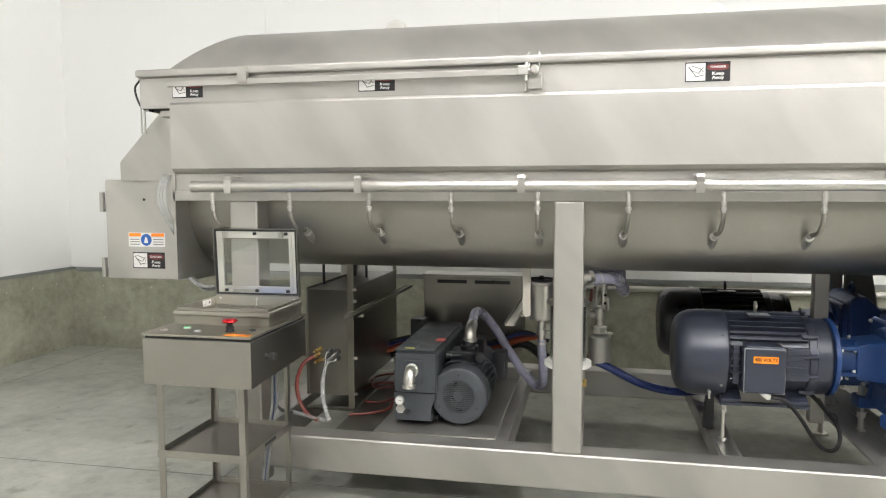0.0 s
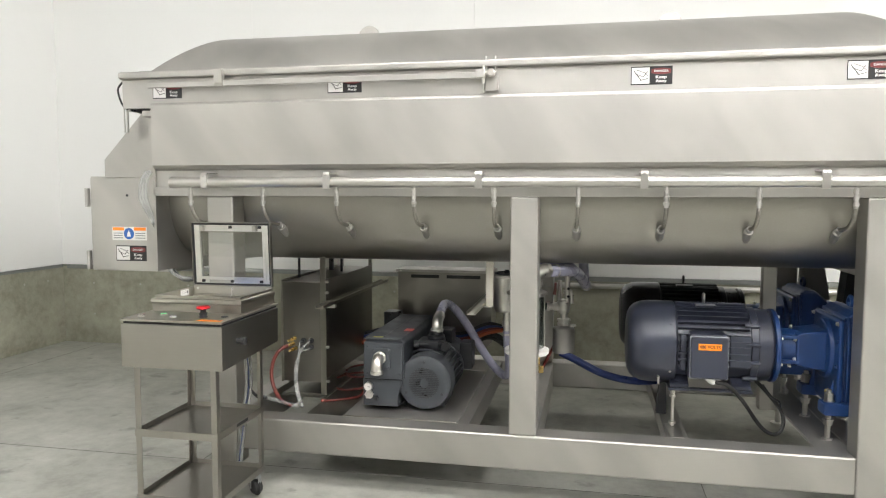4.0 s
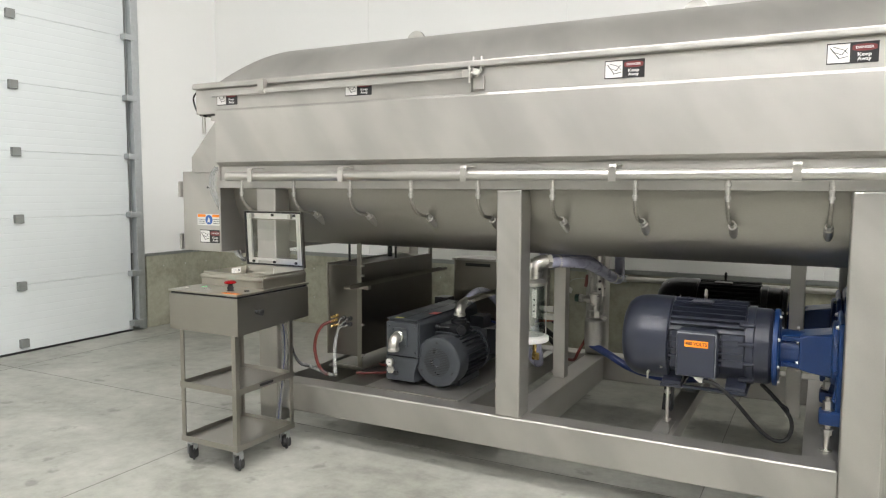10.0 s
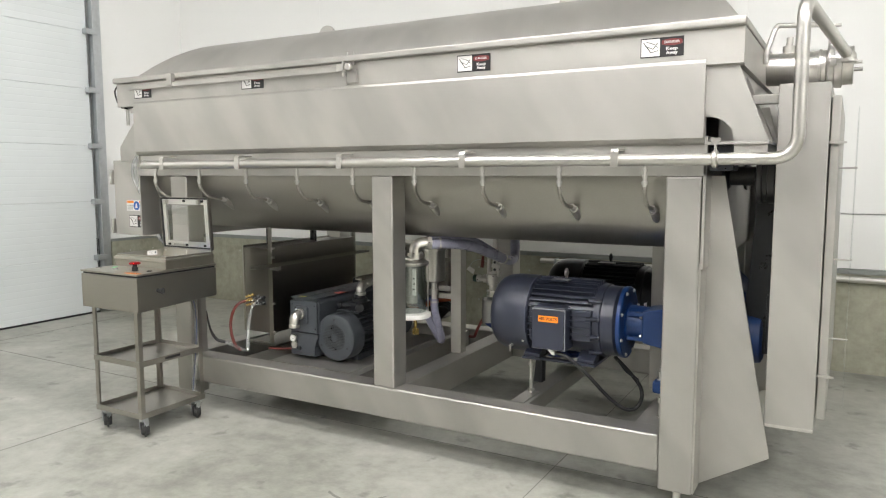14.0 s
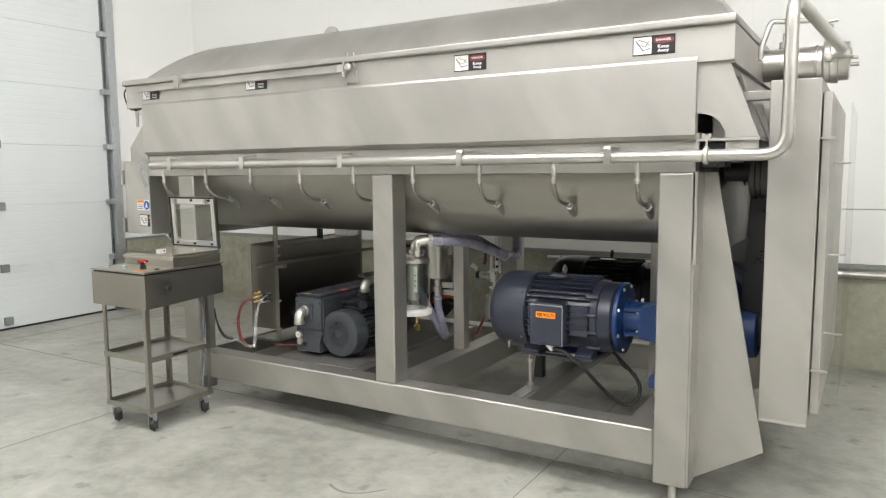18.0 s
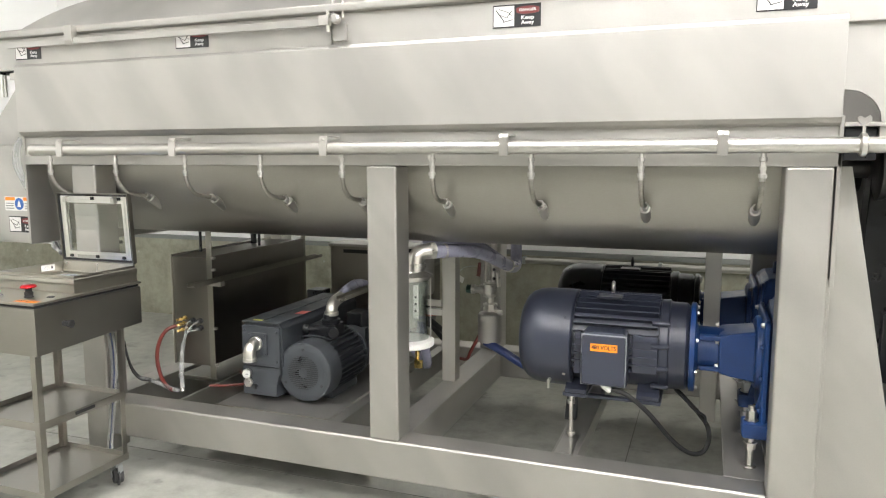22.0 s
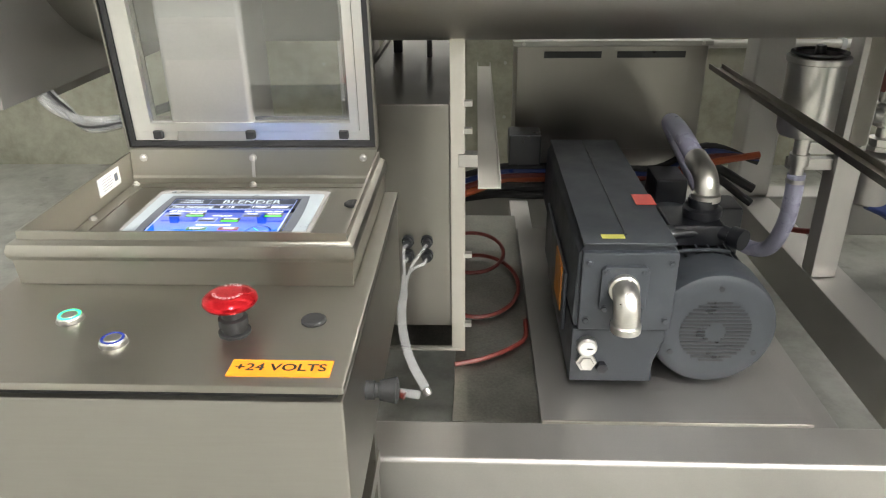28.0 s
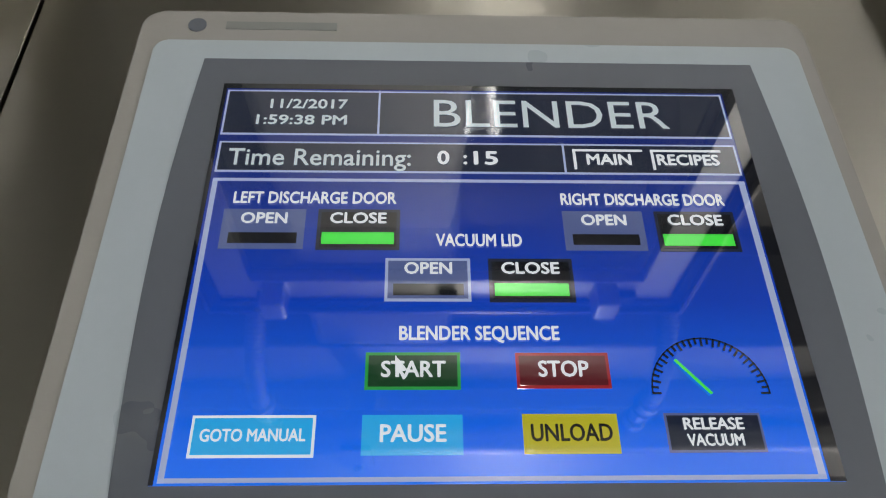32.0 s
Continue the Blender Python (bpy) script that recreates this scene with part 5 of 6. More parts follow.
def separator():
    x, y = -0.703, 1.185
    s = thing("air_separator", (x, y, 0.62), "stainless air valve stack with a round steel cup", "valve")
    part("cup", turned([(0, 0.07), (0.006, 0.076), (0.17, 0.076), (0.18, 0.07), (0.19, 0.03)], (x, y, 0.62), (x, y, 9), 32), STEEL, s)
    part("union_ring", turned([(0, 0.03), (0.004, 0.046), (0.020, 0.046), (0.021, 0.040), (0.034, 0.040), (0.035, 0.046), (0.048, 0.046), (0.052, 0.026)], (x, y, 0.812), (x, y, 9), 8), CASTING, s, "cast stainless union")
    part("fill_cap", turned([(0, 0.02), (0.004, 0.026), (0.012, 0.026), (0.016, 0.018)], (x + 0.060, y - 0.03, 0.812), (x + 0.060, y - 0.03, 9), 16), CASTING, s)
    part("stem", rod((x, y, 0.86), (x, y, 0.915), 0.024, 16), CASTING, s)
    part("valve_body", turned([(0, 0.030), (0.006, 0.040), (0.020, 0.040), (0.024, 0.046), (0.062, 0.048), (0.082, 0.044), (0.086, 0.034), (0.098, 0.034)], (x - 0.004, y, 0.900), (x - 0.004, y, 9), 18), CASTING, s, "cast valve body")
    part("side_port", turned([(0, 0.030), (0.03, 0.030), (0.031, 0.022), (0.06, 0.022), (0.061, 0.029), (0.082, 0.029)], (x - 0.035, y - 0.01, 0.945), (x - 1.0, y - 0.05, 0.945), 12), CASTING, s)
    part("port_plug", turned([(0, 0.024), (0.004, 0.027), (0.028, 0.027), (0.032, 0.022)], (x - 0.117, y - 0.0135, 0.945), (x - 1.0, y - 0.05, 0.945), 8), PLUG_GREEN, s, "dark green port plug")
    part("riser", turned([(0, 0.020), (0.05, 0.020), (0.051, 0.027), (0.075, 0.027), (0.076, 0.019), (0.30, 0.019)], (x + 0.022, y, 0.985), (x + 0.022, y, 9), 14), CASTING, s)
    part("riser_elbow", bent([(x + 0.022, y, 1.06), (x + 0.050, y - 0.01, 1.055), (x + 0.056, y - 0.015, 0.97)], 0.013, 0.02, 12), CASTING, s)
    for z in (1.02, 1.075):
        part("riser_bolt", hex_bolt((x + 0.03, y - 0.026, z), (0, -1, 0), 0.008, 0.008), BLACK, s)
    part("gauge_stem", rod((x - 0.03, y, 0.99), (x - 0.03, y, 1.13), 0.014, 12), CASTING, s)
    part("lever", prism([(x - 0.078, 1.035), (x - 0.056, 1.03), (x - 0.050, 1.06), (x - 0.050, 1.118), (x - 0.066, 1.118), (x - 0.068, 1.065)], "y", y - 0.05, y - 0.035, 0.003), HOSE_RED, s, "red valve lever")
    part("tag", prism([(x - 0.285, 0.985), (x - 0.262, 1.012), (x - 0.214, 0.985), (x - 0.226, 0.950)], "y", y + 0.13, y + 0.134), LABEL_WHITE, s, "blank white hang tag", 0)
    part("tag_wire", sweep([(x - 0.262, y + 0.132, 1.009), (x - 0.20, y + 0.10, 1.06), (x - 0.10, y + 0.04, 1.08), (x - 0.03, y, 1.06)], 0.0015, 6), ZINC, s)
    h = thing("air_hoses", (-0.75, 1.2, 0.6), "red and blue air hoses behind the valve stack", "hose")
    part("red_hose", sweep([(-0.77, 1.2, 0.66), (-0.80, 1.18, 0.60), (-0.83, 1.18, 0.54), (-0.86, 1.2, 0.49), (-0.95, 1.3, 0.46)], 0.011, 10), HOSE_RED, h)
    part("blue_hose", sweep([(-0.72, 1.14, 0.63), (-0.60, 1.12, 0.58), (-0.42, 1.1, 0.50), (-0.20, 1.12, 0.46), (0.05, 1.2, 0.47)], 0.026, 12), HOSE_BLUE, h)
    part("blue_hose", sweep([(-0.70, 1.18, 0.62), (-0.58, 1.16, 0.55), (-0.40, 1.16, 0.475), (-0.20, 1.18, 0.44), (0.05, 1.24, 0.45)], 0.02, 12), HOSE_BLUE, h)


def rear_panel():
    b = thing("rear_cabinet", (-1.62, 1.60, 0.75), "flat stainless steel equipment cabinet at the back of the frame", "cabinet")
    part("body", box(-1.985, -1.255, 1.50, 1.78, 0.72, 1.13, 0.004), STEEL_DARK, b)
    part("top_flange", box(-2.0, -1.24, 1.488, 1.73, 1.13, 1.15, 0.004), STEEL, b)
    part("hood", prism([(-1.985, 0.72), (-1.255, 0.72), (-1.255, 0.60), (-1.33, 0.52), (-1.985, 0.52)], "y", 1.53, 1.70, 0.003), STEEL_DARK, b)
    for x0, x1 in ((-1.88, -1.66), (-1.60, -1.34)):
        part("vent_slot", box(x0, x1, 1.497, 1.502, 1.085, 1.11), BLACK, b, "", 0)
    for x in (-1.96, -1.28):
        part("flange_bolt", hex_bolt((x, 1.488, 1.14), (0, -1, 0), 0.006, 0.006), POLISHED, b)


def cable_trays():
    for x, y0, z in ((-2.112, 0.166, 1.040), (-1.20, 0.19, 1.03)):
        t = thing("cable_tray", (x, 0.9, z), "slim folded steel channel running under the trough", "cable tray", "cable trays")
        part("channel", prism([(x - 0.026, z), (x + 0.026, z), (x + 0.026, z + 0.02), (x + 0.023, z + 0.02), (x + 0.023, z + 0.003), (x - 0.023, z + 0.003), (x - 0.023, z + 0.02), (x - 0.026, z + 0.02)], "y", y0, 1.56), BRUSHED, t)
        part("bracket", box(x - 0.075, x + 0.004, y0 + 0.25, y0 + 0.29, z - 0.034, z - 0.001, 0.002) if x < -2 else box(x + 0.027, x + 0.075, y0 + 0.33, y0 + 0.37, z - 0.004, z + 0.0, 0.001), POLISHED, t)
        if x > -2:
            part("hanger", prism([(x + 0.040, y0 + 0.335), (x + 0.085, y0 + 0.335), (x + 0.085, y0 + 0.365), (x + 0.081, y0 + 0.365), (x + 0.081, y0 + 0.339), (x + 0.040, y0 + 0.339)], "z", z + 0.001, 1.345), BRUSHED, t, "upright folded steel hanger")


def control_cabinet():
    c = thing("electrical_cabinet", (-2.32, 0.96, 0.49), "tall narrow stainless electrical cabinet hung in the frame", "cabinet")
    x0, x1, y0, y1, z0, z1 = -2.478, -2.208, 0.44, 1.475, 0.516, 1.165
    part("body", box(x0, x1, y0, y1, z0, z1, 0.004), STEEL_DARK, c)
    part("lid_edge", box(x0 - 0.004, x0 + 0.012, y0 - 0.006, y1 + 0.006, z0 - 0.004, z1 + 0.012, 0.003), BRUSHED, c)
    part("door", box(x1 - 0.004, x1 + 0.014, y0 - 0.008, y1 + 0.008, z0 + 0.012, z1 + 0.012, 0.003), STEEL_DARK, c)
    part("rear_strip", box(x1 - 0.012, x1 + 0.01, y1 + 0.009, y1 + 0.04, z0 - 0.05, z1 + 0.08, 0.003), BRUSHED, c)
    part("mount_strip", box(x1 + 0.0, x1 + 0.038, y0 - 0.016, y0 - 0.010, 0.448, 1.34, 0.001), BRUSHED, c, "tall bright mounting strip")
    part("frame_foot", box(x0 + 0.03, x1 + 0.038, y0 - 0.016, y0 - 0.004, 0.440, 0.4475, 0.002), BRUSHED, c)
    for k in range(2):
        part("hanger_rod", rod((x0 + 0.02 + 0.16 * k, y0 + 0.25 + 0.4 * k, z1), (x0 + 0.02 + 0.16 * k, y0 + 0.25 + 0.4 * k, 1.40), 0.009, 10), BLACK, c, "dark threaded hanger rod")
    for z in (0.53, 1.10, 1.17, 0.75):
        part("clamp", box(x1 + 0.034, x1 + 0.056, y0 - 0.02, y0 + 0.0, z - 0.007, z + 0.007, 0.002), POLISHED, c)
    part("hanger", box(x0 + 0.05, x0 + 0.08, y1 - 0.3, y1 - 0.27, z1 - 0.01, 1.42, 0.003), BLACK, c)
    # dark sheet painted in for the shaded gap below the cabinet
    part("bottom_tray", box(x0 - 0.03, x1 + 0.006, y0 + 0.05, y1, 0.400, 0.416, 0.003), TRAY, c, "dark steel sheet standing in for the shaded gap")
    for i in range(2):
        for j in range(2):
            x, z = -2.327 + 0.052 * i, 0.745 + 0.042 * j
            part("port", turned([(0, 0.017), (0.01, 0.017), (0.011, 0.013), (0.028, 0.013)], (x, y0, z), (x, -1, z), 14), BLACK, c, "black air port")
    for j, (dx, z) in enumerate(((0.0, 0.80), (-0.012, 0.765), (0.006, 0.735))):
        p = (-2.385 + dx, y0 + 0.002, z)
        part("brass_fitting", turned([(0, 0.013), (0.012, 0.013), (0.013, 0.009), (0.024, 0.009), (0.025, 0.012), (0.036, 0.012), (0.037, 0.008), (0.044, 0.0095), (0.050, 0.008), (0.056, 0.0095), (0.062, 0.008)], p, (p[0] - 0.45, p[1] - 0.9, z - 0.18), 8), BRASS, c, "brass hose barb")
    h = thing("cabinet_hoses", (-2.33, 0.3, 0.5), "red and clear air hoses hanging from the cabinet ports", "hose")
    part("red_hose", sweep([(-2.42, 0.395, 0.757), (-2.455, 0.35, 0.735), (-2.485, 0.32, 0.67), (-2.49, 0.30, 0.58), (-2.455, 0.28, 0.49), (-2.40, 0.26, 0.435), (-2.33, 0.235, 0.418)], 0.0115, 10), HOSE_RED, h)
    for k, (x, z) in enumerate(((-2.327, 0.745), (-2.275, 0.745), (-2.327, 0.787), (-2.275, 0.787))):
        part("clear_tube", sweep([(x, 0.41, z), (x - 0.008, 0.392, z - 0.006), (0.4 * x - 2.338 * 0.6, 0.37, 0.725 + 0.006 * k), (-2.340 + 0.004 * k, 0.36, 0.69), (-2.342 + 0.004 * k, 0.352, 0.65)], 0.0045, 8), TUBING, h, "clear plastic tube")
    part("wrapped_tube", sweep([(-2.336, 0.355, 0.675), (-2.342, 0.345, 0.62), (-2.338, 0.33, 0.55), (-2.315, 0.30, 0.48), (-2.275, 0.255, 0.428)], 0.0125, 12, None, 8, 0.0012, 0.016), TUBING, h, "clear spiral-wrapped tube")
    part("tube_end", turned([(0, 0.011), (0.012, 0.012), (0.02, 0.010)], (-2.275, 0.255, 0.428), (-2.262, 0.24, 0.408), 12), POLISHED, h)
    part("wrapped_tube", sweep([(-2.29, 0.235, 0.42), (-2.36, 0.245, 0.425), (-2.44, 0.255, 0.44), (-2.51, 0.25, 0.455), (-2.565, 0.235, 0.465)], 0.0115, 12, None, 8, 0.0012, 0.016), TUBING, h, "clear spiral-wrapped tube")
    part("black_cable", sweep([(-2.50, 0.25, 0.458), (-2.56, 0.235, 0.47), (-2.595, 0.215, 0.52), (-2.605, 0.19, 0.60), (-2.60, 0.165, 0.70)], 0.007, 8), RUBBER, h)
    part("black_cable", sweep([(-2.49, 0.24, 0.455), (-2.55, 0.225, 0.462), (-2.58, 0.20, 0.51), (-2.59, 0.175, 0.60), (-2.59, 0.16, 0.68)], 0.006, 8), RUBBER, h)
    # coil of red hose on the floor by the cabinet
    r = thing("hose_coil", (-2.05, 0.75, 0.40), "coil of thin red air hose lying beside the pump", "hose")
    low = [(-2.135 + 0.145 * math.cos(radians(a)), 0.895 + 0.225 * math.sin(radians(a)), 0.409 + 0.00004 * (a + 130)) for a in range(-130, 181, 30)]
    high = [(-2.15 + 0.115 * math.cos(radians(a)), 1.12 + 0.165 * math.sin(radians(a)), 0.422 + 0.00006 * (a - 200)) for a in range(200, 561, 30)]
    part("coil", sweep([(-2.30, 0.70, 0.409)] + low + high, 0.0075, 8, None, 4), HOSE_RED, r)
    part("loose_end", sweep([(-2.20, 0.40, 0.409), (-2.10, 0.44, 0.41), (-1.995, 0.53, 0.412), (-1.982, 0.62, 0.43)], 0.0075, 8), HOSE_RED, r)
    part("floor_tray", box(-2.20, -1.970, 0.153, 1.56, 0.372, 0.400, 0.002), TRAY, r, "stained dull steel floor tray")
    b = thing("hose_bundle", (-1.9, 1.3, 0.7), "orange, red, blue and black lines crossing behind the pump", "hose")
    for k, (mat, z, rr) in enumerate(((HOSE_ORANGE, 0.66, 0.014), (HOSE_RED, 0.68, 0.012), (HOSE_BLUE, 0.70, 0.011), (RUBBER, 0.72, 0.012), (RUBBER, 0.64, 0.018), (RUBBER, 0.61, 0.016))):
        part("line", sweep([(-2.20, 1.25 + 0.02 * k, z - 0.05), (-2.05, 1.27, z), (-1.92, 1.28 - 0.01 * k, z + 0.01), (-1.7, 1.30, z), (-1.45, 1.32, z - 0.02), (-1.25, 1.34 + 0.015 * k, z + 0.05), (-1.05, 1.36, z + 0.08 - 0.03 * k)], rr, 10), mat, b)
    part("black_block", box(-2.02, -1.90, 1.22, 1.34, 0.74, 0.86, 0.01), BLACK, b, "black connector block")


filter_can()
sight_glass()
separator()
rear_panel()
cable_trays()
control_cabinet()


# ---- drive-end guard cabinet, cylinder and valve ----
def drive_guard():
    g = thing("drive_guard", (1.4, 0.9, 0.5), "tall bead-blasted steel drive guard standing off the frame end", "cabinet")
    part("case", box(1.27, 1.487, 0.15, 1.79, 0.497, 2.14, 0.006), STEEL, g)
    part("bottom_lip", box(1.272, 1.485, 0.147, 0.165, 0.488, 0.505, 0.004), POLISHED, g)
    d = part("door", box(1.492, 1.53, 0.19, 1.77, 0.55, 2.08, 0.006), STEEL, g)
    for z in (1.865, 0.765):
        part("wing_latch", prism([(1.485, z - 0.006), (1.53, z - 0.008), (1.560, z - 0.004), (1.560, z + 0.004), (1.53, z + 0.007), (1.485, z + 0.006)], "y", 0.170, 0.186, 0.002), STEEL, d, "small steel wing latch")
    part("clear_guard", box(1.60, 1.605, 0.40, 1.5, 0.56, 2.04), GLASS, d, "clear plastic side guard", 0).visible_shadow = False
    for z in (0.9, 1.3, 1.75):
        part("standoff", rod((1.53, 0.43, z), (1.608, 0.43, z), 0.005, 10), STEEL, d)
    part("support_bar", box(1.12, 1.27, 0.20, 0.25, 2.055, 2.100, 0.004), STEEL, g)
    part("support_plate", prism([(1.135, 2.05), (1.215, 2.05), (1.262, 1.86), (1.21, 1.86)], "y", 0.34, 0.352, 0.002), STEEL, g)
    part("mount_bracket", box(1.235, 1.269, 0.4, 0.52, 0.80, 1.1, 0.004), BLACK, g, "black mounting bracket")
    v = thing("discharge_cylinder", (1.4, 0.97, 2.31), "bright stainless cylinder with a clamped end valve", "valve")
    part("barrel", rod((1.12, 0.97, 2.31), (1.435, 0.97, 2.31), 0.090, 36, None, 0.004), POLISHED, v)
    part("barrel_ring", turned([(0, 0.090), (0.002, 0.096), (0.014, 0.096), (0.016, 0.090)], (1.395, 0.97, 2.31), (9, 0.97, 2.31), 36), STEEL, v)
    part("end_ring", turned([(0, 0.091), (0.004, 0.114), (0.012, 0.119), (0.034, 0.114), (0.042, 0.119), (0.075, 0.119), (0.078, 0.106), (0.125, 0.104), (0.130, 0.098), (0.132, 0.0)], (1.435, 0.97, 2.31), (9, 0.97, 2.31), 36), POLISHED, v, "clamped end cap")
    part("cap_pin", rod((1.56, 0.93, 2.32), (1.605, 0.93, 2.32), 0.010, 12), POLISHED, v)
    part("cap_pin", rod((1.56, 0.95, 2.285), (1.61, 0.95, 2.285), 0.011, 12), STEEL, v)
    part("clamp_bar", prism([(1.445, 2.318), (1.585, 2.312), (1.585, 2.326), (1.445, 2.336)], "y", 0.845, 0.858, 0.003), POLISHED, v)
    part("clamp_block", box(1.452, 1.485, 0.838, 0.862, 2.295, 2.345, 0.005), POLISHED, v)
    part("union", turned([(0, 0.03), (0.02, 0.045), (0.06, 0.045), (0.07, 0.03)], (1.53, 0.87, 2.365), (1.535, 0.93, 2.31), 20), POLISHED, v)
    part("post", turned([(0, 0.036), (0.05, 0.036), (0.051, 0.018), (0.10, 0.018)], (1.245, 0.97, 2.385), (1.245, 0.97, 9), 20), STEEL, v)
    part("tap", turned([(0, 0.016), (0.10, 0.016), (0.101, 0.024), (0.125, 0.024), (0.13, 0.012)], (1.45, 1.05, 2.40), (1.45, 1.05, 9), 14), STEEL, v, "small tap with a cross handle")
    part("tap_handle", rod((1.405, 1.05, 2.535), (1.495, 1.05, 2.545), 0.010, 10), STEEL, v)
    part("handle", bent([(1.16, 0.62, 2.30), (1.16, 0.62, 2.36), (1.20, 0.66, 2.50), (1.40, 0.80, 2.51)], 0.014, 0.02, 12), STEEL, v)


drive_guard()

# ---- operator cart ----
CX0, CX1, CY0, CY1, CZ0, CZ1 = -2.864, -2.299, -0.646, 0.012, 0.862, 1.068
LID = 1.086


def cart():
    c = thing("operator_cart", (-2.57, -0.37, 0), "brushed stainless cart with two shelves on castors", "cart")
    lx = (-2.815, -2.39)
    ly = (-0.62, -0.13)
    for x in lx:
        for y in ly:
            part("leg", prism([(x, y), (x + 0.032, y), (x + 0.032, y + 0.004), (x + 0.004, y + 0.004), (x + 0.004, y + 0.032), (x, y + 0.032)] if x == lx[0] and y == ly[0] else
                              [(x, y), (x + 0.032, y), (x + 0.032, y + 0.032), (x + 0.028, y + 0.032), (x + 0.028, y + 0.004), (x, y + 0.004)] if y == ly[0] else
                              [(x, y), (x + 0.004, y), (x + 0.004, y + 0.028), (x + 0.032, y + 0.028), (x + 0.032, y + 0.032), (x, y + 0.032)] if x == lx[0] else
                              [(x, y + 0.028), (x + 0.028, y + 0.028), (x + 0.028, y), (x + 0.032, y), (x + 0.032, y + 0.032), (x, y + 0.032)], "z", 0.135, CZ0 + 0.0075), CART, c)
            wx, wy = x + 0.016 + (0.03 if x < -2.6 else -0.012), y + 0.016 + (0.02 if y < -0.4 else -0.04)
            w = part("castor", turned([(0, 0.03), (0.004, 0.036), (0.02, 0.04), (0.021, 0.05), (0.026, 0.052), (0.030, 0.05), (0.031, 0.04), (0.048, 0.036), (0.052, 0.03)], (wx - 0.016, wy - 0.012, 0.0525), (wx + 0.008, wy + 0.022, 0.0525), 24), RUBBER, c, "black rubber castor wheel")
            part("fork", box(wx - 0.022, wx + 0.022, wy - 0.022, wy + 0.022, 0.107, 0.136, 0.006), ZINC, w)
            for s in (-1, 1):
                part("fork_arm", box(wx + s * 0.026 - 0.003, wx + s * 0.026 + 0.003, wy - 0.016, wy + 0.016, 0.045, 0.12, 0.002), ZINC, w)
    for z, rim in ((0.14, -0.022), (0.485, -0.028)):
        s = part("shelf", box(lx[0] - 0.002, lx[1] + 0.034, ly[0] - 0.002, ly[1] + 0.034, z, z + 0.004), CART, c)
        for y in (ly[0] - 0.004, ly[1] + 0.032):
            part("shelf_edge", box(lx[0] - 0.004, lx[1] + 0.036, y, y + 0.004, z + rim * 0.3, z + 0.03, 0.001), CART, s)
        for x in (lx[0] - 0.004, lx[1] + 0.032):
            part("shelf_edge", box(x, x + 0.004, ly[0], ly[1] + 0.032, z + rim * 0.3, z + 0.03, 0.001), CART, s)
    part("maker_plate", box(lx[1] + 0.036, lx[1] + 0.039, -0.42, -0.30, 0.490, 0.506), LABEL_BLACK, c, "small black maker plate", 0)
    part("cable", sweep([(-2.47, -0.05, 0.862), (-2.47, -0.02, 0.70), (-2.48, 0.0, 0.58), (-2.53, 0.0, 0.46), (-2.56, -0.01, 0.42)], 0.006, 8), RUBBER, c, "black cable")

    for k, (mat, label) in enumerate(((TUBING, "clear cable wrap"), (HOSE_BLUE, "blue air line"), (TUBING, "clear cable wrap"))):
        part("air_line", sweep([(-2.50 + 0.016 * k, -0.06, 0.87), (-2.49 + 0.016 * k, -0.045, 0.74), (-2.49 + 0.014 * k, -0.04, 0.60), (-2.515 + 0.012 * k, -0.03, 0.46), (-2.54 + 0.010 * k, -0.025, 0.30), (-2.56 + 0.012 * k, -0.03, 0.12), (-2.53 + 0.02 * k, -0.03, 0.012)], 0.004 if k == 1 else 0.009, 8), mat, c, label)

    e = thing("operator_console", (-2.57, -0.35, CZ0), "stainless operator console box with an open screen cover", "control panel")
    part("enclosure", prism([(CY0 + 0.004, CZ0 - 0.024), (CY0 + 0.004, CZ1 - 0.007), (CY1, CZ1 - 0.007), (CY1, CZ0)], "x", CX0 + 0.002, CX1 - 0.003, 0.005), CART, e)
    part("gasket", box(CX0 + 0.012, CX1 - 0.012, CY0 + 0.014, CY1 - 0.008, CZ1 - 0.009, CZ1 + 0.007), RUBBER, e, "black lid gasket", 0)
    part("top_plate", box(CX0, CX1, CY0, CY1 + 0.004, CZ1 + 0.006, LID, 0.0035), BRUSHED, e)
    part("lid_latch", turned([(0, 0.014), (0.014, 0.014), (0.015, 0.011), (0.021, 0.011), (0.022, 0.015), (0.046, 0.020), (0.049, 0.015)], (CX1 - 0.004, -0.485, 0.965), (0, -0.485, 0.965), 18), RUBBER, e, "black quarter-turn latch")
    # raised screen well
    x0, x1, y0, y1, z1 = -2.834, -2.333, -0.385, 0.012, 1.177
    well = part("screen_well", well_walls(x0, x1, y0, y1, LID, z1), BRUSHED, e, "raised stainless screen well")
    part("well_fold", lip_ring(x0, x1, y0, y1, LID + 0.001, 1.158), BRUSHED, well)
    # flat ledges round the plate, a narrow gap away from it
    part("back_ledge", box(x0 + 0.005, x1 - 0.005, -0.0278, y1 - 0.018, LID + 0.012, 1.1108, 0.0006), BRUSHED, well)
    part("side_ledge", box(x0 + 0.005, -2.8047, y0 + 0.006, -0.028, LID + 0.012, 1.1108, 0.0006), BRUSHED, well)
    part("side_ledge", box(-2.3633, x1 - 0.005, y0 + 0.006, -0.028, LID + 0.012, 1.1108, 0.0006), BRUSHED, well)
    part("mount_plate", box(-2.804, -2.364, y0 + 0.0042, -0.0285, LID + 0.001, 1.1100, 0.002), BRUSHED, well)
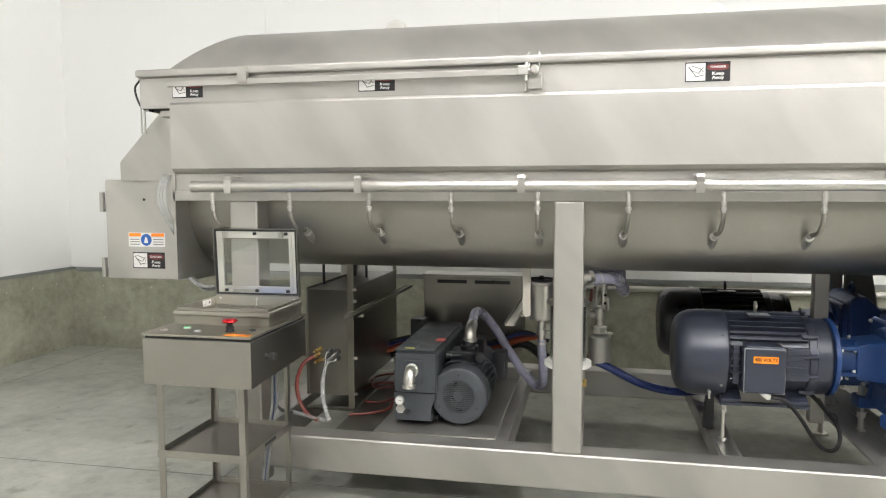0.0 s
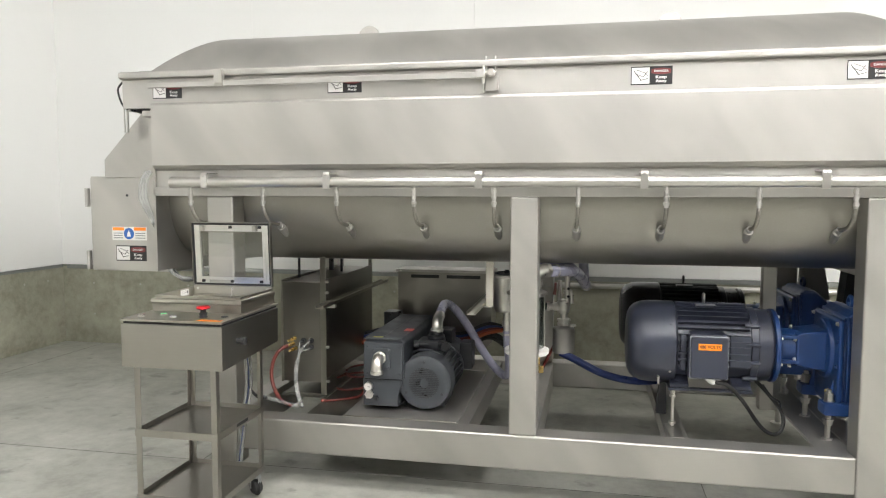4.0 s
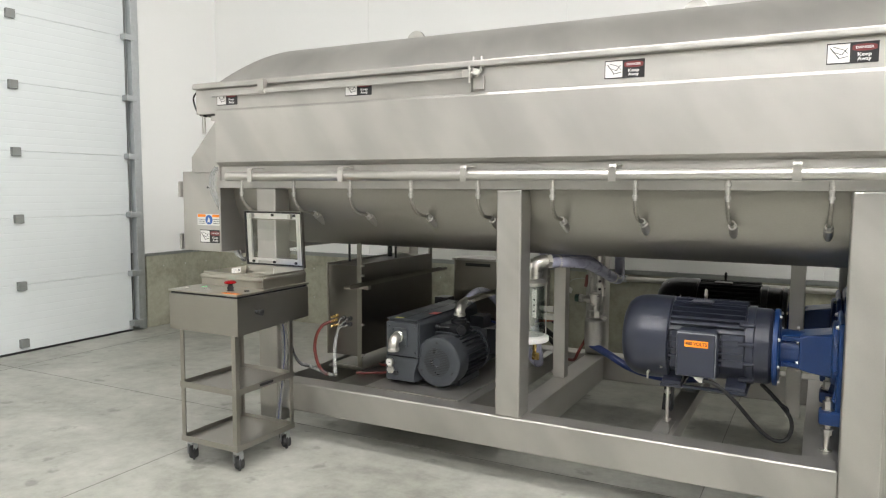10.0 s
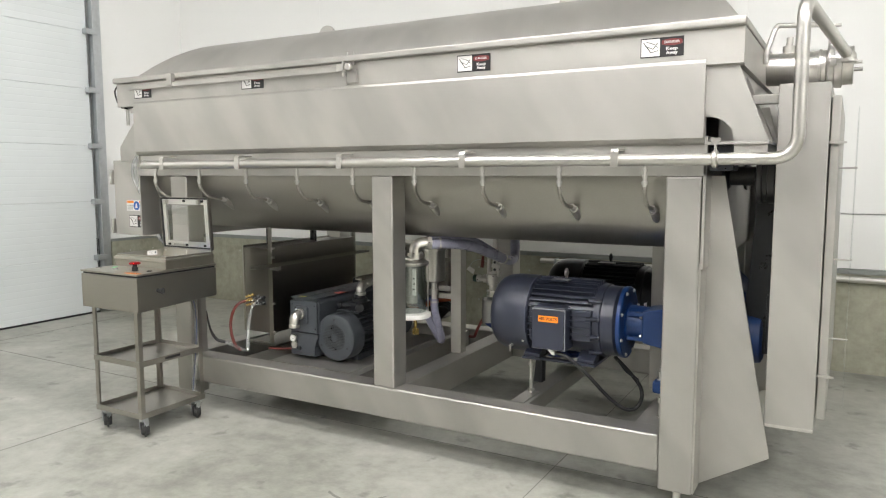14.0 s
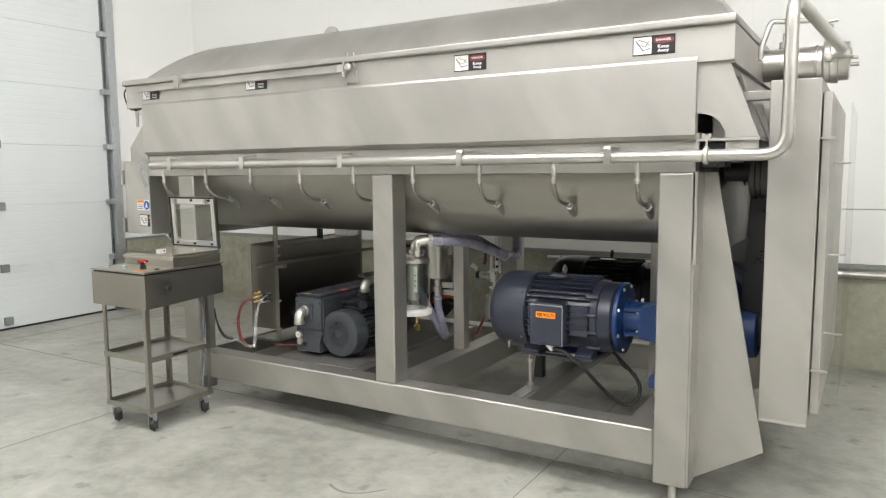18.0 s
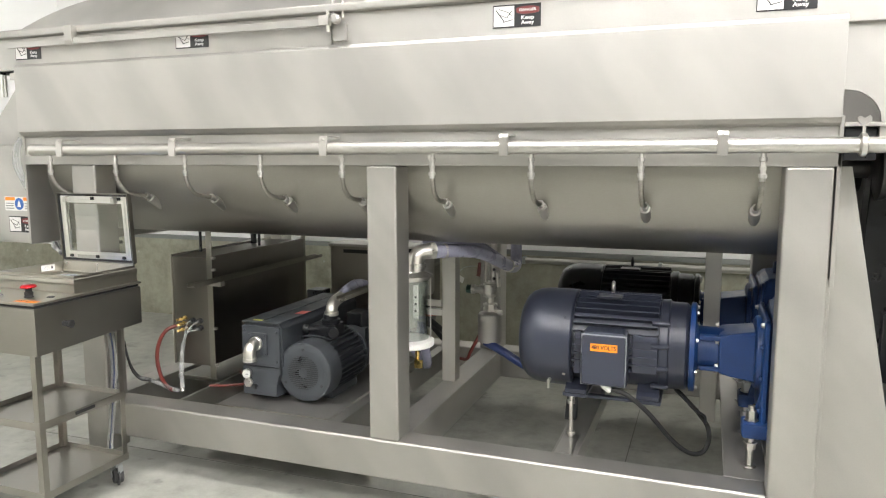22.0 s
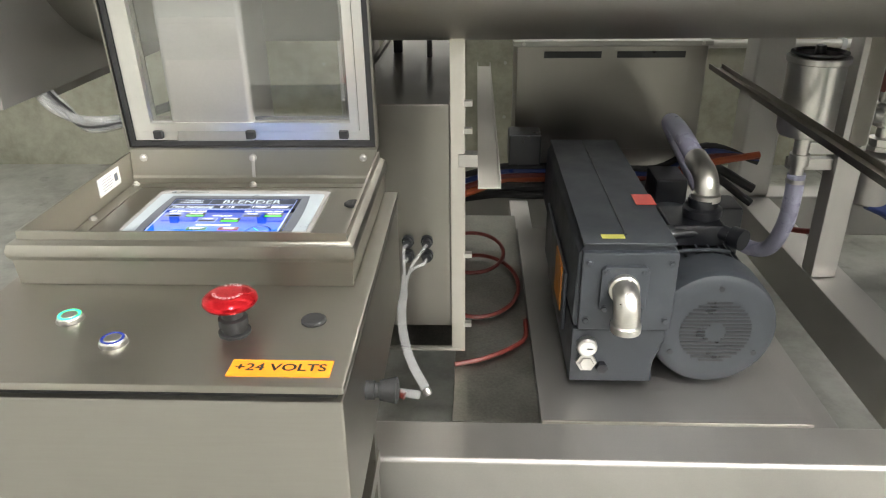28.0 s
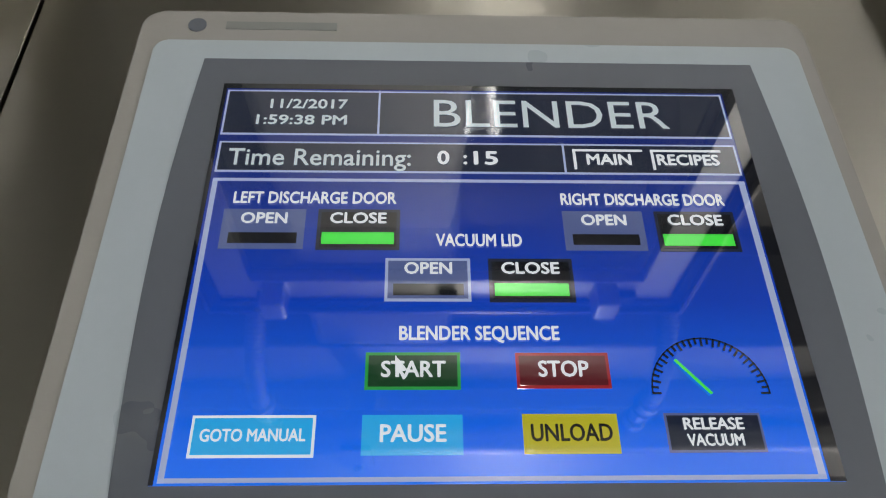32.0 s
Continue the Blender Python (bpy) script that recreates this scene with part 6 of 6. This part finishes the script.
    part("back_slope", prism([(y1 - 0.018, LID + 0.001), (y1 - 0.018, 1.122), (y1 - 0.015, 1.126), (y1 - 0.007, 1.178), (y1 + 0.002, 1.178), (y1 + 0.002, LID + 0.001)], "x", x0 + 0.005, x1 - 0.005, 0.0008), BRUSHED, well, "sloped stainless back wall")
    for x, y, z in ((-2.583, -0.0185, 1.1128), (-2.819, -0.0185, 1.1128), (-2.351, -0.0185, 1.1128), (-2.819, -0.196, 1.1128), (-2.349, -0.196, 1.1128)):
        part("bolt", turned([(0, 0.0075), (0.003, 0.0075), (0.0031, 0.0055), (0.006, 0.0048), (0.0075, 0.003)], (x, y, z - 0.002), (x, y, 9), 16), POLISHED, well)
    for x in (-2.803, -2.583, -2.364):
        part("bolt", turned([(0, 0.0075), (0.003, 0.0075), (0.0031, 0.0055), (0.006, 0.0048), (0.0075, 0.003)], (x, y1 - 0.009, 1.161), (x, y1 - 0.9, 1.29), 16), POLISHED, well)
    part("hinge_strap", prism([(y1 - 0.0165, 1.124), (y1 - 0.0190, 1.124), (y1 - 0.0125, 1.158), (y1 - 0.0100, 1.158)], "x", -2.586, -2.580), POLISHED, well)
    part("plug", turned([(0, 0.0165), (0.003, 0.0165), (0.005, 0.014)], (-2.368, -0.120, 1.1110), (-2.368, -0.120, 9), 28), RUBBER, well, "black slotted hole plug")
    part("plug_slot", box(-2.3695, -2.3665, -0.131, -0.109, 1.1158, 1.1163), LABEL_BLACK, well, "", 0)
    st = part("approval_sticker", box(x0 + 0.0045, x0 + 0.006, -0.140, -0.056, 1.130, 1.163), LABEL_WHITE, well, "white printed sticker", 0)
    for k in range(5):
        part("text_bar", box(x0 + 0.0058, x0 + 0.0066, -0.127, -0.092 + 0.004 * (k % 3), 1.136 + 0.005 * k, 1.1369 + 0.005 * k), GASKET, st, "", 0)
    part("approval_mark", box(x0 + 0.0058, x0 + 0.0066, -0.078, -0.066, 1.140, 1.154), BEZEL_DARK, st, "", 0)
    # open cover with clear window, leaning slightly back
    cover(e, x0 + 0.002, x1 - 0.002, y1 + 0.004)
    buttons(e)
    screen(well)
    e.location += Vector((0, -0.012, 0.008))


def well_walls(x0, x1, y0, y1, z0, z1):
    t = 0.004
    # one open strip folded round the front and both sides
    line = [(x0, y1), (x0, y0), (x1, y0), (x1, y1), (x1 - t, y1), (x1 - t, y0 + t), (x0 + t, y0 + t), (x0 + t, y1)]
    return prism(line, "z", z0, z1 - 0.006, 0.0012)


def lip_ring(x0, x1, y0, y1, z0, z1):
    """A rolled collar round the front and both sides of the well, sloping in at the top."""
    bm = bmesh.new()
    rows = []
    for out, z in ((0.0002, z0), (0.008, z0), (0.0105, z1 - 0.030), (0.016, z1 - 0.022), (0.0165, z1 - 0.014), (0.013, z1 - 0.004), (0.004, z1), (0.0002, z1)):
        rows.append([bm.verts.new(p) for p in ((x0 - out * 0.8, y1, z), (x0 - out * 0.8, y0 - out, z), (x1 + out * 0.8, y0 - out, z), (x1 + out * 0.8, y1, z))])
    for a, b in zip(rows, rows[1:] + rows[:1]):
        for k in range(3):
            bm.faces.new((a[k], a[k + 1], b[k + 1], b[k]))
    bm.faces.new([r[0] for r in rows])
    bm.faces.new([r[3] for r in reversed(rows)])
    return bm


def cover(e, x0, x1, y):
    z0, z1, d = 1.178, 1.552, 0.014
    lean = Matrix.Translation((0, y, z0)) @ Matrix.Rotation(radians(3.0), 4, "X") @ Matrix.Translation((0, -y, -z0))

    def lp(name, bm, mat, parent, label="", smooth=30):
        bmesh.ops.transform(bm, matrix=lean, verts=bm.verts)
        return part(name, bm, mat, parent, label, smooth)
    c = lp("cover", frame_ring(x0, x1, z0, z1, 0.004, y - 0.012, y + d), STEEL_DARK, e, "open hinged cover with a clear window")
    lp("seal", frame_ring(x0 + 0.005, x1 - 0.005, z0 + 0.005, z1 - 0.005, 0.010, y - 0.006, y + 0.004), RUBBER, c, "black foam seal")
    lp("inner_frame", frame_ring(x0 + 0.016, x1 - 0.016, z0 + 0.016, z1 - 0.016, 0.018, y - 0.002, y + 0.0095), BRIGHT, c)
    lp("clamp_frame", frame_ring(x0 + 0.035, x1 - 0.035, z0 + 0.035, z1 - 0.035, 0.017, y - 0.004, y + 0.0098), BRIGHT, c, "window clamp frame, paled for the lamps it reflects")
    lp("outer_face", frame_ring(x0, x1, z0, z1, 0.06, y + d - 0.004, y + d), STEEL_DARK, c)
    pane = lp("window_pane", box(x0 + 0.04, x1 - 0.04, y + 0.005, y + 0.009, z0 + 0.04, z1 - 0.04), GLASS, c, "clear plastic window", 0)
    pane.visible_shadow = False
    for x in (x0 + 0.065, (x0 + x1) / 2, x1 - 0.065):
        for z in (z0 + 0.028, z1 - 0.028):
            lp("window_clip", box(x - 0.009, x + 0.009, y - 0.012, y + 0.0, z - 0.007, z + 0.009, 0.002), RUBBER, c)
    for x in (x0 + 0.075, x1 - 0.09):
        lp("cover_latch", box(x - 0.012, x + 0.012, y - 0.03, y + 0.004, z1 - 0.05, z1 - 0.018, 0.004), POLISHED, c, "bright cover latch")
    lp("hinge", rod((x0 + 0.01, y + 0.004, z0 - 0.004), (x1 - 0.01, y + 0.004, z0 - 0.004), 0.005, 10), POLISHED, c)


def ring_button(e, x, y, colour, glow, label):
    mat = paint("lit_ring", colour, 0.3, 0, 0.02, 10, 50, 0, emit=glow)
    z = LID
    b = part("push_button", turned([(0, 0.0175), (0.002, 0.0178), (0.006, 0.0172), (0.008, 0.0155), (0.008, 0.013)], (x, y, z), (x, y, 9), 36), POLISHED, e, label)
    part("light_ring", turned([(0, 0.0152), (0.0008, 0.0152), (0.0008, 0.0116), (0, 0.0116), (0, 0.0152)], (x, y, z + 0.0078), (x, y, 9), 36, None, False), mat, b)
    part("button_face", turned([(0, 0.0114), (0.0022, 0.0112), (0.003, 0.0105)], (x, y, z + 0.006), (x, y, 9), 32), POLISHED, b)
    part("button_bezel", turned([(0, 0.0105), (0.0, 0.019), (0.0015, 0.019)], (x, y, z + 0.0002), (x, y, 9), 36, None, False), POLISHED, b)


def buttons(e):
    ring_button(e, -2.709, -0.497, (0.02, 0.75, 0.24), 1.2, "steel push button with a green light ring")
    ring_button(e, -2.620, -0.556, (0.02, 0.035, 0.22), 0.12, "steel push button with a blue ring")
    ring_button(e, -2.797, -0.560, (0.22, 0.015, 0.015), 0.04, "steel push button with a red ring")
    x, y = -2.467, -0.525
    s = part("stop_stem", turned([(0, 0.0215), (0.004, 0.0215), (0.005, 0.017), (0.012, 0.017), (0.013, 0.0195), (0.024, 0.0195), (0.026, 0.0145), (0.052, 0.0145)], (x, y, LID), (x, y, 9), 32), RUBBER, e, "black stop button stem")
    k = part("stop_cap", turned([(0, 0.014), (0.0015, 0.029), (0.004, 0.0345), (0.008, 0.0365), (0.012, 0.0353), (0.016, 0.031), (0.019, 0.023), (0.0205, 0.012)], (x, y, LID + 0.042), (x, y, 9), 48), RED_CAP, s, "red mushroom stop cap")
    top = LID + 0.0625
    for i, ch in enumerate("STOP"):
        a = radians(90 + 30 - 20 * i)
        words(ch, 0.0085, pose(x + 0.019 * math.cos(a), y + 0.019 * math.sin(a), top + 0.0002, 0, 0, math.degrees(a) - 90) , LABEL_WHITE, k)
    for i, ch in enumerate("EMERGENCY"):
        a = radians(340 - 17.5 * i)
        words(ch, 0.0068, pose(x + 0.019 * math.cos(a), y + 0.019 * math.sin(a), top + 0.0002, 0, 0, math.degrees(a) - 90), LABEL_WHITE, k)
    part("plug", turned([(0, 0.0175), (0.003, 0.0175), (0.005, 0.015)], (-2.366, -0.494, LID), (-2.366, -0.494, 9), 28), RUBBER, e, "black slotted hole plug")
    lab = part("voltage_label", box(-2.448, -2.320, -0.6265, -0.5915, LID + 0.0001, LID + 0.0012), ORANGE, e, "orange label reading +24 VOLTS", 0)
    words("+24 VOLTS", 0.021, pose(-2.384, -0.609, LID + 0.0018), LABEL_BLACK, lab, width=0.114, bold=0.025)


# ---- touch screen ----
def glow(name, colour, strength=1.0):
    m = bpy.data.materials.new(name)
    m.use_nodes = True
    b = m.node_tree.nodes["Principled BSDF"]
    b.inputs["Base Color"].default_value = (0.004, 0.004, 0.006, 1)
    b.inputs["Roughness"].default_value = 0.05
    b.inputs["Specular IOR Level"].default_value = 1.0
    b.inputs["Coat Weight"].default_value = 1.0
    b.inputs["Coat Roughness"].default_value = 0.02
    b.inputs["Emission Color"].default_value = (*colour, 1)
    b.inputs["Emission Strength"].default_value = strength
    return m


def screen(well):
    sx, sy, w, h = -2.5845, -0.197, 0.2365, 0.180
    hp = part("touch_panel", rounded(-2.749, -2.420, -0.3385, -0.0565, 0.010, 1.1101, 1.1143), BEZEL, well, "warm grey touch panel with a lit screen")
    part("faceplate", rounded(-2.740, -2.4275, -0.3175, -0.0775, 0.006, 1.1143, 1.1153), BEZEL_LIGHT, hp, "pale grey faceplate", 20)
    bx0, bx1, by0, by1 = -2.7145, -2.4535, -0.3005, -0.0905
    bow = [(bx0, by0), (bx1, by0)] + [(bx1 + 0.005 * math.sin(math.pi * k / 12), by0 + (by1 - by0) * k / 12) for k in range(1, 12)] + [(bx1, by1), (bx0, by1)] + [(bx0 - 0.005 * math.sin(math.pi * k / 12), by1 - (by1 - by0) * k / 12) for k in range(1, 12)]
    part("display_border", prism(bow, "z", 1.1153, 1.1161), BEZEL_DARK, hp, "dark grey display border", 0)
    z = 1.1161
    blue = bpy.data.materials.new("blue_display")
    blue.use_nodes = True
    t = blue.node_tree
    b = t.nodes["Principled BSDF"]
    b.inputs["Base Color"].default_value = (0.004, 0.004, 0.008, 1)
    b.inputs["Roughness"].default_value = 0.05
    b.inputs["Specular IOR Level"].default_value = 1.0
    b.inputs["Coat Weight"].default_value = 1.0
    b.inputs["Coat Roughness"].default_value = 0.02
    co = node(t, "ShaderNodeTexCoord")
    sep = node(t, "ShaderNodeSeparateXYZ")
    ramp = node(t, "ShaderNodeValToRGB")
    t.links.new(co.outputs["Generated"], sep.inputs[0])
    t.links.new(sep.outputs[1], ramp.inputs[0])
    el = ramp.color_ramp.elements
    el[0].position, el[0].color = 0.0, (0.001, 0.16, 0.95, 1)
    el[1].position, el[1].color = 0.78, (0.003, 0.016, 0.15, 1)
    k = el.new(0.38)
    k.color = (0.002, 0.046, 0.45, 1)
    t.links.new(ramp.outputs[0], b.inputs["Emission Color"])
    b.inputs["Emission Strength"].default_value = SCREEN_GLOW
    x0, y0 = sx - w / 2, sy - h / 2
    d = part("display", box(x0, x0 + w, y0, y0 + h, z, z + 0.0006), blue, hp, "blue lit blender control display", 0)
    G = SCREEN_GLOW
    M_EDGE, M_TEXT, M_PALE = glow("display_edge", (0.34, 0.40, 0.60), G), glow("display_text", (0.80, 0.84, 0.88), G), glow("display_pale", (0.08, 0.11, 0.26), G)
    M_DARK, M_GREEN, M_BLACK = glow("display_dark", (0.010, 0.016, 0.035), G), glow("display_green", (0.06, 0.80, 0.06), G), glow("display_black", (0.003, 0.004, 0.006), G)
    M_RED, M_CYAN, M_YELLOW, M_LIME = glow("display_red", (0.30, 0.012, 0.02), G), glow("display_cyan", (0.02, 0.38, 0.80), G), glow("display_yellow", (0.46, 0.42, 0.02), G), glow("display_lime", (0.02, 0.30, 0.05), G)
    M_DGREEN, M_DRED = glow("display_deep_green", (0.004, 0.045, 0.012), G), glow("display_deep_red", (0.09, 0.004, 0.008), G)

    def rect(name, u0, u1, v0, v1, mat, up=1, parent=None):
        # u to the right and v downwards, both from 0 to 1
        zl = z + 0.0004 + 0.00012 * up
        return part(name, box(x0 + u0 * w, x0 + u1 * w, y0 + (1 - v1) * h, y0 + (1 - v0) * h, zl, zl + 0.0003), mat, parent or d, "", 0)

    def say(text, u, v, size, width=0.0, mat=None, up=4, bold=0.022):
        words(text, size * h, pose(x0 + u * w, y0 + (1 - v) * h, z + 0.0008 + 0.00012 * up), mat or M_TEXT, d, "screen_text", width * w, bold=bold)

    def outline(name, u0, u1, v0, v1, mat, fill, t=0.004, up=1):
        rect(name, u0, u1, v0, v1, mat, up)
        rect("field", u0 + t, u1 - t, v0 + t * 1.33, v1 - t * 1.33, fill, up + 1)
    for u0, u1, v0, v1 in ((0.976, 1.0, 0.0, 1.0), (0.0, 0.976, 0.0, 0.016), (0.0, 0.007, 0.016, 1.0)):
        rect("dark_margin", u0, u1, v0, v1, M_BLACK)
    outline("title_frame", 0.010, 0.972, 0.022, 0.167, M_EDGE, M_DARK)
    rect("divider", 0.300, 0.304, 0.022, 0.167, M_EDGE, 3)
    outline("time_frame", 0.012, 0.972, 0.188, 0.280, M_EDGE, M_DARK)
    rect("divider", 0.644, 0.648, 0.188, 0.280, M_EDGE, 3)
    for u0, u1, v0, v1 in ((0.012, 0.972, 0.298, 0.306), (0.012, 0.021, 0.298, 0.996), (0.961, 0.972, 0.298, 0.996), (0.012, 0.972, 0.987, 0.996)):
        rect("page_edge", u0, u1, v0, v1, M_EDGE)
    dim = glow("display_dim_text", (0.50, 0.57, 0.60), G)
    say("11/2/2017", 0.165, 0.071, 0.042, 0.145, dim)
    say("1:59:38 PM", 0.155, 0.123, 0.042, 0.168, dim)
    say("BLENDER", 0.627, 0.100, 0.128, 0.45, dim, bold=0.0)
    say("Time Remaining:", 0.199, 0.240, 0.070, 0.33, dim, bold=0.01)
    say("0", 0.423, 0.238, 0.056, 0.020)
    say(":", 0.463, 0.238, 0.056)
    say("15", 0.497, 0.238, 0.056, 0.042)
    for name, u0, u1 in (("MAIN", 0.663, 0.794), ("RECIPES", 0.809, 0.942)):
        rect("tab", u0, u1, 0.205, 0.211, M_TEXT, 3)
        rect("tab", u0, u0 + 0.005, 0.205, 0.266, M_TEXT, 3)
        say(name, (u0 + u1) / 2, 0.239, 0.045, (u1 - u0) * (0.62 if name == "MAIN" else 0.86))
    for title, u, v, wd in (("LEFT DISCHARGE DOOR", 0.196, 0.357, 0.283), ("RIGHT DISCHARGE DOOR", 0.776, 0.357, 0.293), ("VACUUM LID", 0.482, 0.470, 0.146), ("BLENDER SEQUENCE", 0.475, 0.697, 0.253)):
        say(title, u, v, 0.045, wd)
    for uo, uc, v in ((0.041, 0.204, 0.385), (0.630, 0.793, 0.386), (0.323, 0.495, 0.514)):
        outline("open_button", uo, uo + 0.142, v, v + 0.106, M_EDGE if uo == 0.323 else M_PALE, M_PALE, 0.005)
        rect("indicator", uo + 0.014, uo + 0.130, v + 0.064, v + 0.092, M_BLACK, 3)
        say("OPEN", uo + 0.072, v + 0.028, 0.040, 0.078)
        outline("close_button", uc, uc + 0.142, v, v + 0.108, M_DARK, M_BLACK, 0.006)
        rect("indicator", uc + 0.009, uc + 0.132, v + 0.063, v + 0.093, M_GREEN, 3)
        say("CLOSE", uc + 0.070, v + 0.027, 0.040, 0.096)
    outline("start_button", 0.297, 0.444, 0.737, 0.817, M_LIME, M_DGREEN, 0.005)
    outline("stop_button", 0.530, 0.676, 0.738, 0.815, M_RED, M_DRED, 0.005)
    say("START", 0.371, 0.776, 0.048, 0.098)
    say("STOP", 0.603, 0.776, 0.048, 0.077)
    outline("manual_button", 0.047, 0.228, 0.868, 0.950, M_TEXT, M_CYAN, 0.004)
    outline("pause_button", 0.296, 0.445, 0.868, 0.947, M_CYAN, M_CYAN, 0.004)
    outline("unload_button", 0.534, 0.677, 0.867, 0.946, M_YELLOW, M_YELLOW, 0.005)
    outline("release_button", 0.748, 0.895, 0.866, 0.945, M_PALE, M_DARK, 0.004)
    say("GOTO MANUAL", 0.138, 0.909, 0.034, 0.152)
    say("PAUSE", 0.371, 0.907, 0.048, 0.096)
    say("UNLOAD", 0.606, 0.907, 0.048, 0.120, M_BLACK)
    say("RELEASE", 0.820, 0.890, 0.033, 0.090)
    say("VACUUM", 0.820, 0.922, 0.033, 0.084)
    # vacuum dial
    du, dv, dr = 0.828, 0.826, 0.092
    n = 28
    for k in range(n + 1):
        a = math.pi * k / n
        r0 = dr * (0.88 if k % 2 else 0.84)
        p0 = (x0 + (du - r0 * math.cos(a)) * w, y0 + (1 - dv) * h + r0 * math.sin(a) * w)
        p1 = (x0 + (du - dr * math.cos(a)) * w, y0 + (1 - dv) * h + dr * math.sin(a) * w)
        tx, ty = 0.0004 * math.sin(a), 0.0004 * math.cos(a)
        part("dial_tick", prism([(p0[0] - tx, p0[1] - ty), (p1[0] - tx, p1[1] - ty), (p1[0] + tx, p1[1] + ty), (p0[0] + tx, p0[1] + ty)], "z", z + 0.001, z + 0.0013), M_BLACK, d, "", 0)
    ring = [(x0 + (du - dr * math.cos(math.pi * k / 24)) * w, y0 + (1 - dv) * h + dr * math.sin(math.pi * k / 24) * w) for k in range(25)]
    ring += [(x0 + (du - 0.975 * dr * math.cos(math.pi * k / 24)) * w, y0 + (1 - dv) * h + 0.975 * dr * math.sin(math.pi * k / 24) * w) for k in range(24, -1, -1)]
    part("dial_arc", prism(ring, "z", z + 0.001, z + 0.0013), M_BLACK, d, "", 0)
    na, nb = (x0 + 0.828 * w, y0 + 0.172 * h), (x0 + 0.780 * w, y0 + 0.245 * h)
    part("dial_needle", prism([(na[0] - 0.0004, na[1] - 0.0003), (nb[0] - 0.0004, nb[1] - 0.0003), (nb[0] + 0.0004, nb[1] + 0.0003), (na[0] + 0.0004, na[1] + 0.0003)], "z", z + 0.0014, z + 0.0017), M_GREEN, d, "", 0)
    cu = [(0.343, 0.745), (0.344, 0.792), (0.350, 0.782), (0.356, 0.797), (0.360, 0.793), (0.354, 0.779), (0.362, 0.777)]
    part("cursor", prism([(x0 + a * w, y0 + (1 - b) * h) for a, b in cu], "z", z + 0.0015, z + 0.0018), M_TEXT, d, "", 0)
    # maker marks as plain bars
    part("maker_mark", box(-2.708, -2.654, -0.069, -0.064, 1.1143, 1.1148), TRIM_GREY, hp, "", 0)
    part("maker_mark", rod((-2.722, -0.0665, 1.1143), (-2.722, -0.0665, 1.1149), 0.0045, 16), BEZEL_DARK, hp, "", 0)
    part("maker_mark", box(-2.492, -2.434, -0.3305, -0.3245, 1.1143, 1.1148), TRIM_GREY, hp, "", 0)


def rounded(x0, x1, y0, y1, r, z0, z1):
    pts = []
    for cx, cy, a0 in ((x1 - r, y1 - r, 0), (x0 + r, y1 - r, 90), (x0 + r, y0 + r, 180), (x1 - r, y0 + r, 270)):
        pts += [(cx + r * math.cos(radians(a0 + 15 * k)), cy + r * math.sin(radians(a0 + 15 * k))) for k in range(7)]
    return prism(pts, "z", z0, z1, 0.0006)


SCREEN_GLOW = 1.8
cart()
